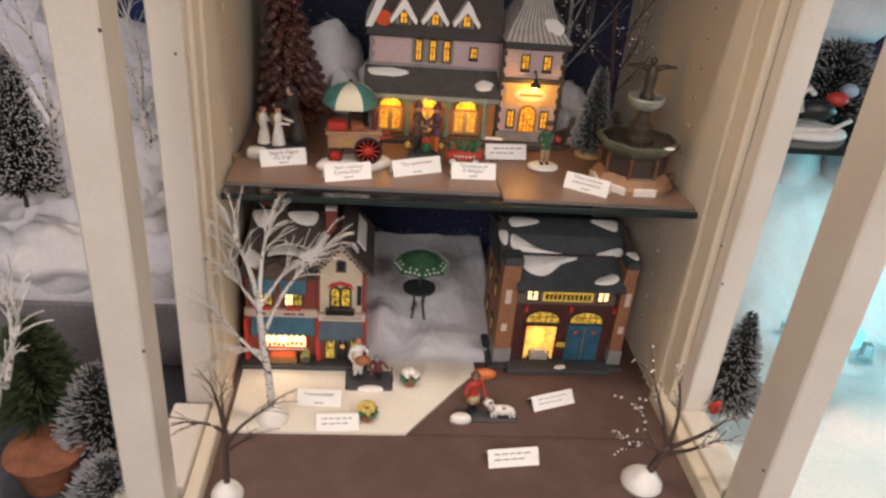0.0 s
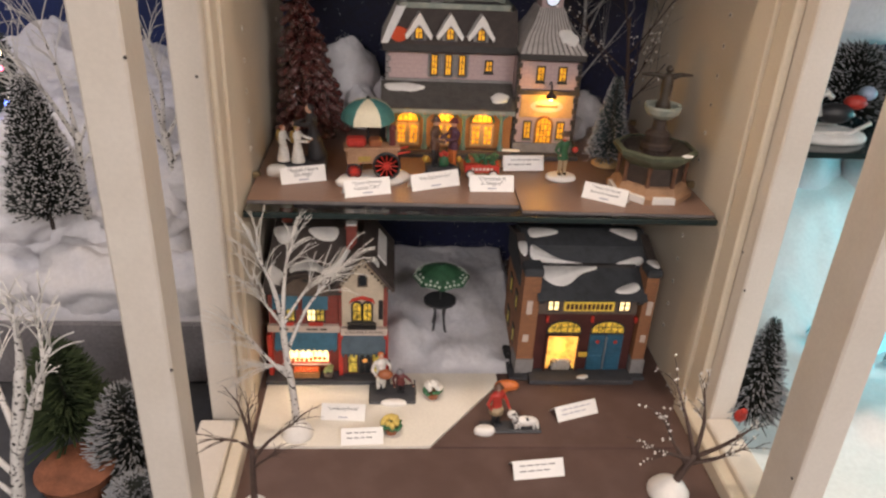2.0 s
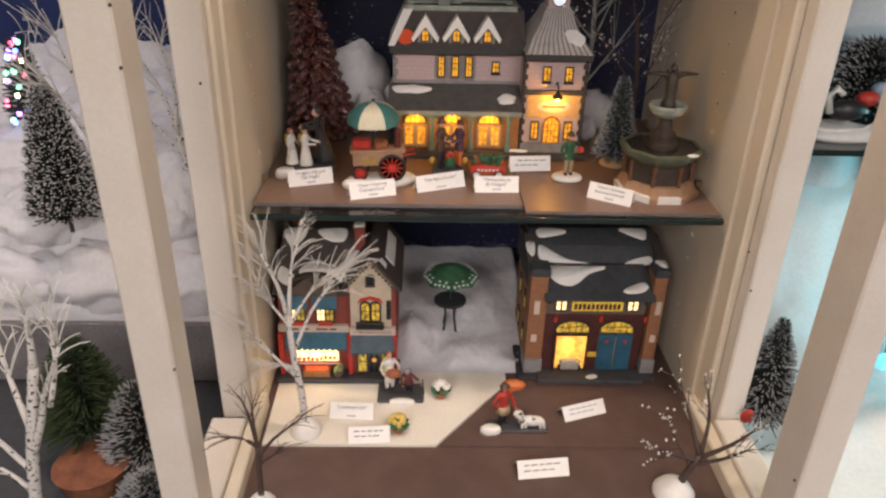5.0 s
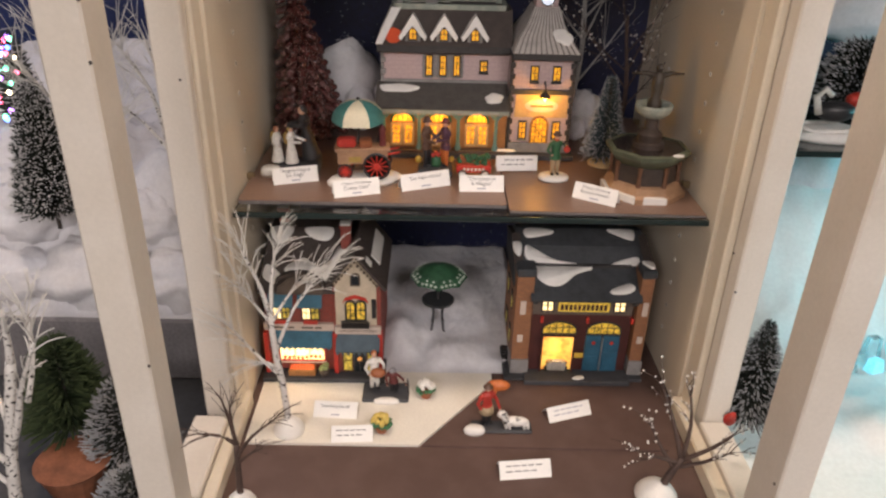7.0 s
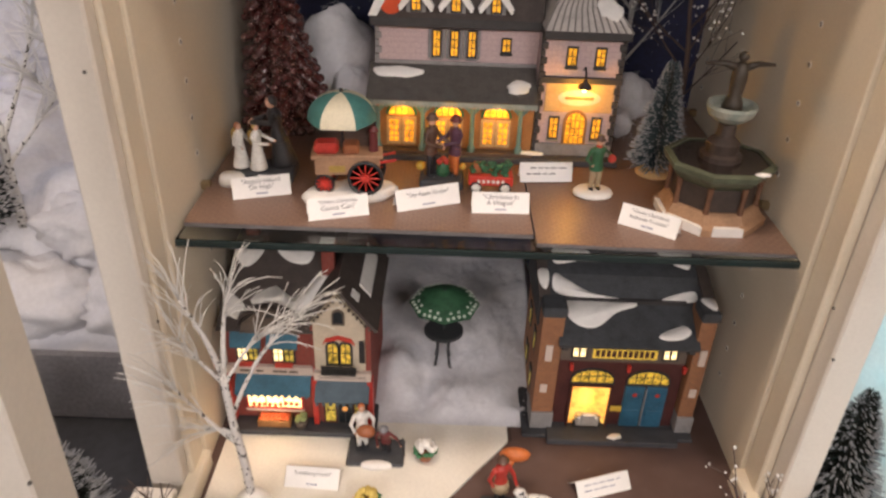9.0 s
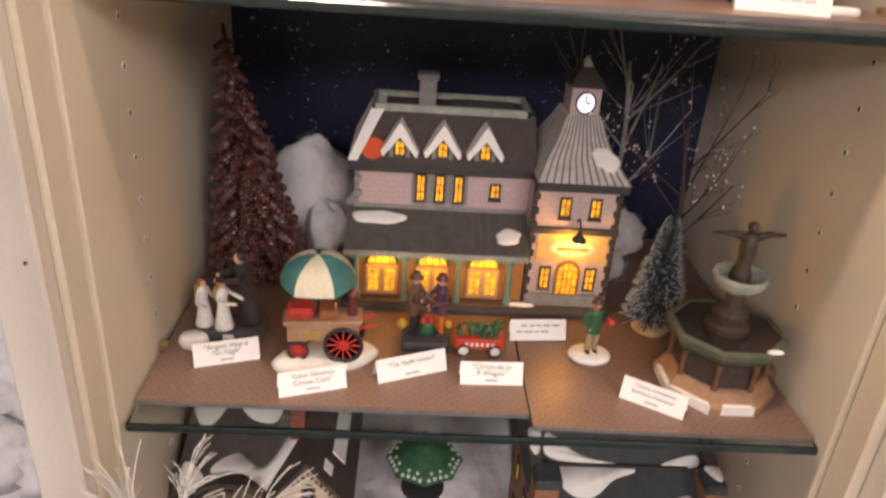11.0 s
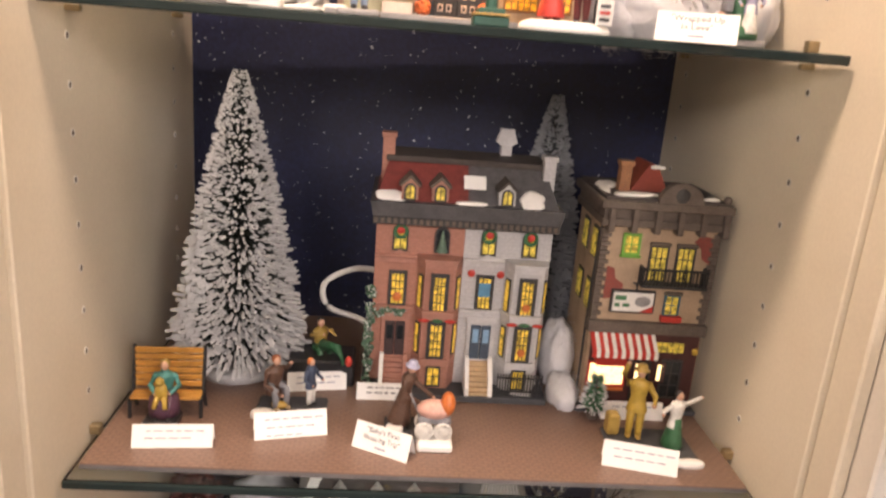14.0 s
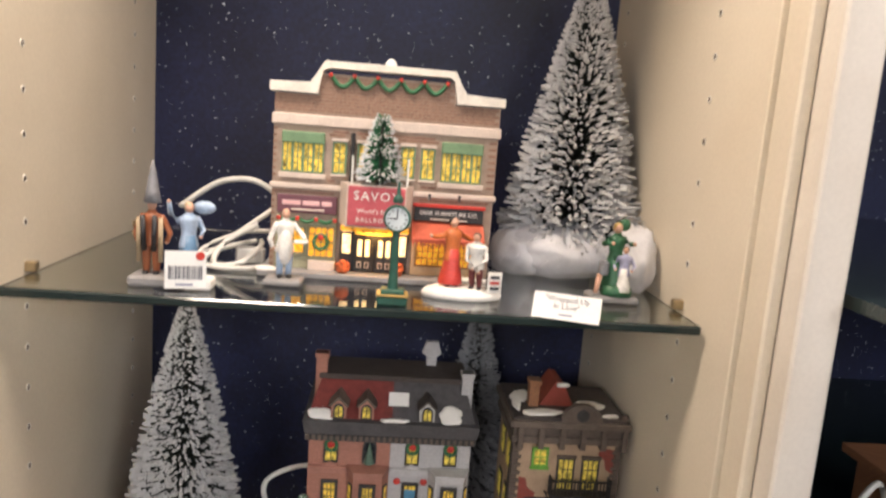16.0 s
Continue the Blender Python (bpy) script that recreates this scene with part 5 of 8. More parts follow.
def ballroom():
    V = House("model_ballroom", "brown brick theatre block model with crimson marquee", (0.1255, 1.0, ZC), origin=(0.126, 1.0, ZC), wide=0.955)
    y = 0.966
    V.box("base", STONEGREY, 0.004, 0.246, 0.943, 1.055, ZC, ZC + 0.006, b=0.001)
    wall = V.box("wall", MORTAR, 0.0125, 0.2355, y + 0.0004, 1.05, ZC + 0.006, 1.965)
    ctr = V.mb().prism([(0.055, 1.962), (0.190, 1.962), (0.190, 1.985), (0.055, 1.985)], y, y + 0.018)
    V.add("raised_parapet", ctr, MORTAR)
    sn = V.mb()
    sn.prism([(0.008, 1.966), (0.054, 1.966), (0.058, 1.987), (0.064, 1.990), (0.182, 1.990), (0.187, 1.987), (0.191, 1.966), (0.239, 1.966), (0.239, 1.974), (0.200, 1.976), (0.194, 1.984), (0.188, 1.996), (0.120, 1.9965), (0.060, 1.9965), (0.052, 1.984), (0.046, 1.976), (0.008, 1.975)], y - 0.006, y + 0.020)
    V.add("snowy_coping", sn, mat("snowy_stone_coping", (0.74, 0.69, 0.62), 0.7, 0.08, 60, 0.3, 400), "cream coping heaped with snow")
    V.add("finial", V.mb().ball(0.1235, y, 1.996, 0.006, 0.006, 0.007, 10), SNOW)
    for z0, z1, o in ((1.936, 1.946, 0.003), (1.876, 1.881, 0.004)):
        V.box("stone_band", LIMESTONE, 0.0105, 0.2375, y - o, y + 0.002, z0, z1, b=0.0008)
    sw = V.mb()
    sw.smooth = True
    for k in range(61):
        u = k / 60
        ph = (u * 5) % 1
        sw.ball(0.066 + 0.114 * u, y - 0.0035, 1.984 - 0.010 * math.sin(math.pi * ph), 0.0024, 0.002, 0.0022, 6)
    g = V.add("garland", sw, GREENPAINT)
    for k in range(6):
        V.add("bow", V.mb().ball(0.066 + 0.0228 * k, y - 0.0055, 1.984, 0.0022, n=6), REDPAINT, under=g)
    for c, n in ((0.042, 4), (0.200, 4)):
        V.box("window_shade", GREENSHADE, c - 0.021, c + 0.021, y - 0.005, y, 1.919, 1.930, b=0.001)
        for k in range(n):
            V.window(c - 0.0153 + k * 0.0102, 1.893, 1.919, 0.0078, y - 0.0005, GREENSHADE, LITYEL, 1, 1, t=0.0012)
        V.box("sill", LIMESTONE, c - 0.023, c + 0.023, y - 0.005, y, 1.886, 1.891)
    for c in (0.078, 0.1025, 0.146, 0.166):
        V.window(c, 1.894, 1.921, 0.0105, y - 0.0005, GREENSHADE, LITYEL, 1, 2, sill=LIMESTONE, lintel=LIMESTONE)
    V.add("stack_pipe", V.mb().tube([(0.0905, y - 0.004, 1.885), (0.0905, y - 0.004, 1.932)], 0.0022, n=8), BLACKPAINT)
    for x in (0.0925, 0.1465):
        V.add("flag_pole", V.mb().tube([(x, 0.945, 1.880), (x, 0.943, 1.912)], 0.0011, n=6), WHITEGLAZE)
    # marquee
    mq = V.mb().prism([(0.080, y), (0.0885, 0.938), (0.1465, 0.938), (0.154, y)], 1.846, 1.886, "z")
    mo = V.add("marquee", mq, LIMESTONE)
    V.box("marquee_front", MARQUEE, 0.0900, 0.1450, 0.9368, 0.9384, 1.8475, 1.8845, under=mo)
    for b, sz, z, sp in (("SAVOY", 0.0120, 1.8755, 1.2), ("World's finest", 0.0062, 1.8615, 1.0), ("BALLROOM", 0.0060, 1.8535, 1.25)):
        letters(b, sz, Matrix.Translation(((0.1175 - 0.126) * V.wide, 0.9365 - 1.0, z - ZC)), WHITEGLAZE, V.ob, sp)
    so = V.mb().box(0.084, 0.151, 0.9415, y, 1.842, 1.846)
    V.add("marquee_soffit", so, LITGOLD, "glowing amber soffit", mo)
    # left shop
    sgn = V.box("shop_sign", PURPLE, 0.019, 0.078, y - 0.005, y, 1.853, 1.870)
    pink = mat("pink_sign_paint", (0.75, 0.45, 0.45), 0.5, 0.05)
    for k, (p, w) in enumerate(((0.024, 0.018), (0.044, 0.017), (0.063, 0.010))):
        V.box("sign_bar", pink, p, p + w, y - 0.0056, y - 0.0048, 1.8606, 1.8650, under=sgn)
    V.box("sign_bar", LIMESTONE, 0.033, 0.066, y - 0.0056, y - 0.0048, 1.8555, 1.8572, under=sgn)
    gl = V.mb()
    gl.smooth = True
    for k in range(40):
        u = k / 39
        gl.ball(0.021 + 0.056 * u, y - 0.006, 1.849 - 0.004 * math.sin(math.pi * ((u * 3) % 1)), 0.0019, n=6)
    go = V.add("garland", gl, GREENPAINT)
    for k in range(4):
        V.box("bow", REDPAINT, 0.0195 + k * 0.0185, 0.0235 + k * 0.0185, y - 0.009, y - 0.006, 1.846, 1.850, under=go)
    V.box("shopfront", mat("sage_shopfront", (0.34, 0.33, 0.22), 0.6, 0.08), 0.018, 0.079, y - 0.003, y, ZC + 0.006, 1.846)
    V.window(0.0365, 1.815, 1.838, 0.020, y - 0.0032, mat("olive_frame", (0.25, 0.24, 0.15), 0.6, 0.1), LITGOLD, 1, 1, name="shop_window")
    V.window(0.0640, 1.812, 1.840, 0.024, y - 0.0032, mat("olive_frame", (0.25, 0.24, 0.15), 0.6, 0.1), LITGOLD, 3, 3, name="shop_window")
    wr = V.mb()
    wr.smooth = True
    for k in range(14):
        a = 2 * math.pi * k / 14
        wr.ball(0.064 + 0.0068 * math.cos(a), y - 0.0075, 1.8265 + 0.0068 * math.sin(a), 0.0022, n=6)
    wo = V.add("wreath", wr, GREENPAINT)
    V.add("bow", V.mb().ball(0.064, y - 0.0095, 1.831, 0.0032, 0.0016, 0.003, 8), REDPAINT, under=wo)
    V.box("sill", LIMESTONE, 0.052, 0.079, y - 0.009, y - 0.003, ZC + 0.006, 1.808, b=0.0006)
    # entrance
    V.box("entrance", BLACKPAINT, 0.083, 0.151, y - 0.004, y, ZC + 0.006, 1.846)
    for x in (0.0895, 0.1455):
        V.box("poster_case", LITWHITE, x - 0.0042, x + 0.0042, y - 0.0052, y - 0.0040, 1.817, 1.836)
        # Entrance light on the pier heads is put in as emission.
        V.box("glow_pier", lit("self_lit_cream_pier", (1.0, 0.72, 0.38), 0.45, 0.8), x - 0.0055, x + 0.0055, y - 0.0062, y - 0.0044, 1.838, 1.848)
    V.box("lit_sign", SIGNYEL, 0.098, 0.137, y - 0.0075, y - 0.004, 1.836, 1.8435)
    V.box("sign_bar", DARKRED, 0.105, 0.130, y - 0.0082, y - 0.0074, 1.8385, 1.8412)
    for x in (0.107, 0.128):
        d = V.box("door", BLACKPAINT, x - 0.0095, x + 0.0095, y - 0.006, y - 0.004, ZC + 0.007, 1.834)
        for q in (-0.0038, 0.0038):
            V.box("door_light", LITWHITE, x + q - 0.0022, x + q + 0.0022, y - 0.0068, y - 0.0058, 1.815, 1.831, under=d)
            V.box("door_panel", LIMESTONE, x + q - 0.0024, x + q + 0.0024, y - 0.0066, y - 0.0058, 1.8035, 1.8095, under=d)
            V.box("door_panel_inset", BLACKPAINT, x + q - 0.0015, x + q + 0.0015, y - 0.0070, y - 0.0060, 1.8045, 1.8085, under=d)
    mums = random.Random(5)
    for x in (0.0875, 0.1415):
        p = V.mb()
        p.smooth = True
        for k in range(26):
            a, e = mums.uniform(0, 6.28), mums.uniform(-1, 1)
            p.ball(x + 0.0055 * math.cos(a) * math.cos(e), 0.951 + 0.005 * math.sin(a) * math.cos(e), ZC + 0.0125 + 0.0055 * math.sin(e), 0.0022, n=6)
        p.ball(x, 0.951, ZC + 0.012, 0.006, n=8)
        V.add("flower_bush", p, mat("orange_blossom", (0.62, 0.13, 0.03), 0.7, 0.25, 300))
    # right shop
    sr = V.box("shop_sign", BLACKPAINT, 0.156, 0.226, y - 0.005, y, 1.853, 1.867)
    letters("DIAK FURNITURE CO.", 0.0058, Matrix.Translation(((0.191 - 0.126) * V.wide, y - 0.0052 - 1.0, 1.8612 - ZC)), WHITEGLAZE, V.ob)
    V.box("sign_bar", LIMESTONE, 0.172, 0.210, y - 0.0056, y - 0.0048, 1.8547, 1.8561, under=sr)
    V.box("sign_rail", REDPAINT, 0.154, 0.228, y - 0.007, y, 1.867, 1.870)
    aw = V.mb()
    for k in range(19):
        x = 0.1545 + k * 0.00386
        aw.prism([(0.944, 1.838), (y, 1.8535), (y, 1.850), (0.946, 1.834)], x, x + 0.0034, "x")
        aw.prism([(x, 1.838), (x + 0.0034, 1.838), (x + 0.0017, 1.829)], 0.944, 0.9455)
    aw.prism([(0.945, 1.837), (y, 1.852), (y, 1.849), (0.947, 1.834)], 0.1545, 0.2275, "x")
    V.add("shop_awning", aw, AWNRED)
    V.box("shopfront", mat("cream_front", (0.62, 0.46, 0.28), 0.6, 0.08), 0.155, 0.228, y - 0.0025, y, ZC + 0.006, 1.838)
    V.window(0.175, 1.810, 1.836, 0.028, y - 0.0030, DOORWOOD, LITGOLD, 4, 3, name="shop_window")
    V.window(0.207, 1.810, 1.836, 0.024, y - 0.0030, DOORWOOD, LITGOLD, 4, 3, name="shop_window")
    for x in (0.170, 0.200):
        V.add("sign_lamp", V.mb().tube([(x, y, 1.878), (x, y - 0.008, 1.879), (x, y - 0.009, 1.874)], 0.0016), BLACKPAINT)
    # brick facing
    one = MB().box(-0.0037, 0.0037, -0.0008, 0.0006, -0.00125, 0.00125).mesh("brick", FACEBRICK)
    half = MB().box(-0.0017, 0.0017, -0.0008, 0.0006, -0.00125, 0.00125).mesh("brick", FACEBRICK)
    rest, made = V.mb(), 0
    gaps = [(0.0185, 0.0655, 1.884, 1.932), (0.1765, 0.2235, 1.884, 1.932), (0.0880, 0.0930, 1.881, 1.933), (0.0790, 0.155, 1.806, 1.8875), (0.018, 0.079, 1.79, 1.871), (0.154, 0.229, 1.79, 1.871)]
    gaps += [(c - 0.0083, c + 0.0083, 1.8875, 1.9275) for c in (0.078, 0.1025, 0.146, 0.166)]
    for row in range(62):
        z = ZC + 0.0085 + row * 0.0031
        if 1.934 < z < 1.948 or 1.8745 < z < 1.8825 or z > 1.984:
            continue
        lo, hi = (0.0125, 0.2355) if z < 1.963 else (0.0555, 0.1895)
        x = lo + (0.0037 if row % 2 else 0.0017)
        first = True
        while x < hi:
            small = first and not row % 2
            w = 0.0017 if small else 0.0037
            if x + w > hi + 0.001:
                break
            if not any(a < x + w and x - w < b and c < z + 0.001 and z - 0.001 < d for a, b, c, d in gaps):
                if 1.882 < z < 1.935 and made < 300:
                    bo = new("brick", half if small else one)
                    bo.parent = wall
                    bo.location = ((x - 0.126) * V.wide, y - 1.0, z - ZC)
                    made += 1
                else:
                    rest.box(x - w, x + w, y - 0.0008, y + 0.0006, z - 0.00125, z + 0.00125)
            x += w + 0.0004 + 0.0037
            first = False
    tagged(V.add("brick_facing", rest, TANB2, "brown brick facing", wall), kind="stuff")
    V.snow(0.012, 0.950, ZC + 0.007, 0.014, 0.006, 0.004, 0, 41)
    V.snow(0.215, 0.950, ZC + 0.007, 0.020, 0.005, 0.003, 0, 42)


ballroom()


# ---- trees ----
FROST = mat("white_flocking", (0.66, 0.66, 0.67), 0.9, 0.06, 90, 0.4, 500)
DARKNEEDLE = mat("dark_needle", (0.026, 0.033, 0.028), 0.8, 0.2)
TEALNEEDLE = mat("dark_teal_needle", (0.035, 0.060, 0.065), 0.8, 0.2)
GREYNEEDLE = mat("grey_needle", (0.10, 0.11, 0.12), 0.8, 0.2)
GREYFROST = mat("grey_flocking", (0.34, 0.35, 0.37), 0.9, 0.1)
TRUNK = mat("dark_twisted_wire", (0.05, 0.04, 0.035), 0.7, 0.15)


def spike(m, p, d, length, r0, r1, split, dark, white):
    """One bristle: a dark stem that ends in a thicker flocked tip."""
    u = d.orthogonal().normalized()
    w = d.cross(u)
    q, e = p + d * length * split, p + d * length
    tri = [(math.cos(a), math.sin(a)) for a in (0, 2.094, 4.189)]
    v = [tuple(p + r0 * (c * u + s * w)) for c, s in tri] + [tuple(q + r1 * (c * u + s * w)) for c, s in tri] + [tuple(e + r1 * 0.75 * (c * u + s * w)) for c, s in tri]
    m.slot = dark
    m.add(v[:6], [(i, (i + 1) % 3, 3 + (i + 1) % 3, 3 + i) for i in range(3)])
    m.slot = white
    m.add(v[3:], [(i, (i + 1) % 3, 3 + (i + 1) % 3, 3 + i) for i in range(3)] + [(3, 4, 5)])


def brush_tree(label, x, y, z0, z1, rad, n, mats, base=None, seed=1, split=0.62, tip=0.0018, droop=-0.1, group="bottle-brush trees", name="frosted_tree", curve=0.85):
    r = random.Random(seed)
    t = empty(name, label, "model tree", group, pose(x, y, z0))
    m = MB()
    for i in range(n):
        u = r.random() ** 1.35
        rr = rad * ((1 - u) ** curve) * r.uniform(0.66, 1.05) + 0.004
        a = r.uniform(0, 2 * math.pi)
        zz = (z1 - z0) * (0.12 + 0.87 * u)
        e = droop + r.uniform(-0.22, 0.30) + 0.5 * u
        d = Vector((math.cos(a) * math.cos(e), math.sin(a) * math.cos(e), math.sin(e)))
        k = 1 - 0.35 * u
        spike(m, Vector((0, 0, zz)) + d * 0.003, d, rr, 0.0007, tip * k * r.uniform(0.7, 1.25), split, 0, 1)
    tagged(part("crown", m, mats, t, "bristles with snow-flocked tips"), kind="stuff")
    part("trunk", MB().tube([(0, 0, 0.0), (0, 0, (z1 - z0) * 0.97)], 0.0032, 0.001), TRUNK, t)
    if base:
        b = MB()
        b.smooth = True
        b.lathe(0, 0, [(base[0], 0), (base[0] * 1.0, base[1] * 0.4), (base[0] * 0.8, base[1] * 0.85), (base[0] * 0.2, base[1])], 28)
        part("base", b, base[2], t)
    return t


PALEBASE = mat("frosted_plastic_base", (0.62, 0.62, 0.64), 0.3, 0.06)
brush_tree("tall bottle-brush fir thickly flocked with white snow", -0.079, 1.040, ZB, 1.738, 0.066, 4700, [DARKNEEDLE, FROST], (0.041, 0.022, PALEBASE), 3, 0.80, 0.0022, -0.15)
brush_tree("tall bottle-brush fir thickly flocked with white snow standing in cotton", 0.336, 1.080, ZC, 2.118, 0.078, 5200, [DARKNEEDLE, FROST], (0.041, 0.022, PALEBASE), 4, 0.79, 0.0022, -0.1)
brush_tree("dark teal bottle-brush fir with light frost", 0.303, 0.976, ZA, 1.216, 0.027, 1500, [TEALNEEDLE, GREYFROST], (0.020, 0.009, TANSTONE), 5, 0.82, 0.0008)
brush_tree("thin grey frosted fir against the navy backdrop", 0.256, 1.160, ZB, 1.728, 0.058, 2800, [GREYNEEDLE, GREYFROST], None, 6, 0.6, 0.0026)
brush_tree("little frosted fir on top of the crimson marquee", 0.119, 0.950, 1.886, 1.949, 0.0185, 700, [GREENPAINT, FROST], None, 7, 0.75, 0.0009)
brush_tree("little frosted fir in a brown pot", 0.2865, 0.964, ZB + 0.008, 1.472, 0.010, 300, [GREENPAINT, FROST], None, 8, 0.7, 0.0008)
thing("plant_pot", MB().lathe(0.2865, 0.964, [(0.005, ZB), (0.007, ZB + 0.009), (0.006, ZB + 0.009)], 14), OLDSTONE, "small brown pot holding a fir beside the bakery", "pot")
brush_tree("dark frosted fir beside the painted sill", 0.487, 0.762, 0.815, 0.968, 0.042, 1500, [DARKNEEDLE, GREYFROST], None, 9, 0.80, 0.0012)
brush_tree("dark fir speckled with snow in the cotton", -0.470, 0.955, 0.985, 1.196, 0.052, 3400, [DARKNEEDLE, FROST], None, 10, 0.92, 0.0013, 0.3, curve=0.55)


def glitter_tree(x, y, z0, z1, rad, lean=0.0):
    t = empty("glitter_tree", "maroon glitter tree with drooping tiers on brown mat", "model tree", "", pose(x, y, z0))
    gm = mat("maroon_glitter", (0.085, 0.020, 0.018), 0.26, 0.3, 120, 0.9, 900, coat=0.6, spots=((0.60, 0.38, 0.33), 520, 0.66))
    r = random.Random(2)
    m = MB()
    m.smooth = True
    tiers = 15
    for k in range(tiers):
        u = k / (tiers - 1)
        rr = rad * (1 - u) ** 0.85 + 0.005
        z = (z1 - z0) * (0.12 + 0.83 * u)
        n = max(4, int(11 * (1 - u) + 4.5))
        for i in range(n):
            a = 2 * math.pi * (i + 0.5 * (k % 2)) / n + r.uniform(-0.2, 0.2)
            m.tf = pose(lean * u, 0, z + r.uniform(-0.003, 0.003), 0, 0, math.degrees(a)) @ pose(rr * 0.62, 0, -0.004, 0, 34 + r.uniform(-12, 12), 0)
            big = (rr * 0.40 + 0.004) * r.uniform(0.85, 1.15)
            m.ball(0, 0, 0, big, 0.0085 * (1.15 - 0.55 * u) * r.uniform(0.8, 1.2), 0.0062 * (1.15 - 0.5 * u), 9)
            m.ball(big * 0.75, 0, 0.001, 0.0058 * (1.1 - 0.5 * u), 0.0062 * (1.1 - 0.5 * u), 0.0055 * (1.1 - 0.5 * u), 8)
    m.tf = Matrix.Identity(4)
    m.tube([(lean * q, 0, (z1 - z0) * (0.10 + 0.90 * q)) for q in (0, 0.33, 0.66, 1)], rad * 0.42, 0.0015, 12)
    part("crown", m, gm, t)
    part("trunk", MB().lathe(0, 0, [(0.012, 0), (0.007, 0.02), (0.006, 0.05)], 12), gm, t)


glitter_tree(-0.115, 1.055, ZA, 1.362, 0.048, -0.026)

BIRCH = mat("birch_bark", (0.72, 0.70, 0.67), 0.7, 0.05, 60, 0.2, 400, spots=((0.05, 0.045, 0.04), 210, 0.60))
TWIGWHITE = mat("white_twig", (0.74, 0.73, 0.70), 0.7, 0.06)
TWIGBROWN = mat("brown_twig", (0.085, 0.055, 0.045), 0.7, 0.15)
TWIGGREY = mat("grey_twig", (0.42, 0.42, 0.42), 0.7, 0.1)


def bare_tree(name, label, x, y, z0, h, lean, seed, bark, twig, spread=0.55, twigs=5, droop=0.6, beads=0, base=None, girth=0.006, limbs=6, limb=0.5, group="bare twig trees"):
    r = random.Random(seed)
    t = empty(name, label, "model tree", group, pose(x, y, z0))
    tr, tw, bd = MB(), MB(), MB()
    tr.smooth = tw.smooth = bd.smooth = True
    trunk = [Vector((lean[0] * u * h + 0.006 * math.sin(5 * u + seed), lean[1] * u * h, u * h * 0.72)) for u in [k / 7 for k in range(8)]]
    tr.tube(trunk, girth, girth * 0.45, 8)
    for i in range(limbs):
        u = 0.34 + 0.62 * i / limbs
        p = trunk[min(6, int(u * 7))]
        a = i * 2.4 + r.uniform(-0.4, 0.4)
        ln = h * spread * r.uniform(0.55, 0.9)
        d = Vector((math.cos(a), math.sin(a) * 0.8, r.uniform(0.7, 1.4))).normalized()
        bough = [p + d * ln * s + Vector((0, 0, 0.05 * h * s * s)) for s in (0, 0.25, 0.5, 0.75, 1)]
        tr.tube(bough, girth * limb, girth * limb * 0.32, 6)
        for j in range(twigs):
            s = r.choice((1, 2, 3, 4))
            q = bough[s]
            e = (d + Vector((r.uniform(-0.8, 0.8), r.uniform(-0.8, 0.8), r.uniform(-0.3, 0.5)))).normalized()
            l2 = ln * r.uniform(0.35, 0.75)
            pts = [q + e * l2 * k - Vector((0, 0, droop * l2 * k * k * 0.6)) for k in (0, 0.33, 0.66, 1)]
            tw.tube(pts, girth * 0.26 * limb, girth * 0.14 * limb, 4)
            for b in range(beads):
                g = pts[r.choice((1, 2, 3))] + Vector([r.uniform(-0.004, 0.004) for _ in range(3)])
                bd.ball(*g, r.uniform(0.0008, 0.0019), n=5)
    part("trunk", tr, bark, t)
    tagged(part("twig_cluster", tw, twig, t), kind="stuff")
    if beads:
        tagged(part("snow_fleck", bd, SNOW, t, "specks of white snow"), kind="stuff")
    if base:
        b = MB()
        b.smooth = True
        b.lathe(0, 0, [(base, 0), (base, 0.004), (base * 0.75, 0.011), (base * 0.15, 0.016)], 24)
        part("base", b, SNOW, t, "round white snow base")
    return t


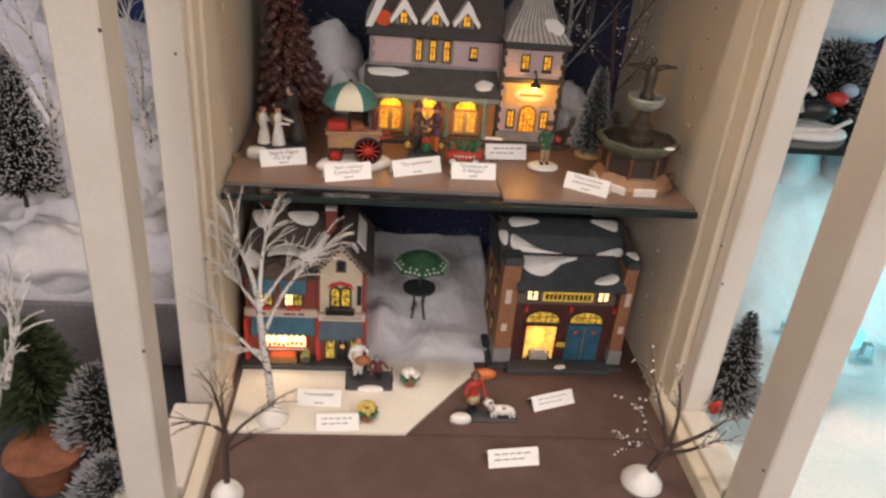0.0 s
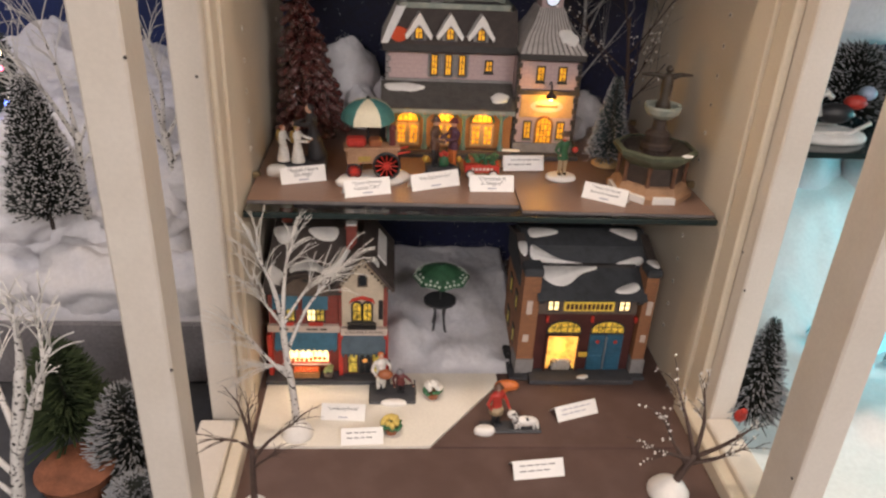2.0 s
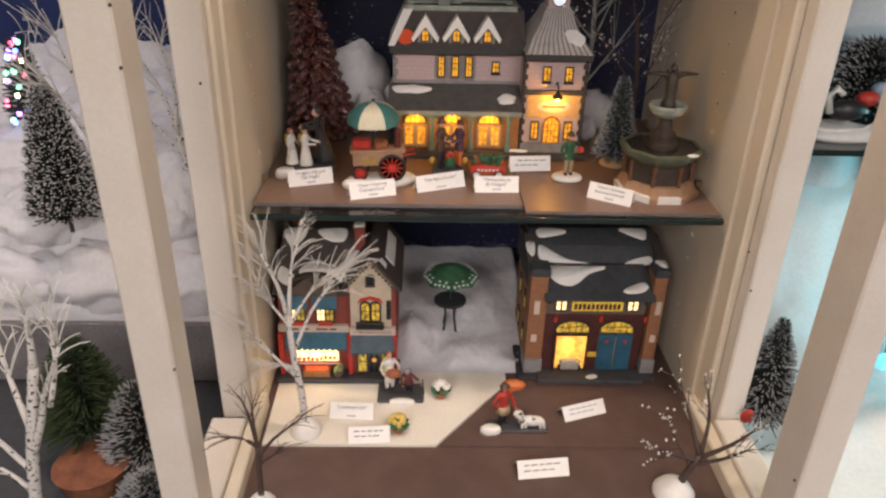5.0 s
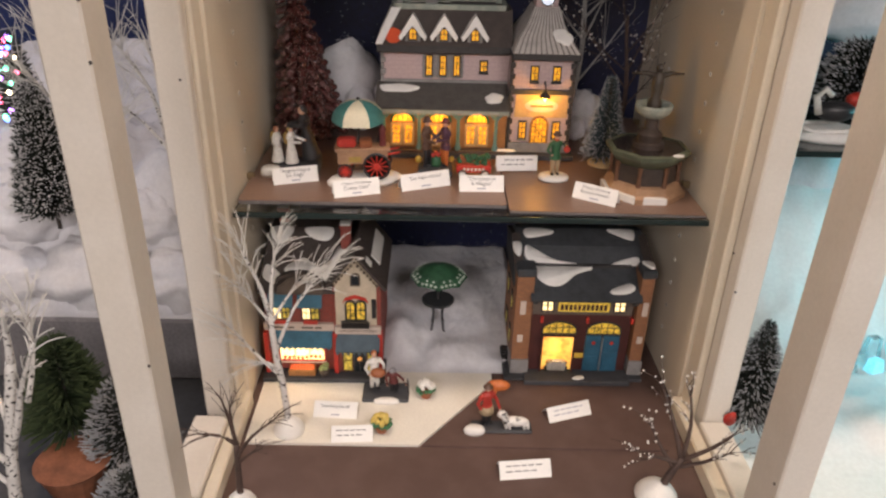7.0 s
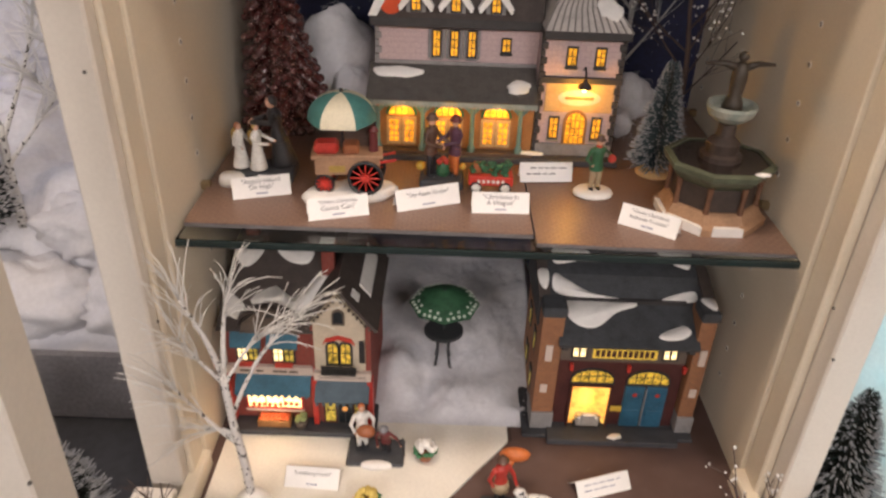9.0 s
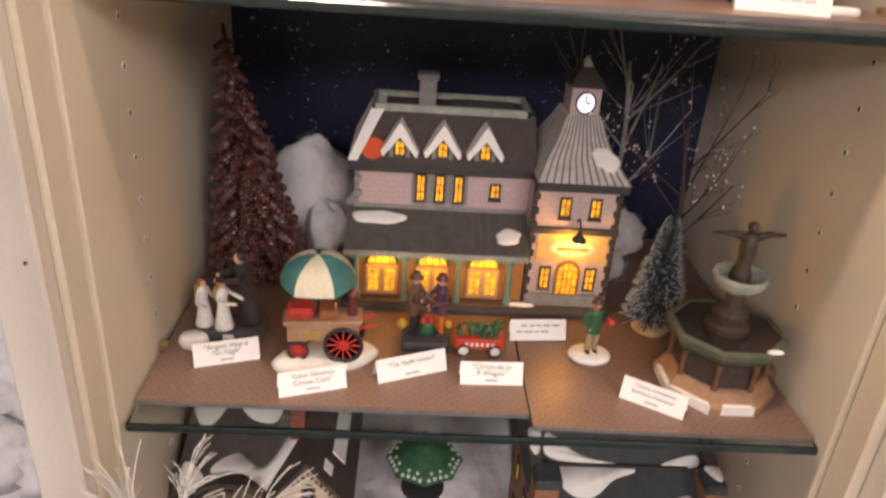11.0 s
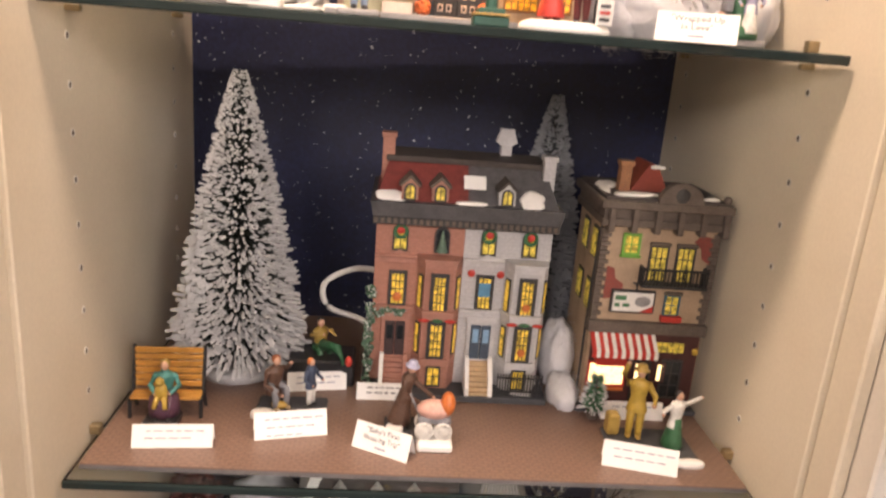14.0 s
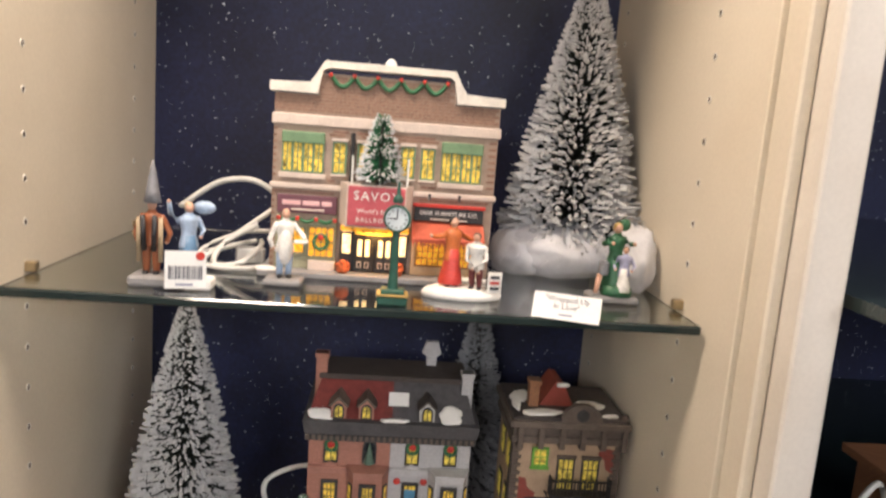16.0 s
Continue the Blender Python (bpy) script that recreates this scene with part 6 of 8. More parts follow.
def limb_tree(name, label, x, y, z0, limbs, bark, twig, girth, base=None, seed=1, twigs=9, reach=0.06, flecks=0, group="bare twig trees"):
    """A leafless tree whose boughs are given as polylines (dx, dz) with a share of the girth; fine twigs arch from their outer halves."""
    r = random.Random(seed)
    t = empty(name, label, "model tree", group, pose(x, y, z0))
    tr = MB()
    tr.smooth = True
    for i, (line, thick) in enumerate(limbs):
        d0 = 0.0 if i == 0 else r.uniform(-0.35, 0.35)
        x0, zz0 = line[0]
        pts = [Vector((px, d0 * math.hypot(px - x0, pz - zz0), pz)) for px, pz in line]
        fine = [pts[0].lerp(pts[0], 0)]
        for j in range(len(pts) - 1):
            p = [pts[max(0, min(len(pts) - 1, j + k))] for k in (-1, 0, 1, 2)]
            for u in (0.34, 0.67, 1.0):
                fine.append(0.5 * (2 * p[1] + (p[2] - p[0]) * u + (2 * p[0] - 5 * p[1] + 4 * p[2] - p[3]) * u * u + (3 * p[1] - p[0] - 3 * p[2] + p[3]) * u ** 3))
        tr.tube(fine, girth * thick, girth * thick * (0.72 if i == 0 else 0.34), 9)
        if i == 0:
            continue
        head = (fine[-1] - fine[-4]).normalized()
        tw, bd = MB(), MB()
        tw.smooth = bd.smooth = True
        for j in range(twigs):
            q = fine[r.randrange(len(fine) // 2, len(fine))] if j else fine[-1]
            e = (head + Vector((r.uniform(-0.55, 0.55), r.uniform(-0.6, 0.6), r.uniform(-0.15, 0.55)))).normalized()
            ln = reach * r.uniform(0.55, 1.2)
            sag = r.uniform(0.0, 0.55)
            arc = [q + e * ln * u - Vector((0, 0, sag * ln * u * u)) + Vector((0.1 * ln * u * u * (1 if e.x > 0 else -1), 0, 0)) for u in (0, 0.25, 0.5, 0.75, 1)]
            tw.tube(arc, girth * 0.125, girth * 0.07, 5)
            if j % 2:
                f = arc[2]
                g = (e + Vector((r.uniform(-0.7, 0.7), r.uniform(-0.5, 0.5), r.uniform(-0.3, 0.4)))).normalized()
                tw.tube([f, f + g * ln * 0.3, f + g * ln * 0.55 - Vector((0, 0, 0.1 * ln))], girth * 0.09, girth * 0.06, 4)
            for _ in range(flecks):
                c = arc[r.randrange(1, 5)]
                bd.ball(c.x + r.uniform(-0.002, 0.002), c.y, c.z + r.uniform(-0.002, 0.002), r.uniform(0.0008, 0.0017), n=5)
        tagged(part("twig_cluster", tw, twig, t), kind="stuff")
        if flecks:
            tagged(part("snow_fleck", bd, SNOW, t, "specks of white snow"), kind="stuff")
    part("trunk", tr, bark, t)
    if base:
        b = MB()
        b.smooth = True
        b.lathe(0, 0, [(base, 0), (base, 0.004), (base * 0.78, 0.012), (base * 0.4, 0.020), (base * 0.12, 0.023)], 24)
        part("base", b, SNOW, t, "round white snow base")
    return t


limb_tree("birch_tree", "white birch model with drooping bare twigs on snow base", -0.117, 0.740, ZF + 0.004,
          [([(0, 0), (-0.002, 0.06), (-0.008, 0.12), (-0.011, 0.18)], 1.0), ([(-0.011, 0.175), (-0.016, 0.215), (-0.023, 0.245), (-0.031, 0.272)], 0.66),
           ([(-0.010, 0.175), (-0.007, 0.215), (-0.003, 0.245), (0.003, 0.265)], 0.6), ([(-0.008, 0.125), (0.014, 0.175), (0.036, 0.205), (0.052, 0.222)], 0.5),
           ([(-0.010, 0.165), (0.008, 0.195), (0.024, 0.214)], 0.45), ([(-0.010, 0.165), (-0.026, 0.198), (-0.038, 0.228)], 0.5),
           ([(-0.005, 0.088), (-0.024, 0.110), (-0.044, 0.138), (-0.056, 0.156)], 0.55), ([(-0.004, 0.098), (-0.020, 0.106), (-0.036, 0.103)], 0.5)],
          BIRCH, TWIGWHITE, 0.0051, 0.020, 3, 17, 0.062)
limb_tree("bare_tree", "bare brown twig tree on a snow base", -0.150, 0.615, ZF,
          [([(0, 0), (0.001, 0.05), (0.003, 0.095)], 1.0), ([(0.003, 0.092), (-0.012, 0.108), (-0.034, 0.114)], 0.62), ([(0.003, 0.093), (-0.003, 0.125), (-0.010, 0.150)], 0.62),
           ([(0.003, 0.090), (0.004, 0.130), (0.006, 0.160)], 0.55), ([(0.002, 0.075), (0.022, 0.108), (0.050, 0.138)], 0.62), ([(0.002, 0.066), (0.020, 0.088), (0.036, 0.104)], 0.5)],
          TWIGBROWN, TWIGBROWN, 0.0042, 0.018, 8, 8, 0.034, 0)
limb_tree("bare_tree", "bare brown twig tree flecked with snow on white base", 0.336, 0.638, ZF,
          [([(0, 0), (0.010, 0.030), (0.022, 0.060)], 1.0), ([(0.020, 0.052), (-0.008, 0.062), (-0.034, 0.072)], 0.5), ([(0.021, 0.058), (0.010, 0.098), (-0.004, 0.136)], 0.58),
           ([(0.022, 0.058), (0.028, 0.100), (0.024, 0.136)], 0.55), ([(0.022, 0.056), (0.046, 0.086), (0.062, 0.118)], 0.6), ([(0.018, 0.046), (0.044, 0.062), (0.066, 0.084)], 0.55), ([(0.016, 0.042), (-0.004, 0.072), (-0.020, 0.104)], 0.5)],
          TWIGBROWN, TWIGBROWN, 0.0056, 0.025, 11, 7, 0.036, 4)
bare_tree("bare_tree", "grey leafless tree behind the station", 0.288, 1.155, ZA, 0.33, (0.0, 0.0), 5, TWIGGREY, TWIGGREY, 0.48, 7, -0.2, 0, None, 0.0045, 7, 0.42)
bare_tree("bare_tree", "brown twig tree with pale flecks behind the fountain", 0.345, 1.08, ZA, 0.26, (0.0, 0.0), 6, TWIGBROWN, TWIGBROWN, 0.6, 9, 0.0, 3, None, 0.0042, 7, 0.3)


# ---- cotton snow ----
def cotton(label, lumps, seed=1, name="cotton_snow", amp=0.16, fibres=160, fill=None, category="cotton snow"):
    m = MB()
    m.smooth = True
    r = random.Random(seed)
    for cx, cy, cz, rx, ry, rz in lumps:
        b = MB()
        b.ball(0, 0, 0, 1, 1, 1, 36)
        off = Vector((r.uniform(0, 50), r.uniform(0, 50), r.uniform(0, 50)))
        vs = []
        for v in b.v:
            p = Vector(v)
            k = 1 + amp * noise.fractal(p * 2.2 + off, 1.0, 2.0, 5) + 0.03 * noise.noise(p * 14 + off)
            vs.append((cx + rx * p.x * k, cy + ry * p.y * k, cz + rz * p.z * k))
        m.add(vs, b.f)
        for _ in range(fibres):
            q = Vector(vs[r.randrange(len(vs))])
            o = (q - Vector((cx, cy, cz))).normalized()
            t = o.cross(Vector((r.uniform(-1, 1), r.uniform(-1, 1), r.uniform(-1, 1)))).normalized()
            ln = r.uniform(0.006, 0.020)
            m.tube([q - o * 0.002, q + (o * 0.25 + t * 0.5) * ln, q + (o * 0.15 + t) * ln], 0.00022, 0.00012, 3)
    return thing(name, m, fill or COTTON, label, category, kind="stuff")


def cotton_sheet(label, x0, x1, y0, y1, height, floor_z, seed=1, amp=0.006, grain=14.0, nx=90, ny=70, fibres=700, hair=0.02, fill=None, name="cotton_snow"):
    """Cotton laid as one soft sheet: its top follows height(x, y), its edges come down to the support."""
    r = random.Random(seed)
    off = Vector((r.uniform(0, 40), r.uniform(0, 40), r.uniform(0, 40)))
    m = MB()
    m.smooth = True
    vs, fs = [], []
    for j in range(ny + 1):
        for i in range(nx + 1):
            u, v = i / nx, j / ny
            x, y = x0 + (x1 - x0) * u, y0 + (y1 - y0) * v
            edge = min(1.0, min(u, 1 - u) * 14, min(v, 1 - v) * 14)
            edge = edge * edge * (3 - 2 * edge)
            p = Vector((x, y, 0.3)) * grain + off
            x += 0.010 * noise.noise(p * 0.6 + off) * edge
            z = height(x, y) + amp * noise.fractal(p, 0.9, 2.0, 5) + 0.35 * amp * abs(noise.noise(p * 2.7))
            vs.append((x, y, floor_z + (max(z, floor_z + 0.0015) - floor_z) * edge))
    w = nx + 1
    fs = [(j * w + i, j * w + i + 1, (j + 1) * w + i + 1, (j + 1) * w + i) for j in range(ny) for i in range(nx)]
    m.add(vs, fs)
    for _ in range(fibres):
        q = Vector(vs[r.randrange(len(vs))])
        t = Vector((r.uniform(-1, 1), r.uniform(-1, 1), r.uniform(0.0, 0.5))).normalized()
        ln = hair * r.uniform(0.4, 1.2)
        m.tube([q - Vector((0, 0, 0.001)), q + t * ln * 0.5 + Vector((0, 0, ln * 0.12)), q + t * ln], 0.00022, 0.00012, 3)
    return thing(name, m, fill or COTTON, label, "cotton snow", kind="stuff")


def ease(v):
    v = max(0.0, min(1.0, v))
    return v * v * (3 - 2 * v)


def bell(dx, dy, sx, sy):
    return math.exp(-(dx / sx) ** 2 - (dy / sy) ** 2)


cotton("loose white cotton heaped round the foot of a fir", [(0.325, 1.06, ZC + 0.026, 0.070, 0.06, 0.034), (0.385, 1.0, ZC + 0.030, 0.022, 0.05, 0.036), (0.275, 1.06, ZC + 0.020, 0.03, 0.05, 0.028)], 1)
cotton_sheet("grey-white cotton drift rising between the two shops", -0.035, 0.212, 0.868, 1.212,
             lambda x, y: 0.806 + 0.042 * ease((y - 0.885) / 0.25) + 0.030 * bell(x - 0.016, y - 0.945, 0.026, 0.040) + 0.010 * bell(x - 0.105, y - 0.915, 0.045, 0.028) - 0.006 * bell(x - 0.058, y - 0.925, 0.012, 0.05),
             ZF + 0.004, 2, 0.0045, 22.0)
cotton("cotton tuft beside the brownstones", [(0.264, 1.05, ZB + 0.030, 0.020, 0.035, 0.040), (0.262, 1.0, ZB + 0.01, 0.016, 0.03, 0.02)], 3)
cotton("grey cotton heap behind the maroon tree", [(-0.072, 1.16, ZA + 0.06, 0.050, 0.04, 0.066), (-0.022, 1.165, ZA + 0.03, 0.032, 0.03, 0.036), (-0.05, 1.12, ZA + 0.03, 0.025, 0.03, 0.035)], 4)
cotton("grey cotton behind the clock tower", [(0.300, 1.165, ZA + 0.02, 0.042, 0.03, 0.034), (0.283, 1.09, ZA + 0.015, 0.016, 0.02, 0.018)], 5)


# ---- tent cards ----
def tent_card(p0, p1, z, lines=(), bars=0, ink=INK, h=0.021, lean=22, sub=True):
    a = math.degrees(math.atan2(p1[1] - p0[1], p1[0] - p0[0]))
    w = math.hypot(p1[0] - p0[0], p1[1] - p0[1])
    c = empty("name_card", "folded white name card standing on the shelf" if z > 1 else "folded white name card lying on the deck", "card", "white name cards", pose((p0[0] + p1[0]) / 2, (p0[1] + p1[1]) / 2, z + 0.0004, 0, 0, a))
    L = radians(lean)
    top, back = (h * math.sin(L), h * math.cos(L)), 2 * h * math.sin(L)
    m = MB().prism([(0, 0), top, (top[0] + 0.0005, top[1]), (0.0006, 0)], -w / 2, w / 2, "x")
    m.prism([(back, 0), (top[0] - 0.0003, top[1]), (top[0] + 0.0003, top[1] + 0.0002), (back + 0.0006, 0)], -w / 2, w / 2, "x")
    part("folded_card", m, CARD, c)
    face = pose(0, 0, 0, -lean, 0, 0)
    n = len(lines) + (1 if sub else 0)
    for i, s in enumerate(lines):
        zz = h * (1 - (i + 0.75) / (n + 0.5))
        letters(s, min(0.0066, 1.75 * (w * 0.88) / max(6, len(s))), face @ Matrix.Translation((0, -0.0003, zz)), ink, c)
    if lines and sub:
        b = MB()
        b.tf = face
        b.box(-w * 0.10, w * 0.10, -0.0004, 0.0002, h * 0.16, h * 0.23)
        part("price_bar", b, PALEINK, c)
    r = random.Random(int(p0[0] * 1e4) + 77)
    for i in range(bars):
        b = MB()
        b.tf = face
        zz, x = h * (0.72 - 0.30 * i), -w * r.uniform(0.30, 0.38)
        while x < w * (0.34 - 0.12 * i):
            q = r.uniform(0.004, 0.009)
            b.box(x, x + q, -0.0004, 0.0002, zz - 0.0006, zz + 0.0006)
            x += q + 0.0022
        part("writing_bars", b, ink, c)


tent_card((-0.140, 0.873), (-0.085, 0.891), ZA, ("\"Angels Heard", "On High\""))
tent_card((-0.058, 0.835), (-0.002, 0.853), ZA, ("\"Classic Christmas", "Cocoa Cart\""))
tent_card((0.025, 0.860), (0.087, 0.885), ZA, ("\"City Apple Vendor\"",))
tent_card((0.098, 0.864), (0.155, 0.866), ZA, ("\"Christmas in", "A Wagon\""))
tent_card((0.151, 0.939), (0.208, 0.944), ZA, (), 2)
tent_card((0.241, 0.856), (0.290, 0.826), ZA - 0.001, ("\"Classic Christmas", "Bethesda Fountain\""))
tent_card((-0.136, 0.875), (-0.069, 0.881), ZB, (), 2, PALEINK, 0.020)
tent_card((-0.036, 0.895), (0.027, 0.910), ZB, (), 3, PALEINK, 0.024)
tent_card((-0.021, 0.990), (0.038, 1.000), ZB, (), 2, PALEINK, 0.019)
tent_card((0.049, 0.980), (0.104, 0.982), ZB, (), 2, INK, 0.017)
tent_card((0.050, 0.893), (0.099, 0.868), ZB, ("\"Baby's First", "Shopping Trip\""), h=0.024)
tent_card((0.274, 0.878), (0.338, 0.862), ZB, (), 2, PALEINK, 0.023)
tent_card((0.295, 0.962), (0.360, 0.963), ZB, (), 1, PALEINK, 0.018)
tent_card((0.254, 0.850), (0.307, 0.831), ZC, ("\"Wrapped Up", "In Love\""), h=0.022)
tent_card((-0.090, 0.766), (-0.032, 0.763), ZF + 0.004, ("\"Lundberg Foods\"",), h=0.022, lean=45)
tent_card((-0.060, 0.717), (-0.007, 0.720), ZF + 0.004, (), 2, INK, 0.021, 45)
tent_card((0.226, 0.760), (0.286, 0.780), ZF + 0.0035, (), 2, PALEINK, 0.020, 40)
tent_card((0.152, 0.659), (0.216, 0.666), ZF, (), 2, INK, 0.022, 40)


# ---- figurines ----
SKIN = mat("painted_skin", (0.58, 0.34, 0.24), 0.5, 0.06)
P = {k: mat("glaze_" + k, c, 0.42, 0.1, 150, 0.15, 500) for k, c in dict(
    black=(0.025, 0.025, 0.028), white=(0.78, 0.76, 0.72), brown=(0.12, 0.065, 0.045), tan=(0.42, 0.32, 0.20), red=(0.52, 0.05, 0.035),
    green=(0.035, 0.13, 0.06), purple=(0.10, 0.045, 0.075), orange=(0.58, 0.16, 0.04), yellow=(0.60, 0.40, 0.06), gold=(0.42, 0.28, 0.07),
    blue=(0.10, 0.20, 0.34), navy=(0.05, 0.07, 0.12), grey=(0.22, 0.22, 0.24), teal=(0.06, 0.24, 0.22), pink=(0.62, 0.36, 0.30), mustard=(0.45, 0.30, 0.05), maroon=(0.14, 0.03, 0.03), sausage=(0.33, 0.11, 0.045), pale=(0.36, 0.46, 0.62), lilac=(0.42, 0.42, 0.58)).items()}


class Fig:
    """A painted figurine: one mesh with its colours in slots."""

    def __init__(self):
        self.m, self.mats = MB(), []

    def use(self, mt):
        if mt not in self.mats:
            self.mats.append(mt)
        self.m.slot = self.mats.index(mt)
        self.m.smooth = True
        return self.m

    def slab(self, mt, x0, x1, y0, y1, z0, z1, b=0.002):
        self.use(mt)
        self.m.smooth = False
        self.m.box(x0, x1, y0, y1, z0, z1, b)

    def mound(self, mt, x, y, z, rx, ry, h):
        self.use(mt)
        k = self.m.tf
        self.m.tf = pose(x, y, z) @ Matrix.Diagonal((rx, ry, h, 1))
        self.m.lathe(0, 0, [(0.97, 0), (1.0, 0.35), (0.93, 0.75), (0.75, 1.0)], 26)
        self.m.tf = k

    def body(self, x, y, z, h, turn, coat, legs, hat=None, skirt=None, arms=((0.16, -0.16, 0.50), (-0.16, -0.16, 0.50)), lean=0, apron=None, hair=None, stoop=1.0, sit=False, scarf=None, shoe=None):
        m = self.m
        k = m.tf
        foot = pose(x, y, z, 0, 0, turn) @ Matrix.Diagonal((h, h, h * stoop, 1))
        m.tf = foot
        shoe = shoe or P["black"]
        if sit:
            for s in (-1, 1):
                self.use(legs).tube([(s * 0.07, 0.02, 0.27), (s * 0.085, -0.12, 0.295), (s * 0.085, -0.23, 0.28), (s * 0.08, -0.25, 0.15), (s * 0.08, -0.24, 0.03)], 0.070, 0.040, 9)
                self.use(shoe).ball(s * 0.08, -0.28, 0.025, 0.042, 0.075, 0.03, 10)
            if skirt:
                self.use(skirt).lathe(0, -0.10, [(0.20, 0.03), (0.205, 0.14), (0.19, 0.27), (0.10, 0.34)], 16)
            m.tf = foot @ pose(0, 0, -0.20) @ pose(0, 0, 0, lean, 0, 0)
        else:
            m.tf = foot @ pose(0, 0, 0, lean, 0, 0)
            if skirt:
                self.use(skirt).lathe(0, 0, [(0.165, 0.035), (0.172, 0.055), (0.150, 0.16), (0.118, 0.33), (0.085, 0.52)], 16)
            else:
                for s in (-1, 1):
                    self.use(legs).tube([(s * 0.062, -0.01, 0.02), (s * 0.060, -0.012, 0.14), (s * 0.060, -0.02, 0.27), (s * 0.050, 0, 0.48)], 0.040, 0.062, 9)
            for s in (-1, 1):
                self.use(shoe).ball(s * 0.065, -0.035, 0.025, 0.040, 0.078, 0.03, 10)
        base = m.tf
        m.tf = base @ Matrix.Diagonal((1, 0.74, 1, 1))
        self.use(coat).lathe(0, 0, [(0.128, 0.36), (0.134, 0.375), (0.118, 0.45), (0.095, 0.545), (0.112, 0.64), (0.128, 0.71), (0.112, 0.765), (0.050, 0.795), (0.036, 0.81)], 16)
        m.tf = base
        if apron:
            self.use(apron).ball(0, -0.070, 0.43, 0.10, 0.052, 0.25, 12)
        self.use(scarf or coat).lathe(0, -0.004, [(0.048, 0.785), (0.056, 0.80), (0.046, 0.818)], 12)
        for s, (ax, ay, az) in zip((1, -1), arms):
            el = (s * 0.165 + ax * 0.25, ay * 0.30 + 0.035, (0.73 + az) / 2 - 0.045)
            self.use(coat).tube([(s * 0.100, 0, 0.745), (s * 0.135, 0.008, 0.70), el, (ax, ay, az)], 0.046, 0.030, 9)
            self.use(SKIN).ball(ax, ay, az, 0.028, 0.034, 0.026, 8)
        self.use(SKIN).tube([(0, 0, 0.79), (0, -0.004, 0.85)], 0.032, 0.030, 8)
        m.ball(0, -0.010, 0.882, 0.056, 0.063, 0.070, 14)
        if hair:
            self.use(hair).ball(0, 0.016, 0.902, 0.066, 0.064, 0.064, 14)
            m.ball(0, 0.042, 0.868, 0.050, 0.032, 0.050, 10)
        if hat:
            self.use(hat).lathe(0, -0.006, [(0.100, 0.912), (0.102, 0.918), (0.068, 0.926), (0.066, 0.972), (0.052, 0.994), (0.02, 1.0)], 16)
            self.use(P["brown"]).ball(0, 0.030, 0.885, 0.052, 0.042, 0.045, 10)
        m.tf = k

    def done(self, label, name="figurine"):
        return thing(name, self.m, self.mats, label, "figurine", "painted porcelain figurines")


f = Fig()
f.slab(GREYBASE, -0.150, -0.088, 0.914, 0.952, ZA, ZA + 0.012)
f.mound(SNOW, -0.150, 0.910, ZA, 0.014, 0.010, 0.012)
f.body(-0.143, 0.926, ZA + 0.012, 0.052, 70, P["white"], P["white"], skirt=P["white"], hair=P["sausage"])
f.body(-0.124, 0.922, ZA + 0.012, 0.054, 70, P["white"], P["white"], skirt=P["white"], hair=P["gold"], arms=((0.1, -0.34, 0.62), (-0.1, -0.34, 0.62)))
f.use(P["gold"]).ball(-0.149, 0.932, ZA + 0.045, 0.004, 0.003, 0.009, 8)
f.use(P["gold"]).ball(-0.131, 0.929, ZA + 0.045, 0.004, 0.003, 0.009, 8)
f.body(-0.099, 0.936, ZA + 0.012, 0.080, -75, P["black"], P["black"], skirt=P["black"], hair=P["black"], arms=((0.12, -0.3, 0.72), (-0.12, -0.28, 0.66)), lean=8)
f.slab(CARD, -0.124, -0.114, 0.9135, 0.9145, ZA + 0.001, ZA + 0.010, 0.0001)
f.done("white-robed and black-coated painted figurines on a grey base")

f = Fig()
f.slab(GREYBASE, 0.044, 0.090, 0.912, 0.945, ZA, ZA + 0.010)
f.body(0.055, 0.930, ZA + 0.010, 0.068, 60, P["brown"], P["black"], hat=P["brown"], arms=((0.14, -0.26, 0.52), (-0.12, -0.28, 0.55)), apron=None)
f.body(0.080, 0.932, ZA + 0.010, 0.066, -60, P["purple"], P["orange"], hat=P["maroon"], arms=((0.12, -0.28, 0.60), (-0.12, -0.26, 0.56)))
f.mound(P["green"], 0.068, 0.932, ZA + 0.010, 0.007, 0.007, 0.014)
for q in ((0.064, 0.928), (0.071, 0.929), (0.068, 0.935)):
    f.use(P["red"]).ball(*q, ZA + 0.026, 0.0035, n=8)
f.use(P["yellow"]).ball(0.044, 0.936, ZA + 0.017, 0.005, n=8)
f.use(P["yellow"]).ball(0.089, 0.938, ZA + 0.017, 0.004, n=8)
f.done("brown-coated and purple-coated apple selling figurines on grey base")

f = Fig()
f.mound(SNOW, 0.226, 0.918, ZA, 0.021, 0.017, 0.006)
f.body(0.226, 0.918, ZA + 0.006, 0.060, 15, P["green"], P["tan"], hat=P["brown"], scarf=P["red"], arms=((0.2, -0.14, 0.66), (-0.14, -0.12, 0.5)))
f.use(P["red"]).ball(0.239, 0.910, ZA + 0.044, 0.0045, n=8)
f.done("green-jacketed figurine in tan trousers on round snow base")

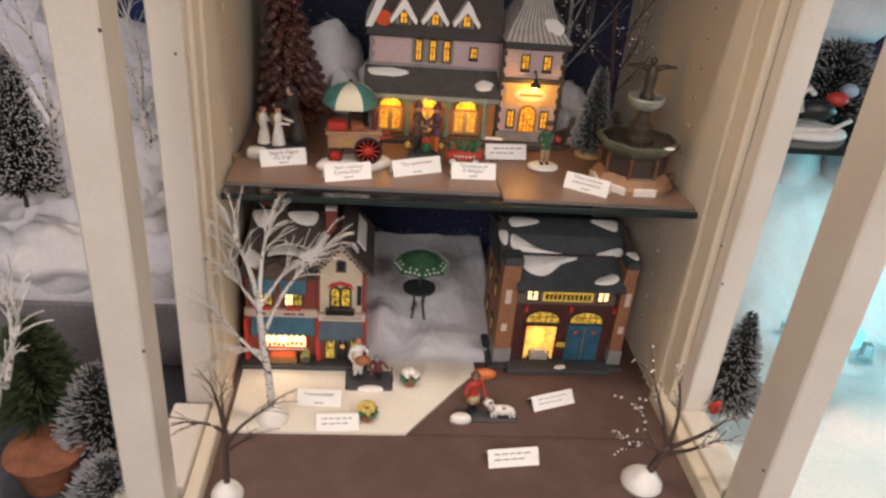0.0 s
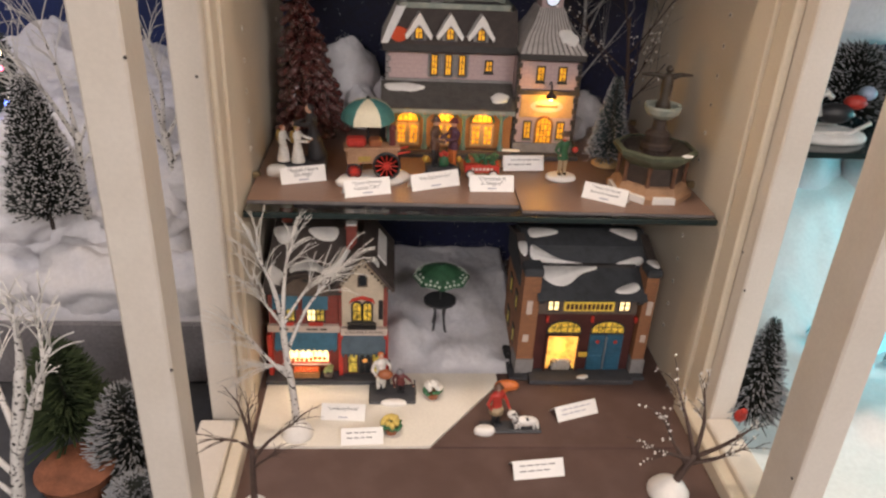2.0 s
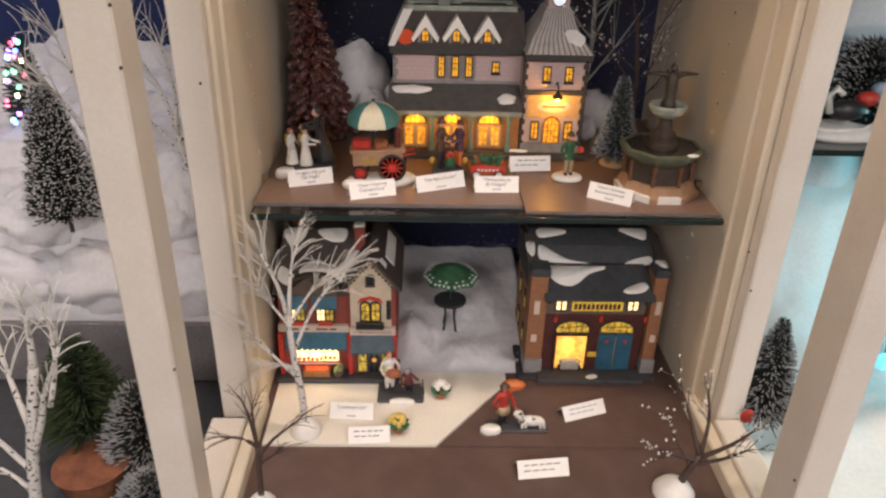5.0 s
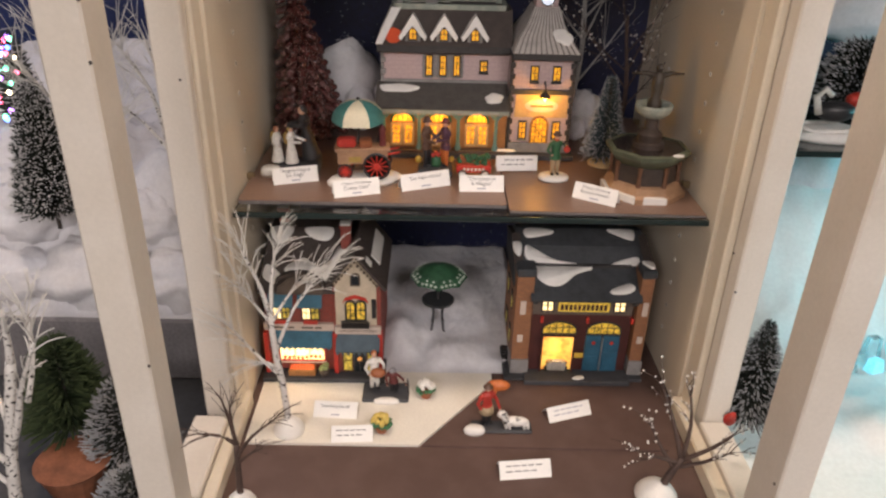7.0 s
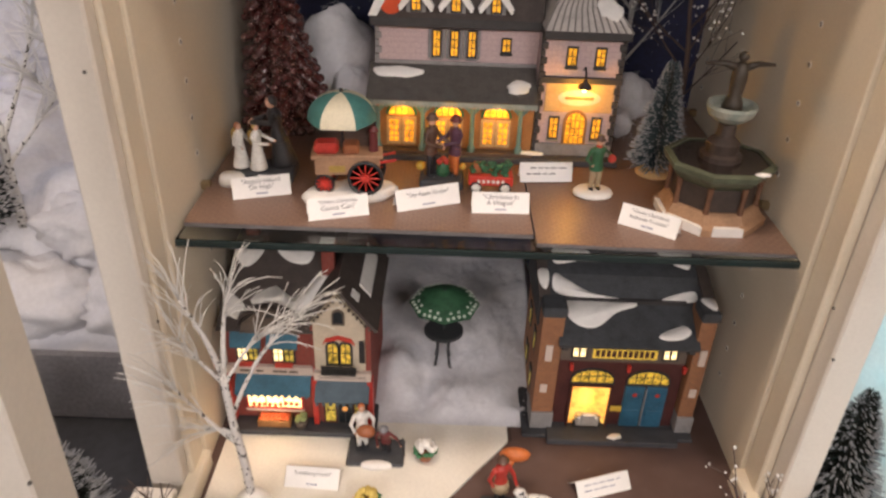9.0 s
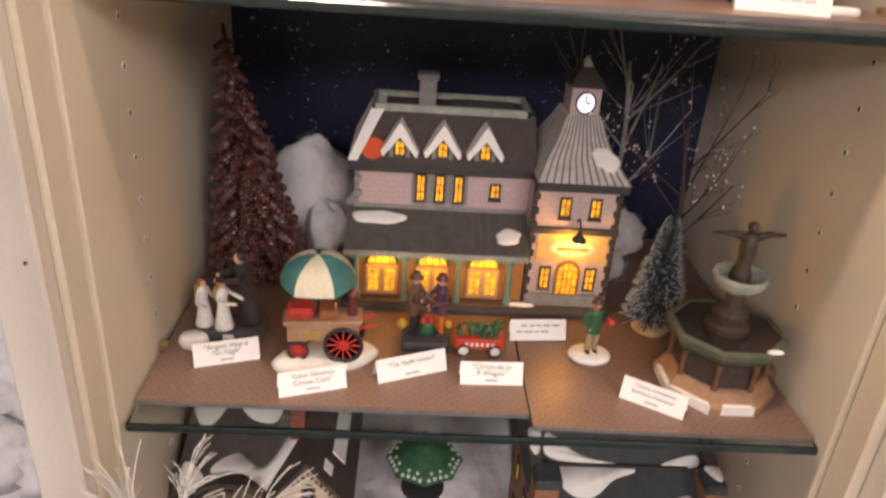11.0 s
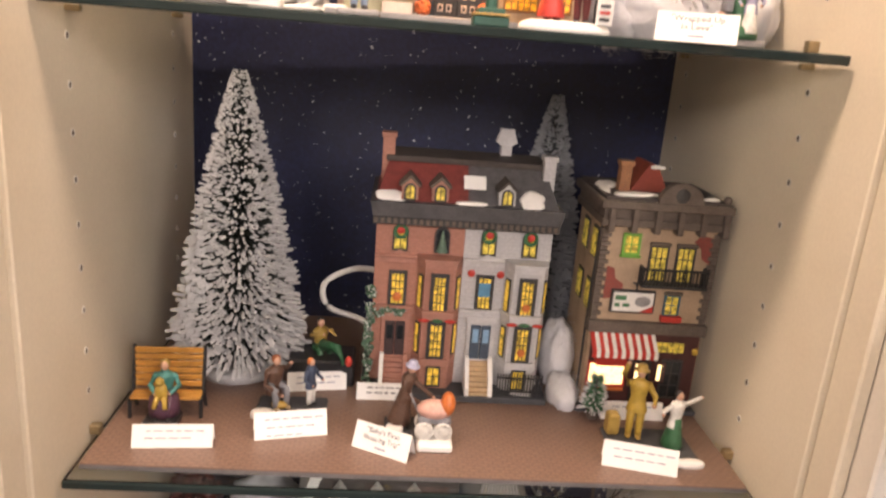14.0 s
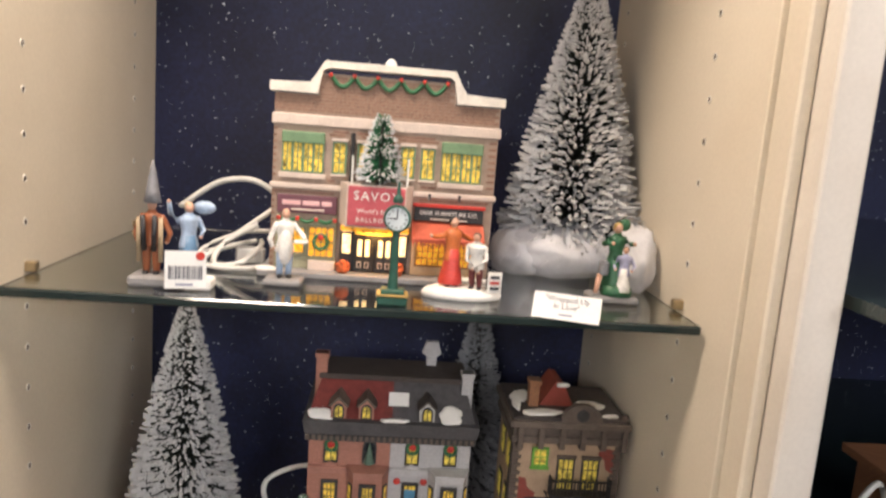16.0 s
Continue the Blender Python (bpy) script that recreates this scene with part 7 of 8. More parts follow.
f = Fig()
f.body(-0.123, 0.931, ZB + 0.006, 0.068, 5, P["teal"], P["purple"], skirt=P["purple"], hair=P["gold"], sit=True, arms=((0.09, -0.20, 0.56), (-0.09, -0.20, 0.56)))
f.use(P["mustard"]).ball(-0.122, 0.915, ZB + 0.034, 0.006, 0.0045, 0.009, 10)
for q in (-1, 1):
    f.m.tube([(-0.122 + q * 0.003, 0.913, ZB + 0.030), (-0.122 + q * 0.005, 0.908, ZB + 0.020)], 0.0026, 0.0022, 7)
f.m.ball(-0.122, 0.912, ZB + 0.045, 0.0042, n=8)
f.slab(P["black"], -0.138, -0.108, 0.905, 0.932, ZB, ZB + 0.008)
f.done("seated teal and purple figurine before an orange bench")

f = Fig()
f.slab(GREYBASE, -0.044, 0.022, 0.938, 0.972, ZB, ZB + 0.006)
f.mound(SNOW, -0.036, 0.937, ZB, 0.012, 0.006, 0.008)
f.body(-0.030, 0.958, ZB + 0.006, 0.068, 35, P["brown"], P["grey"], hair=P["sausage"], sit=True, lean=6, arms=((0.14, -0.16, 0.90), (-0.02, -0.26, 0.46)), shoe=P["tan"])
f.use(P["gold"]).ball(-0.022, 0.944, ZB + 0.010, 0.008, 0.005, 0.004, 8)
f.body(0.006, 0.955, ZB + 0.006, 0.051, 60, P["navy"], P["white"], hair=P["orange"])
f.done("crouching brown figurine facing a small blue one on grey base")

f = Fig()
f.slab(P["black"], -0.024, 0.044, 1.006, 1.050, ZB, ZB + 0.028)
f.body(0.006, 1.040, ZB + 0.012, 0.066, 25, P["gold"], P["green"], hair=P["black"], arms=((0.06, -0.20, 0.82), (-0.02, -0.22, 0.76)), sit=True, shoe=P["red"])
f.use(P["gold"]).tube([(0.010, 1.030, ZB + 0.058), (0.024, 1.014, ZB + 0.054)], 0.0011, n=6)
f.use(P["green"]).tube([(0.010, 1.022, ZB + 0.040), (0.026, 1.008, ZB + 0.042), (0.036, 1.002, ZB + 0.028)], 0.006, 0.0045, 8)
f.use(P["red"]).ball(0.039, 1.000, ZB + 0.032, 0.004, 0.004, 0.006, 8)
f.done("yellow and green piping figurine seated on a black block")

f = Fig()
f.slab(GREYBASE, 0.078, 0.130, 0.900, 0.945, ZB, ZB + 0.004)
f.slab(SNOW, 0.108, 0.140, 0.886, 0.914, ZB, ZB + 0.008)
f.slab(SNOW, 0.080, 0.096, 0.914, 0.924, ZB, ZB + 0.008)
f.body(0.091, 0.930, ZB + 0.005, 0.068, 65, P["brown"], P["red"], skirt=P["brown"], hat=P["lilac"], lean=10, arms=((0.12, -0.36, 0.52), (-0.12, -0.34, 0.50)))
for dy in (-0.009, 0.009):
    for dx in (0.114, 0.131):
        k = f.m.tf
        f.m.tf = pose(dx, 0.905 + dy, ZB + 0.0165, 90, 0, 0)
        f.use(P["white"]).lathe(0, 0, [(0.0085, -0.001), (0.0085, 0.001), (0.0068, 0.001), (0.0068, -0.0005)], 18)
        for q in range(6):
            a = q * math.pi / 6
            f.m.tube([(0.008 * math.cos(a), 0.008 * math.sin(a), 0.0012), (-0.008 * math.cos(a), -0.008 * math.sin(a), 0.0012)], 0.0006, n=4)
        f.m.tf = k
f.slab(P["grey"], 0.108, 0.138, 0.896, 0.914, ZB + 0.022, ZB + 0.029)
f.use(P["pink"]).ball(0.123, 0.905, ZB + 0.034, 0.017, 0.011, 0.009, 12)
f.use(P["orange"]).ball(0.1345, 0.905, ZB + 0.040, 0.007, 0.0105, 0.011, 12)
f.use(P["grey"]).tube([(0.108, 0.905, ZB + 0.030), (0.100, 0.908, ZB + 0.047)], 0.001)
f.done("brown-coated figurine pushing a pink and orange pram")

f = Fig()
f.slab(GREYBASE, 0.288, 0.368, 0.884, 0.940, ZB, ZB + 0.005)
f.mound(SNOW, 0.357, 0.882, ZB, 0.014, 0.006, 0.006)
f.body(0.315, 0.922, ZB + 0.005, 0.074, -14, P["mustard"], P["mustard"], hat=P["gold"], lean=-4, arms=((0.20, -0.12, 0.50), (-0.17, -0.04, 1.0)), shoe=P["gold"])
f.slab(P["gold"], 0.290, 0.302, 0.922, 0.936, ZB + 0.005, ZB + 0.026)
f.body(0.347, 0.906, ZB + 0.005, 0.060, 20, P["white"], P["green"], skirt=P["green"], hair=P["black"], arms=((0.42, -0.04, 0.82), (-0.3, -0.05, 0.62)))
f.done("mustard-suited and green-skirted dancing figurines on grey base")

f = Fig()
f.slab(STONEGREY, -0.086, -0.028, 0.874, 0.905, ZC, ZC + 0.009)
f.slab(SNOW, -0.040, -0.016, 0.872, 0.892, ZC, ZC + 0.010)
f.body(-0.070, 0.890, ZC + 0.008, 0.068, 0, P["sausage"], P["sausage"], arms=((0.18, 0, 0.42), (-0.18, 0, 0.42)))
for s in (-1, 1):
    f.use(P["black"]).tube([(-0.070 + s * 0.004, 0.8815, ZC + 0.030), (-0.070 + s * 0.005, 0.880, ZC + 0.060)], 0.0024, n=6)
    f.use(P["tan"]).tube([(-0.070 + s * 0.009, 0.884, ZC + 0.020), (-0.070 + s * 0.009, 0.883, ZC + 0.058)], 0.0022, n=6)
f.use(P["grey"]).lathe(-0.070, 0.890, [(0.0075, ZC + 0.070), (0.0055, ZC + 0.080), (0.003, ZC + 0.096), (0.0006, ZC + 0.106)], 14)
f.body(-0.042, 0.900, ZC + 0.008, 0.066, 35, P["pale"], P["pale"], skirt=P["blue"], hair=P["tan"], arms=((0.12, -0.1, 0.5), (-0.30, -0.10, 0.98)))
f.use(P["pale"]).ball(-0.031, 0.908, ZC + 0.066, 0.010, 0.006, 0.006, 10)
f.done("brown costumed figurine with pointed hat beside pale blue one")

f = Fig()
f.slab(STONEGREY, 0.021, 0.055, 0.904, 0.932, ZC, ZC + 0.006)
f.body(0.038, 0.918, ZC + 0.006, 0.066, 15, P["white"], P["pale"], hair=None, arms=((0.24, -0.22, 0.56), (-0.16, -0.05, 0.42)), apron=P["white"])
f.slab(P["white"], 0.048, 0.060, 0.898, 0.908, ZC + 0.041, ZC + 0.043, 0.0005)
f.done("white-coated baker figurine with a tray on grey base")

f = Fig()
f.mound(SNOW, 0.200, 0.908, ZC, 0.037, 0.020, 0.009)
f.body(0.189, 0.912, ZC + 0.009, 0.066, 20, P["orange"], P["red"], skirt=P["red"], hair=P["black"], arms=((0.34, -0.1, 0.66), (-0.38, -0.12, 0.72)))
f.body(0.212, 0.905, ZC + 0.009, 0.058, -20, P["white"], P["maroon"], hair=P["brown"], arms=((0.0, -0.22, 0.42), (0.10, -0.24, 0.38)), lean=10, stoop=0.95)
for s in (-1, 1):
    f.slab(P["white"] if s < 0 else P["black"], 0.221, 0.234, 0.894 + (s + 1) * 0.004, 0.8955 + (s + 1) * 0.004, ZC + 0.008, ZC + 0.027, 0.0003)
for q in range(3):
    f.slab(P["black"] if q != 1 else P["red"], 0.2235, 0.2315, 0.8932, 0.8942, ZC + 0.011 + q * 0.005, ZC + 0.0135 + q * 0.005, 0.0001)
f.done("red-skirted and white-shirted figurines with a sign on snow base")

f = Fig()
f.slab(STONEGREY, 0.322, 0.368, 0.912, 0.940, ZC, ZC + 0.007)
f.mound(P["green"], 0.348, 0.922, ZC + 0.007, 0.015, 0.011, 0.010)
f.body(0.345, 0.926, ZC + 0.010, 0.068, 10, P["green"], P["green"], skirt=P["green"], hair=P["gold"], arms=((0.16, -0.2, 0.7), (-0.16, -0.2, 0.7)))
f.body(0.352, 0.918, ZC + 0.010, 0.046, -20, P["lilac"], P["white"], skirt=P["white"], hair=P["brown"])
f.use(SKIN).tube([(0.330, 0.920, ZC + 0.026), (0.326, 0.914, ZC + 0.010)], 0.003, 0.0022, 8)
f.slab(P["grey"], 0.329, 0.337, 0.914, 0.924, ZC + 0.026, ZC + 0.040)
f.use(P["green"]).ball(0.352, 0.930, ZC + 0.073, 0.006, n=8)
f.done("embracing green-coated figurines on a grey base")

f = Fig()
f.slab(GREYBASE, -0.028, 0.036, 0.797, 0.838, ZF + 0.004, ZF + 0.009)
f.mound(SNOW, 0.006, 0.798, ZF + 0.0045, 0.018, 0.006, 0.006)
f.body(-0.012, 0.825, ZF + 0.009, 0.064, 20, P["white"], P["white"], hair=P["orange"], apron=P["white"], skirt=None)
f.use(P["sausage"]).ball(-0.006, 0.812, ZF + 0.044, 0.011, 0.008, 0.007, 10)
f.body(0.016, 0.822, ZF + 0.009, 0.052, -10, P["maroon"], P["black"], hat=P["grey"], lean=16, stoop=0.92, arms=((0.36, -0.1, 0.44), (-0.12, -0.2, 0.45)))
f.use(P["black"]).tube([(0.034, 0.815, ZF + 0.032), (0.036, 0.812, ZF + 0.009)], 0.0011)
f.done("white-aproned and maroon-coated figurines on a grey base")

f = Fig()
k = f.m.tf
f.slab(GREYBASE, 0.120, 0.200, 0.738, 0.762, ZF + 0.0035, ZF + 0.0075)
f.mound(SNOW, 0.124, 0.740, ZF + 0.004, 0.014, 0.008, 0.010)
f.body(0.140, 0.756, ZF + 0.008, 0.064, 25, P["red"], P["black"], hat=P["brown"], apron=None, arms=((0.22, -0.16, 0.40), (-0.16, -0.05, 0.42)))
f.use(P["tan"]).lathe(0.140, 0.756, [(0.010, ZF + 0.026), (0.0085, ZF + 0.036)], 12)
DAL = mat("spotted_glaze", (0.78, 0.76, 0.73), 0.45, 0.05, 150, 0.1, 500, spots=((0.03, 0.03, 0.03), 240, 0.60))
f.use(DAL).ball(0.178, 0.748, ZF + 0.017, 0.018, 0.007, 0.0075, 12)
f.use(DAL).ball(0.160, 0.748, ZF + 0.028, 0.007, 0.0055, 0.006, 10)
f.use(DAL).tube([(0.166, 0.748, ZF + 0.020), (0.160, 0.748, ZF + 0.028)], 0.0055, 0.0045, 8)
for x in (0.165, 0.170, 0.189, 0.194):
    f.use(DAL).tube([(x, 0.746, ZF + 0.016), (x + 0.001, 0.744, ZF + 0.0075)], 0.0025, 0.002, 7)
f.use(P["orange"]).ball(0.155, 0.778, ZF + 0.052, 0.017, 0.008, 0.008, 12)
f.use(P["orange"]).tube([(0.146, 0.768, ZF + 0.040), (0.152, 0.776, ZF + 0.050)], 0.004, 0.005, 8)
f.done("red-coated figurine with a spotted animal on a dark base")


def flower_basket(x, y, z, bloom, label):
    b = empty("flower_basket", label, "flower basket", "little flower baskets", pose(x, y, z))
    part("basket", MB().lathe(0, 0, [(0.007, 0), (0.010, 0.010), (0.009, 0.010)], 14), P["sausage"], b)
    lv, fl = MB(), MB()
    lv.smooth = fl.smooth = True
    r = random.Random(int(1000 * x) + 5)
    for i in range(26):
        a = r.uniform(0, 6.28)
        lv.ball(0.011 * math.cos(a), 0.010 * math.sin(a), 0.010 + r.uniform(0, 0.006), 0.004, 0.003, 0.002, 6)
        a, e = r.uniform(0, 6.28), r.uniform(0.2, 1.5)
        fl.ball(0.011 * math.cos(a) * math.cos(e), 0.009 * math.sin(a) * math.cos(e), 0.013 + 0.011 * math.sin(e), r.uniform(0.003, 0.0046), n=7)
    part("leaves", lv, GREENPAINT, b)
    part("blossoms", fl, bloom, b)


flower_basket(0.060, 0.814, ZF + 0.004, P["white"], "small basket of white flowers on white board")
flower_basket(0.003, 0.742, ZF + 0.004, mat("yellow_blossom", (0.66, 0.50, 0.13), 0.6, 0.12), "small basket of yellow flowers on white board")


# ---- cocoa cart, wagon, bench, clock, fountain, table ----
def wheel(parent, x, y, z, r, rim, hub):
    w = MB()
    w.tf = pose(x, y, z, 90, 0, 0)
    w.smooth = True
    w.lathe(0, 0, [(r, -0.0014), (r, 0.0014), (r * 0.83, 0.0014), (r * 0.83, -0.0014)], 26)
    o = part("wheel", w, rim, parent)
    s = MB()
    s.tf = w.tf
    for q in range(6):
        a = q * math.pi / 6
        s.tube([(r * 0.88 * math.cos(a), r * 0.88 * math.sin(a), 0), (-r * 0.88 * math.cos(a), -r * 0.88 * math.sin(a), 0)], 0.0008, n=5)
    s.lathe(0, 0, [(r * 0.2, -0.0022), (r * 0.2, 0.0022)], 12)
    part("spokes", s, hub, o)


def umbrella(parent, x, y, z0, z1, r, mats, n=6, name="canopy"):
    for k in range(n):
        m = MB()
        m.smooth = True
        rows = 6
        vs, fs = [], []
        for j in range(rows + 1):
            u = j / rows
            rr, zz = r * math.sin(u * math.pi / 2), z0 + (z1 - z0) * math.cos(u * math.pi / 2)
            for i in range(4):
                a = 2 * math.pi * (k + i / 3) / n
                sag = 1 - 0.04 * math.sin(math.pi * i / 3) * u
                vs.append((x + rr * math.cos(a) * sag, y + rr * math.sin(a) * sag, zz + 0.0012 * u * math.sin(math.pi * i / 3)))
        for j in range(rows):
            for i in range(3):
                fs.append((4 * j + i, 4 * j + i + 1, 4 * j + i + 5, 4 * j + i + 4))
        n0 = len(vs)
        vs += [(a, b, c - 0.0008) for a, b, c in vs]
        fs += [tuple(n0 + q for q in reversed(g)) for g in fs]
        m.add(vs, fs)
        part(name + "_panel", m, mats[k % len(mats)], parent)


def cocoa_cart():
    c = empty("vendor_cart", "tan vendor cart with teal and cream umbrella on snow", "model cart", "", pose(-0.025, 0.893, ZA))
    b = MB()
    b.smooth = True
    b.tf = pose(0, 0, 0, 0, 0, 18) @ Matrix.Diagonal((0.050, 0.024, 0.010, 1))
    b.lathe(0, 0, [(0.97, 0), (1.0, 0.4), (0.9, 0.85), (0.7, 1.0)], 28)
    part("snow_base", b, SNOW, c, "oval white snow base")
    g = pose(0, 0, 0, 0, 0, 6)

    def q(*d, bv=0.0008):
        m = MB()
        m.tf = g
        return m.box(*d, bv)
    tan = mat("tan_cart_wood", (0.42, 0.24, 0.14), 0.6, 0.12)
    body = part("cart_body", q(-0.034, 0.030, -0.010, 0.012, 0.028, 0.045), tan, c)
    part("name_plate", q(-0.020, -0.004, -0.0112, -0.0098, 0.031, 0.038), P["gold"], body)
    part("cart_top", q(-0.037, 0.033, -0.012, 0.014, 0.045, 0.049), tan, c)
    part("red_hood", q(-0.034, -0.010, -0.009, 0.011, 0.049, 0.060, bv=0.003), REDPAINT, c)
    part("burner", q(-0.006, 0.010, -0.009, 0.011, 0.049, 0.058, bv=0.002), P["sausage"], c)
    ch = MB()
    ch.tf = g
    ch.lathe(0.024, 0.002, [(0.0045, 0.049), (0.0040, 0.068), (0.0055, 0.070), (0.002, 0.075)], 12)
    part("stove_pipe", ch, P["maroon"], c)
    part("leg", q(-0.026, -0.018, -0.006, 0.004, 0.008, 0.028), tan, c)
    hd = MB()
    hd.tf = g
    hd.tube([(0.030, -0.008, 0.040), (0.046, -0.008, 0.043)], 0.0014)
    hd.tube([(0.030, 0.010, 0.040), (0.046, 0.010, 0.043)], 0.0014)
    part("cart_handle", hd, REDPAINT, c)
    wheel(c, 0.017, -0.0135, 0.0265, 0.0180, P["black"], REDPAINT)
    wheel(c, 0.017, 0.0150, 0.0265, 0.0180, P["black"], REDPAINT)
    wheel(c, -0.024, -0.0115, 0.0180, 0.0100, P["black"], REDPAINT)
    wheel(c, -0.024, 0.0130, 0.0180, 0.0100, P["black"], REDPAINT)
    part("umbrella_pole", MB().tube([(-0.007, 0.008, 0.045), (-0.007, 0.008, 0.106)], 0.0016, n=8), P["black"], c)
    umbrella(c, -0.007, 0.008, 0.080, 0.107, 0.034, [mat("cream_canvas", (0.70, 0.64, 0.48), 0.6, 0.06), mat("teal_canvas", (0.055, 0.20, 0.19), 0.6, 0.1)])
    part("finial", MB().ball(-0.007, 0.008, 0.1085, 0.0022, n=8), P["black"], c)


cocoa_cart()

w = empty("toy_wagon", "little red wagon full of greenery on the mat", "model wagon", "", pose(0.118, 0.920, ZA))
part("wagon_tray", MB().box(-0.023, 0.023, -0.010, 0.010, 0.008, 0.0185, 0.001), REDPAINT, w)
sb = MB()
for i in range(6):
    sb.box(-0.014 + i * 0.005, -0.011 + i * 0.005, -0.0106, -0.0098, 0.0115, 0.0150)
part("side_bars", sb, P["white"], w)
for x in (-0.015, 0.015):
    for y in (-0.011, 0.011):
        wheel(w, x, y, 0.0065, 0.0062, P["black"], P["white"])
gr, rg = MB(), random.Random(3)
gr.smooth = True
for i in range(40):
    gr.ball(rg.uniform(-0.020, 0.020), rg.uniform(-0.008, 0.008), rg.uniform(0.018, 0.029), 0.0035, 0.003, 0.003, 6)
part("greenery", gr, P["green"], w)
part("gift", MB().box(-0.018, -0.008, -0.004, 0.006, 0.019, 0.029, 0.0006), P["sausage"], w)

b = empty("park_bench", "orange slatted bench with black iron ends on mat", "model bench", "", pose(-0.124, 0.940, ZB, 0, 0, 4))
wood = mat("orange_bench_wood", (0.50, 0.24, 0.045), 0.45, 0.15, 60, 0.3, 500)
for i in range(6):
    part("back_slat", MB().box(-0.031, 0.031, 0.0060 + i * 0.0012, 0.0085 + i * 0.0012, 0.0235 + i * 0.0062, 0.0290 + i * 0.0062, 0.0006), wood, b)
for i in range(3):
    part("seat_slat", MB().box(-0.031, 0.031, -0.012 + i * 0.0062, -0.0065 + i * 0.0062, 0.0185, 0.0210, 0.0006), wood, b)
for x in (-0.0315, 0.0315):
    e = MB().tube([(x, -0.011, 0.0), (x, -0.010, 0.018), (x, 0.004, 0.0185), (x, 0.015, 0.062)], 0.0020, n=6)
    e.tube([(x, 0.014, 0.0), (x, 0.005, 0.018)], 0.0020, n=6)
    part("iron_end", e, BLACKPAINT, b)

c = empty("post_clock", "green street clock model standing on the glass shelf", "model clock", "", pose(0.1365, 0.868, ZC))
CLOCKGREEN = mat("dark_green_iron", (0.02, 0.085, 0.06), 0.45, 0.12)
part("plinth", MB().box(-0.013, 0.013, -0.010, 0.010, 0, 0.007, 0.001).box(-0.010, 0.010, -0.008, 0.008, 0.007, 0.013, 0.001), CLOCKGREEN, c)
part("plinth_band", MB().box(-0.0133, 0.0133, -0.0103, 0.0103, 0.0075, 0.0092, 0.0004), P["gold"], c)
part("post", MB().lathe(0, 0, [(0.0045, 0.013), (0.0036, 0.030), (0.0030, 0.062)], 12), CLOCKGREEN, c)
k = MB()
k.tf = pose(0, 0, 0.073, 90, 0, 0)
k.lathe(0, 0, [(0.0115, -0.004), (0.0115, 0.004), (0.0098, 0.0045), (0.0094, 0.003)], 28)
head = part("clock_case", k, CLOCKGREEN, c)
k = MB()
k.tf = pose(0, -0.0034, 0.073, 90, 0, 0)
k.lathe(0, 0, [(0.0094, -0.0002), (0.0094, 0.0002)], 28)
part("clock_dial", k, mat("pale_dial", (0.66, 0.72, 0.74), 0.4, 0.04), head, "pale blue-grey dial")
k = MB().box(-0.0004, 0.0004, -0.0046, -0.0040, 0.073, 0.0815).box(-0.0060, 0.0, -0.0046, -0.0040, 0.0726, 0.0735)
for i in range(12):
    a = i * math.pi / 6
    k.box(0.0076 * math.cos(a) - 0.0006, 0.0076 * math.cos(a) + 0.0006, -0.0044, -0.0038, 0.073 + 0.0076 * math.sin(a) - 0.0006, 0.073 + 0.0076 * math.sin(a) + 0.0006)
part("clock_marks", k, P["black"], head)
part("spire", MB().lathe(0, 0, [(0.004, 0.086), (0.0045, 0.090), (0.002, 0.093), (0.0008, 0.104)], 10), CLOCKGREEN, c)

FDARK = mat("dark_fountain_bronze", (0.060, 0.042, 0.034), 0.55, 0.15, 90)
FCLAY = mat("clay_post", (0.16, 0.075, 0.040), 0.65, 0.12, 90)
fo = empty("tiered_fountain", "brown and verdigris fountain model with winged statue on mat", "model fountain", "", pose(0.337, 0.886, ZA - 0.001))
part("stone_base", MB().lathe(0, 0, [(0.055, 0), (0.055, 0.007), (0.050, 0.010), (0.046, 0.018), (0.043, 0.020)], 8, 0.5), mat("sandstone", (0.36, 0.21, 0.12), 0.7, 0.12), fo)
part("drum", MB().lathe(0, 0, [(0.041, 0.018), (0.039, 0.042)], 8, 0.5), FDARK, fo)
for i in range(8):
    a = 2 * math.pi * (i + 0.5) / 8
    part("drum_post", MB().lathe(0.0425 * math.cos(a), 0.0425 * math.sin(a), [(0.0032, 0.019), (0.0024, 0.031), (0.0032, 0.046)], 8), FCLAY, fo)
part("lower_bowl", MB().lathe(0, 0, [(0.038, 0.042), (0.049, 0.051), (0.0530, 0.056), (0.0535, 0.061), (0.0475, 0.0625), (0.0465, 0.058)], 8, 0.5), mat("verdigris_bronze", (0.10, 0.115, 0.075), 0.5, 0.15, 80), fo)
part("water", MB().lathe(0, 0, [(0.0475, 0.0565), (0.0475, 0.0608)], 8, 0.5), mat("dark_resin_water", (0.03, 0.022, 0.02), 0.12, 0.15), fo, "dark glossy resin water")
part("stem", MB().lathe(0, 0, [(0.020, 0.058), (0.020, 0.066), (0.015, 0.068), (0.016, 0.078), (0.009, 0.084), (0.008, 0.096), (0.014, 0.101)], 16), FDARK, fo)
part("upper_bowl", MB().lathe(0, 0, [(0.014, 0.100), (0.021, 0.106), (0.0235, 0.113), (0.0225, 0.116), (0.019, 0.115), (0.016, 0.109)], 20), VERDI, fo)
wg = MB()
wg.smooth = True
wg.lathe(0, 0, [(0.010, 0.110), (0.009, 0.117), (0.006, 0.124), (0.0075, 0.140), (0.0065, 0.152), (0.002, 0.156)], 12)
wg.ball(0, 0, 0.160, 0.0048, n=10)
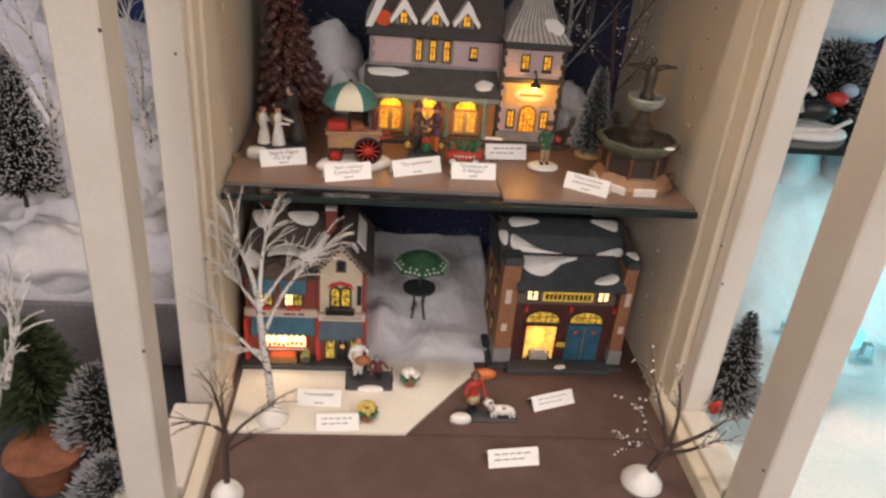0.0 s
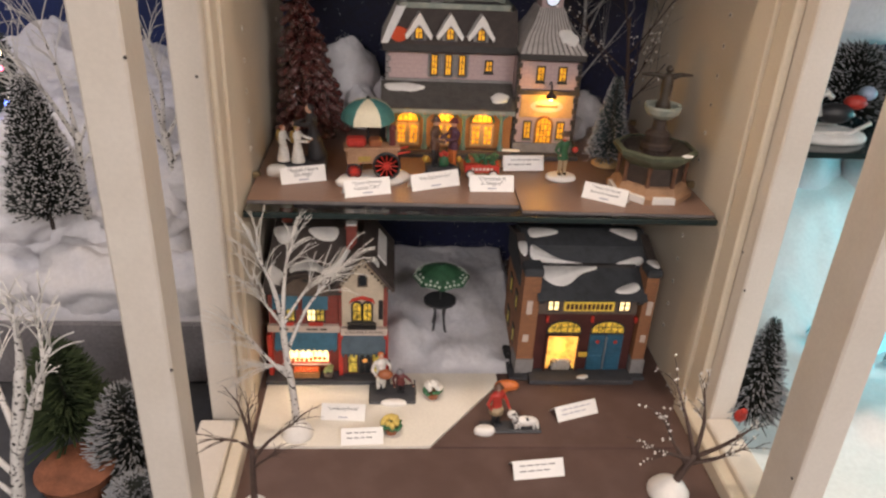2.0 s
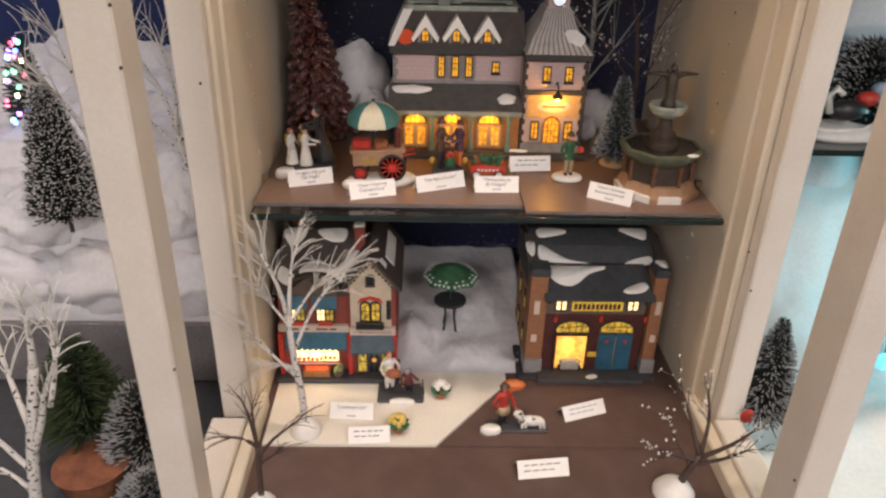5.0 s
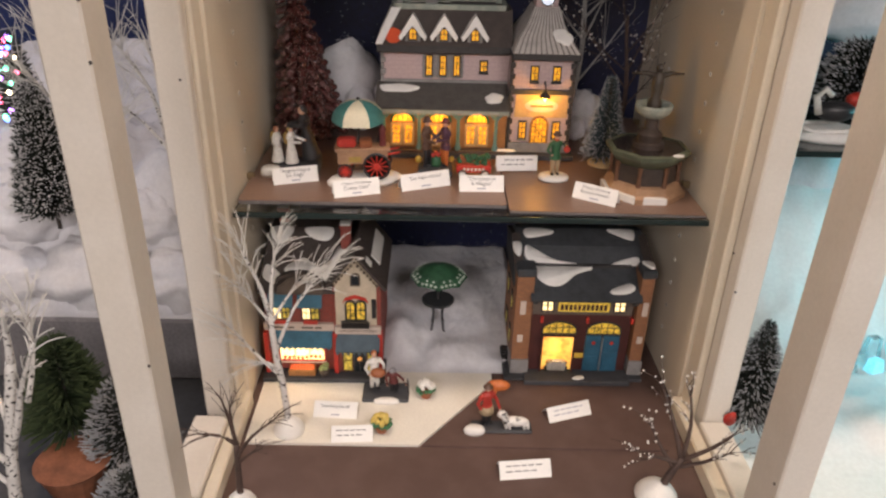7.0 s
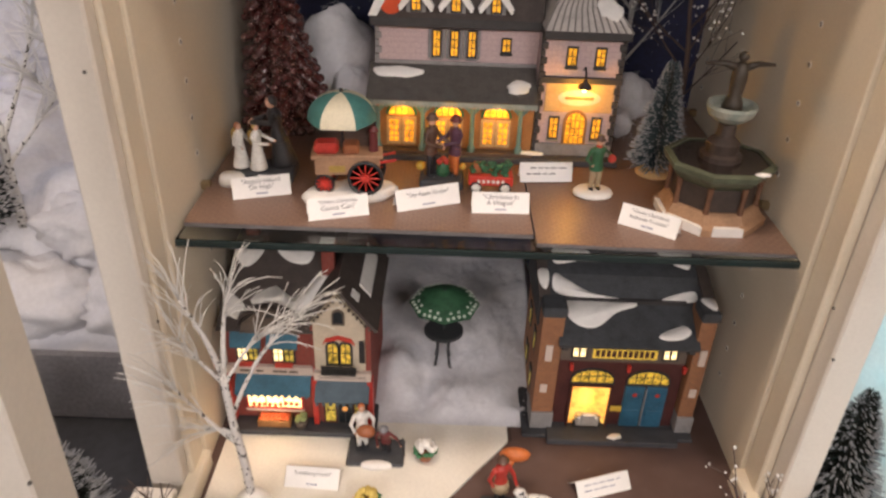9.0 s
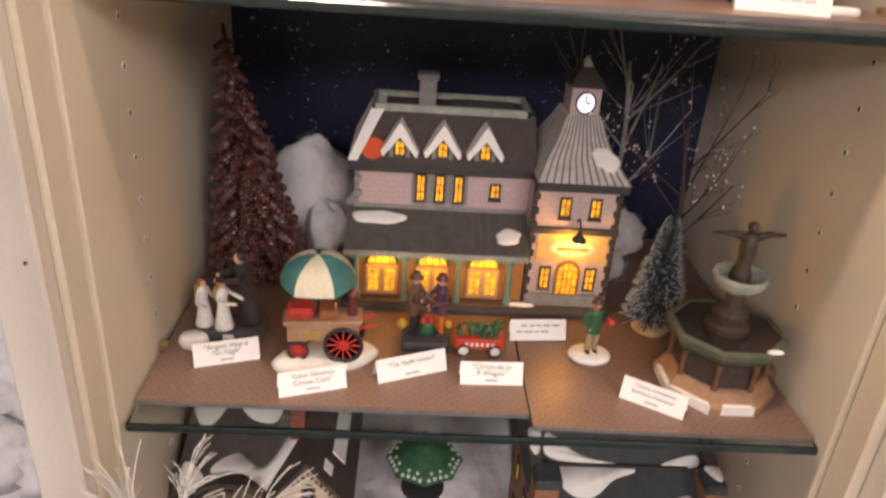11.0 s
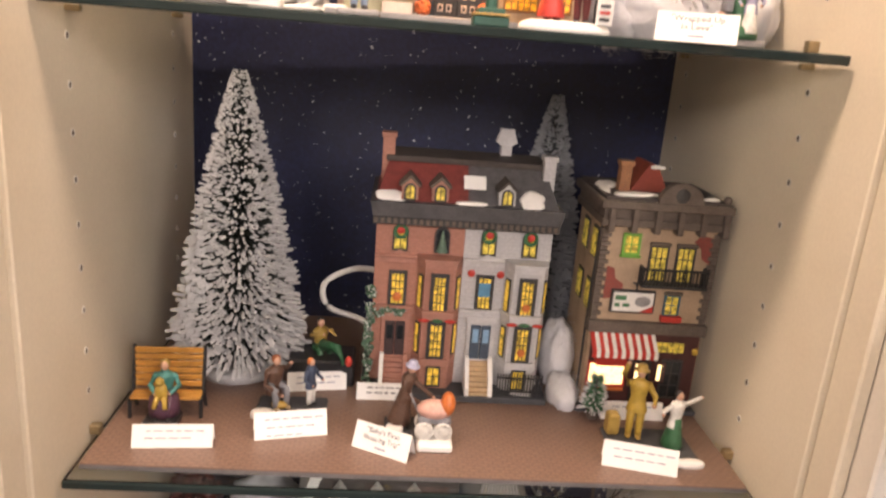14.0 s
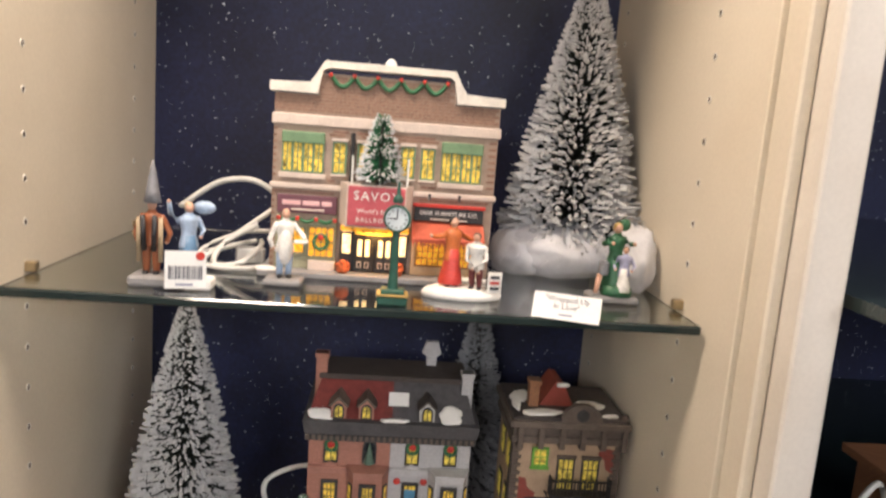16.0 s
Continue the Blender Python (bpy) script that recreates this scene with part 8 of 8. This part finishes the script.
for s in (-1, 1):
    wg.tube([(s * 0.004, 0, 0.150), (s * 0.016, 0.002, 0.153), (s * 0.032, 0.004, 0.152)], 0.0042, 0.0014, 8)
part("winged_statue", wg, mat("dark_bronze", (0.055, 0.042, 0.030), 0.5, 0.15), fo, "dark bronze winged shape")
for a, rr in ((-1.0, 0.050),):
    s = MB()
    s.smooth = True
    s.ball(rr * math.cos(a), rr * math.sin(a), 0.0625, 0.008, 0.0035, 0.002, 10)
    part("snow_patch", s, SNOW, fo)
corner = [(0.0555 * math.cos(math.pi * (k + 0.5) / 4), 0.0555 * math.sin(math.pi * (k + 0.5) / 4)) for k in range(8)]
for i, u0, u1 in ((3, 0.2, 1.0), (4, 0.0, 1.0), (5, 0.25, 0.95)):
    a, b = Vector(corner[i]), Vector(corner[(i + 1) % 8])
    p, q = a.lerp(b, u0), a.lerp(b, u1)
    s = MB().prism([tuple(p), tuple(q), tuple(q.lerp(a.lerp(b, 0.5), 0.15) * 0.90), tuple(p.lerp(a.lerp(b, 0.5), 0.15) * 0.90)], 0.0005, 0.0095, "z")
    part("snow_edge", s, SNOW, fo)

tb = empty("patio_table", "dark round table with green umbrella on cotton snow", "model table", "", pose(0.076, 0.972, ZF + 0.004))
IRON = mat("dark_iron", (0.035, 0.037, 0.040), 0.5, 0.12)
part("tabletop", MB().lathe(0, 0, [(0.022, 0.058), (0.025, 0.060), (0.025, 0.063), (0.022, 0.064)], 26), IRON, tb)
for i in range(4):
    a = math.pi / 4 + i * math.pi / 2
    part("leg", MB().tube([(0.012 * math.cos(a), 0.012 * math.sin(a), 0.058), (0.009 * math.cos(a), 0.009 * math.sin(a), 0.034), (0.013 * math.cos(a), 0.013 * math.sin(a), 0.012), (0.024 * math.cos(a), 0.024 * math.sin(a), 0.001)], 0.0019, n=6), IRON, tb)
part("umbrella_pole", MB().tube([(0, 0, 0.060), (0, 0, 0.124)], 0.002, n=8), IRON, tb)
HOLLY = mat("green_holly_canvas", (0.035, 0.115, 0.055), 0.6, 0.15, 110, 0.2, 500, second=(0.018, 0.065, 0.032))
BERRYLEAF = mat("white_canvas_print", (0.62, 0.70, 0.60), 0.65, 0.10)
for k in range(8):
    m, pr = MB(), MB()
    m.smooth = True
    vs, fs = [], []
    for j in range(6):
        u = j / 5
        for i in range(5):
            a = 2 * math.pi * (k + i / 4) / 8
            bow = 1 - 0.07 * math.sin(math.pi * i / 4) * u
            vs.append((0.044 * u * bow * math.cos(a), 0.044 * u * bow * math.sin(a), 0.124 - 0.021 * u ** 1.35 + 0.0016 * u * math.sin(math.pi * i / 4)))
    fs = [(5 * j + i, 5 * j + i + 1, 5 * j + i + 6, 5 * j + i + 5) for j in range(5) for i in range(4)]
    n0 = len(vs)
    vs += [(p, q, r - 0.0009) for p, q, r in vs]
    fs += [tuple(n0 + q for q in reversed(g)) for g in fs]
    pan = part("canopy_panel", m.add(vs, fs), HOLLY, tb)
    for u, off in ((0.92, 0.16), (0.92, 0.38), (0.92, 0.62), (0.92, 0.84), (0.78, 0.30), (0.78, 0.70)):
        a = 2 * math.pi * (k + off) / 8
        bow = 1 - 0.07 * math.sin(math.pi * off) * u
        pr.tf = pose(0.044 * u * bow * math.cos(a), 0.044 * u * bow * math.sin(a), 0.1246 - 0.021 * u ** 1.35 + 0.0016 * u * math.sin(math.pi * off), 0, 30 * u, math.degrees(a))
        pr.lathe(0, 0, [(0.0026 * u, -0.0004), (0.0026 * u, 0.0005)], 5)
    part("canopy_print", pr, BERRYLEAF, pan, "small white printed leaves")

# ---- tags and cords ----
tg = empty("price_tag", "white barcode tag with red dot propped before figurines", "tag", "", pose(-0.036, 0.8685, ZC, 0, 0, 12))
part("tag_card", MB().box(-0.0165, 0.0165, 0, 0.0006, 0.002, 0.034), CARD, tg)
bc, rb = MB(), random.Random(6)
x = -0.0135
while x < 0.0130:
    q = rb.choice((0.0004, 0.0008, 0.0012))
    bc.box(x, x + q, -0.0003, 0.0002, 0.010, 0.0215)
    x += q + rb.choice((0.0005, 0.0008))
part("barcode_bars", bc, INK, tg)
k = MB()
k.tf = pose(0.0115, -0.0002, 0.030, 90, 0, 0)
k.lathe(0, 0, [(0.0036, -0.0002), (0.0036, 0.0003)], 18)
part("red_dot", k, REDPAINT, tg)
part("price_bar", MB().box(-0.008, 0.006, -0.0003, 0.0002, 0.0045, 0.0065), PALEINK, tg)

CORD = mat("white_cord", (0.72, 0.71, 0.68), 0.5, 0.06)


def cord(label, pts, r=0.0028):
    fine = []
    for i in range(len(pts) - 1):
        p = [Vector(pts[max(0, min(len(pts) - 1, i + k))]) for k in (-1, 0, 1, 2)]
        for j in range(6):
            u = j / 6
            fine.append(0.5 * (2 * p[1] + (p[2] - p[0]) * u + (2 * p[0] - 5 * p[1] + 4 * p[2] - p[3]) * u * u + (3 * p[1] - p[0] - 3 * p[2] + p[3]) * u ** 3))
    fine.append(Vector(pts[-1]))
    m = MB()
    m.smooth = True
    m.tube(fine, r, n=8)
    return thing("extension_lead", m, CORD, label, "cord", "white extension leads")


cord("white power cord arching to the ballroom model", [(-0.085, 1.03, ZC + 0.050), (-0.045, 1.02, ZC + 0.078), (-0.01, 1.01, ZC + 0.084), (0.012, 1.01, ZC + 0.074)])
cord("coiled white power cord lying on glass", [(0.012, 1.02, ZC + 0.055), (-0.02, 1.0, ZC + 0.030), (-0.05, 0.985, ZC + 0.006), (-0.07, 1.0, ZC + 0.004), (-0.05, 1.03, ZC + 0.006), (0.0, 1.02, ZC + 0.02), (-0.01, 0.975, ZC + 0.006), (-0.035, 0.965, ZC + 0.005), (-0.03, 0.99, ZC + 0.022), (0.0, 1.0, ZC + 0.040)])
cord("coiled white power cord lying on glass", [(0.012, 1.03, ZC + 0.030), (-0.02, 1.02, ZC + 0.028), (-0.055, 1.0, ZC + 0.012), (-0.04, 0.96, ZC + 0.004), (-0.005, 0.955, ZC + 0.004), (0.01, 0.97, ZC + 0.004)], 0.0022)
thing("power_plug", MB().box(-0.022, 0.006, 1.00, 1.014, ZC, ZC + 0.016, 0.002), CORD, "white plug block lying on the glass shelf", "plug")
cord("pale cord looping beside the brownstones", [(0.075, 1.13, ZB + 0.085), (0.04, 1.10, ZB + 0.10), (0.005, 1.09, ZB + 0.085), (0.01, 1.08, ZB + 0.06), (0.05, 1.08, ZB + 0.045), (0.07, 1.08, ZB + 0.02)], 0.0032)
cord("white cord hanging under the shelf", [(0.085, 1.20, 0.99), (0.092, 1.19, 1.03), (0.10, 1.18, 1.078)], 0.002)


# ---- neighbouring displays and the room ----
# Plain room shell out of view, added for reflections and bounced light.
struct("room_floor", MB().box(-4, 4, -4, 3, -0.05, 0), mat("grey_carpet", (0.18, 0.17, 0.16), 0.9, 0.12, 20, 0.4, 400), "unseen plain grey room floor for bounced light", "floor")
struct("room_ceiling", MB().box(-4, 4, -4, 3, 2.8, 2.85), WHITEPAINT, "unseen plain off-white room ceiling for bounced light", "ceiling")
for nm, d in (("wall_south", (-4, 4, -4.1, -4)), ("wall_west", (-4.1, -4, -4, 3)), ("wall_east", (4, 4.1, -4, 3))):
    struct(nm, MB().box(*d, 0, 2.8), CREAM, "unseen plain cream room wall for bounced light", "wall")
WHITEICE = mat("white_snow_cloth", (0.80, 0.83, 0.83), 0.7, 0.04, 14, 0.3, 160, second=(0.74, 0.80, 0.80))
BLUEBACK = mat("deep_blue_cloth", (0.012, 0.030, 0.13), 0.7, 0.2, 5, 0.1, 200, second=(0.008, 0.016, 0.07))
struct("backdrop_left", MB().box(-4, -0.21, 1.85, 1.88, 0, 2.8), BLUEBACK, "deep blue cloth behind the snowy display", "backdrop")
# Unseen side and top, added to keep room light off the right backdrop.
struct("light_block_side", MB().box(1.32, 1.34, 0.62, 1.42, 0, 2.8), BLUEBACK, "unseen dark side keeping light off the next display", "wall")
struct("light_block_top", MB().box(0.46, 1.34, 0.62, 1.42, 2.40, 2.42), BLUEBACK, "unseen dark top keeping light off the next display", "ceiling")
struct("backdrop_right", MB().box(0.44, 4, 1.42, 1.45, 0, 2.8), NAVY, "dark navy cloth behind the next display", "backdrop")
struct("deck_left", MB().box(-2.5, -0.245, 0.45, 1.85, 0.74, 0.76), GREYBASE, "dark deck of the neighbouring display", "floor")
struct("deck_right", MB().box(0.442, 2.5, 0.45, 1.42, 0.76, 0.78), WHITEICE, "white deck of the neighbouring display", "floor")
struct("ledge_left", MB().box(-1.2, -0.25, 0.90, 1.80, 0.76, 0.866, 0.004), mat("grey_draped_cloth", (0.20, 0.19, 0.20), 0.9, 0.15, 12, 0.4, 200), "grey cloth-draped ledge under cotton snow", "ledge")
rc = random.Random(21)
cotton_sheet("billowing white cotton snow on the neighbouring ledge", -1.18, -0.252, 0.905, 1.79,
             lambda x, y: 0.885 + 0.135 * ease((y - 0.905) / 0.16) + 0.055 * ease((y - 1.10) / 0.5) + 0.030 * bell(x + 0.30, y - 1.02, 0.07, 0.10) - 0.030 * bell(x + 0.38, y - 0.95, 0.035, 0.08) + 0.018 * math.sin(9 * x) * bell(0, y - 0.95, 1, 0.08) + 0.03 * bell(x + 0.62, y - 1.05, 0.10, 0.09),
             0.866, 11, 0.055, 6.0, 150, 130, 1500, 0.03)
cotton("soft cotton rolls along the front of the ledge", [(-0.30, 0.955, 0.905, 0.07, 0.05, 0.045), (-0.43, 0.950, 0.915, 0.09, 0.05, 0.050), (-0.57, 0.955, 0.905, 0.10, 0.05, 0.045), (-0.36, 1.00, 0.985, 0.06, 0.05, 0.040), (-0.53, 1.01, 0.985, 0.08, 0.05, 0.045), (-0.71, 0.97, 0.925, 0.09, 0.06, 0.060), (-0.29, 1.06, 1.03, 0.05, 0.06, 0.045)], 12, amp=0.32, fibres=120)
for x, y, seed, side in ((-0.435, 0.99, 31, 1), (-0.318, 1.02, 36, -1)):
    limb_tree("birch_tree", "white birch twigs rising out of cotton snow", x, y, 0.985,
              [([(0, 0), (0.002, 0.07), (0.006 * side, 0.13)], 1.0), ([(0.004 * side, 0.12), (-0.014, 0.19), (-0.040, 0.245)], 0.6), ([(0.005 * side, 0.13), (0.004, 0.20), (-0.006, 0.27)], 0.6),
               ([(0.004 * side, 0.11), (0.030, 0.17), (0.052, 0.23)], 0.55), ([(0.002, 0.09), (-0.030, 0.14), (-0.066, 0.175)], 0.5), ([(0.002, 0.08), (0.034, 0.12), (0.058, 0.15)], 0.5)],
              BIRCH, TWIGWHITE, 0.0060, None, seed, 14, 0.085)
limb_tree("birch_tree", "large white birch model with bare twigs on the deck", -0.402, 0.60, 0.76,
          [([(0, 0), (0.008, 0.07), (0.019, 0.135), (0.034, 0.20), (0.046, 0.25)], 1.0), ([(0.046, 0.248), (0.052, 0.285), (0.055, 0.315)], 0.62),
           ([(0.020, 0.135), (0.046, 0.19), (0.064, 0.235), (0.098, 0.300)], 0.66), ([(0.052, 0.20), (0.062, 0.25), (0.058, 0.295)], 0.45),
           ([(0.026, 0.16), (0.006, 0.22), (-0.006, 0.27)], 0.55), ([(0.014, 0.11), (-0.02, 0.165), (-0.05, 0.20)], 0.5), ([(0.008, 0.08), (-0.015, 0.10), (-0.045, 0.115)], 0.45)],
          BIRCH, TWIGWHITE, 0.0074, None, 41, 13, 0.055)
brush_tree("dull green bush behind the birches", -0.40, 0.75, 0.79, 0.93, 0.060, 1300, [mat("dull_green_needle", (0.030, 0.050, 0.018), 0.8, 0.2), mat("dark_moss", (0.045, 0.07, 0.025), 0.8, 0.2)], None, 13, 0.7, 0.0016, 0.1, "bottle-brush trees", "green_bush", 0.5)
brush_tree("dark frosted bush on the neighbouring deck", -0.315, 0.72, 0.76, 0.88, 0.060, 1500, [DARKNEEDLE, GREYFROST], None, 14, 0.82, 0.0012, 0.2, "bottle-brush trees", "frosted_bush", 0.4)
brush_tree("dark frosted bush on the neighbouring deck", -0.285, 0.64, 0.74, 0.81, 0.055, 1500, [DARKNEEDLE, GREYFROST], None, 15, 0.82, 0.0012, 0.2, "bottle-brush trees", "frosted_bush", 0.4)
thing("clay_pot", MB().lathe(-0.37, 0.68, [(0.03, 0.76), (0.042, 0.80), (0.045, 0.806), (0.038, 0.806)], 20), mat("terracotta", (0.24, 0.09, 0.045), 0.75, 0.15), "terracotta pot under the green bush", "pot")
thing("white_block", MB().box(-0.275, -0.245, 0.56, 0.66, 0.74, 0.80, 0.003), WHITEPAINT, "white painted wooden block beside the post", "block")
lt = brush_tree("little dark tree strung with coloured lights", -0.630, 1.22, 1.055, 1.205, 0.036, 500, [DARKNEEDLE, DARKNEEDLE], None, 16, 0.7, 0.0016, 0.1, "bottle-brush trees", "lit_tree", 0.5)
GLOW = [lit("glowing_" + n, c, 9, 0.9) for n, c in (("blue_bulb", (0.10, 0.22, 1.0)), ("green_bulb", (0.15, 0.9, 0.45)), ("white_bulb", (1.0, 0.85, 0.5)), ("red_bulb", (0.9, 0.12, 0.2)), ("violet_bulb", (0.5, 0.2, 1.0)))]
for i in range(26):
    u = rc.random()
    a = rc.uniform(3.4, 6.0)
    part("light_bulb", MB().ball(0.036 * (1 - u) ** 0.5 * math.cos(a), 0.036 * (1 - u) ** 0.5 * math.sin(a), 0.015 + 0.13 * u, 0.0042, n=8), GLOW[i % 5], lt)
# right side
cotton_sheet("smooth pale snow slope lit cyan in the next display", 0.47, 1.30, 0.70, 1.40,
             lambda x, y: 0.792 + 0.20 * ease((y - 0.93) / 0.26) + 0.03 * bell(x - 0.62, y - 0.98, 0.08, 0.06) + 0.02 * bell(x - 0.85, y - 0.92, 0.10, 0.05),
             0.78, 17, 0.020, 7.0, 100, 90, 200, 0.02, WHITEICE, "snow_slope")
# Added ice blocks: the cyan lights' glow is put into every other one's emission.
ICE = [lit("emissive_cyan_ice", (0.25, 0.85, 1.0), 0.8, 0.7), glassmat("clear_ice", (0.75, 0.95, 1.0), 0.1)]
ri = random.Random(19)
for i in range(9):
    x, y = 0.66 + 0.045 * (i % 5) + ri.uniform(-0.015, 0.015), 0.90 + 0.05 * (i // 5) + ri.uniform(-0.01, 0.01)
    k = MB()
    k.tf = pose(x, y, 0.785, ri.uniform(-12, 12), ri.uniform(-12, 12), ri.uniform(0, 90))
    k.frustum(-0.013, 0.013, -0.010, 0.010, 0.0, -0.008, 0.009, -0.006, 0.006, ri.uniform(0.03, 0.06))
    thing("ice_block", k, ICE[i % 2], "small cyan ice block added for the glow on white snow", "ice", "cyan ice blocks")
cotton("white cotton cliffs in the next display", [(0.62, 1.20, 0.98, 0.06, 0.06, 0.16), (0.74, 1.22, 0.94, 0.08, 0.06, 0.16), (0.86, 1.2, 0.95, 0.06, 0.07, 0.13), (0.55, 1.1, 0.90, 0.05, 0.08, 0.13)], 14)
struct("shelf_right", MB().box(0.462, 1.3, 0.86, 1.40, 1.150, 1.158), GLASSEDGE, "dark glass shelf in the next display", "shelf")
struct("shelf_right_upper", MB().box(0.462, 1.3, 0.70, 1.40, 1.838, 1.848), GLASSEDGE, "dark shelf in the next display", "shelf")
struct("shelf_edge_upper", MB().box(0.462, 1.3, 0.70 - 0.004, 0.70, 1.838, 1.848), STONEGREY, "pale front edge of a shelf", "trim")
struct("shelf_right_middle", MB().box(0.462, 1.3, 0.66, 1.40, 1.565, 1.575), GLASSEDGE, "dark shelf in the next display", "shelf")
struct("shelf_edge_middle", MB().box(0.462, 1.3, 0.66 - 0.004, 0.66, 1.565, 1.575), STONEGREY, "pale front edge of a shelf", "trim")
f = Fig()
f.mound(SNOW, 0.58, 0.92, 1.158, 0.055, 0.035, 0.012)
for s in (-0.02, 0.02):
    f.use(P["white"]).tube([(0.535, 0.92 + s, 1.176), (0.55, 0.92 + s, 1.170), (0.60, 0.92 + s, 1.172), (0.625, 0.92 + s, 1.186)], 0.003, n=6)
f.use(P["black"]).ball(0.585, 0.92, 1.192, 0.026, 0.014, 0.014, 10)
f.use(P["white"]).tube([(0.560, 0.915, 1.190), (0.553, 0.915, 1.212), (0.562, 0.915, 1.222), (0.572, 0.915, 1.214)], 0.005, 0.004, 8)
f.use(P["red"]).ball(0.615, 0.93, 1.205, 0.016, 0.012, 0.010, 10)
f.use(P["pale"]).ball(0.635, 0.94, 1.215, 0.012, 0.012, 0.010, 10)
f.done("white swan sleigh figurine with red bundle on a snow base")
brush_tree("dark evergreen garland on the next shelf", 0.67, 1.03, 1.158, 1.25, 0.07, 1500, [DARKNEEDLE, GREYFROST], None, 17, 0.88, 0.0013, 0.1, "bottle-brush trees", "evergreen_bush", 0.4)
cotton("cotton cloud behind the evergreen on the shelf", [(0.70, 1.18, 1.30, 0.14, 0.08, 0.07), (0.60, 1.15, 1.33, 0.05, 0.06, 0.05)], 16)
brush_tree("pale frosted fir in the next display", 0.575, 1.06, 1.158, 1.47, 0.035, 900, [GREYFROST, GREYFROST], None, 18, 0.7, 0.0016)
thing("model_house", MB().box(0.60, 0.72, 0.80, 0.90, 1.575, 1.66, 0.002).prism([(0.59, 1.66), (0.73, 1.66), (0.73, 1.668), (0.59, 1.668)], 0.79, 0.91), [ORANGEBRICK], "brown brick model house in the next display", "model house")
cord("white power cord in the next display", [(0.50, 0.80, 1.58), (0.54, 0.82, 1.63), (0.58, 0.84, 1.66), (0.60, 0.85, 1.62), (0.55, 0.80, 1.585), (0.50, 0.78, 1.578)], 0.003)
thing("red_bird_ornament", MB().ball(0.4130, 0.660, 0.899, 0.0075, 0.006, 0.0085, 10).ball(0.4135, 0.656, 0.908, 0.0045, 0.0045, 0.0045, 8), REDPAINT, "small red bird ornament clipped to a twig", "ornament")
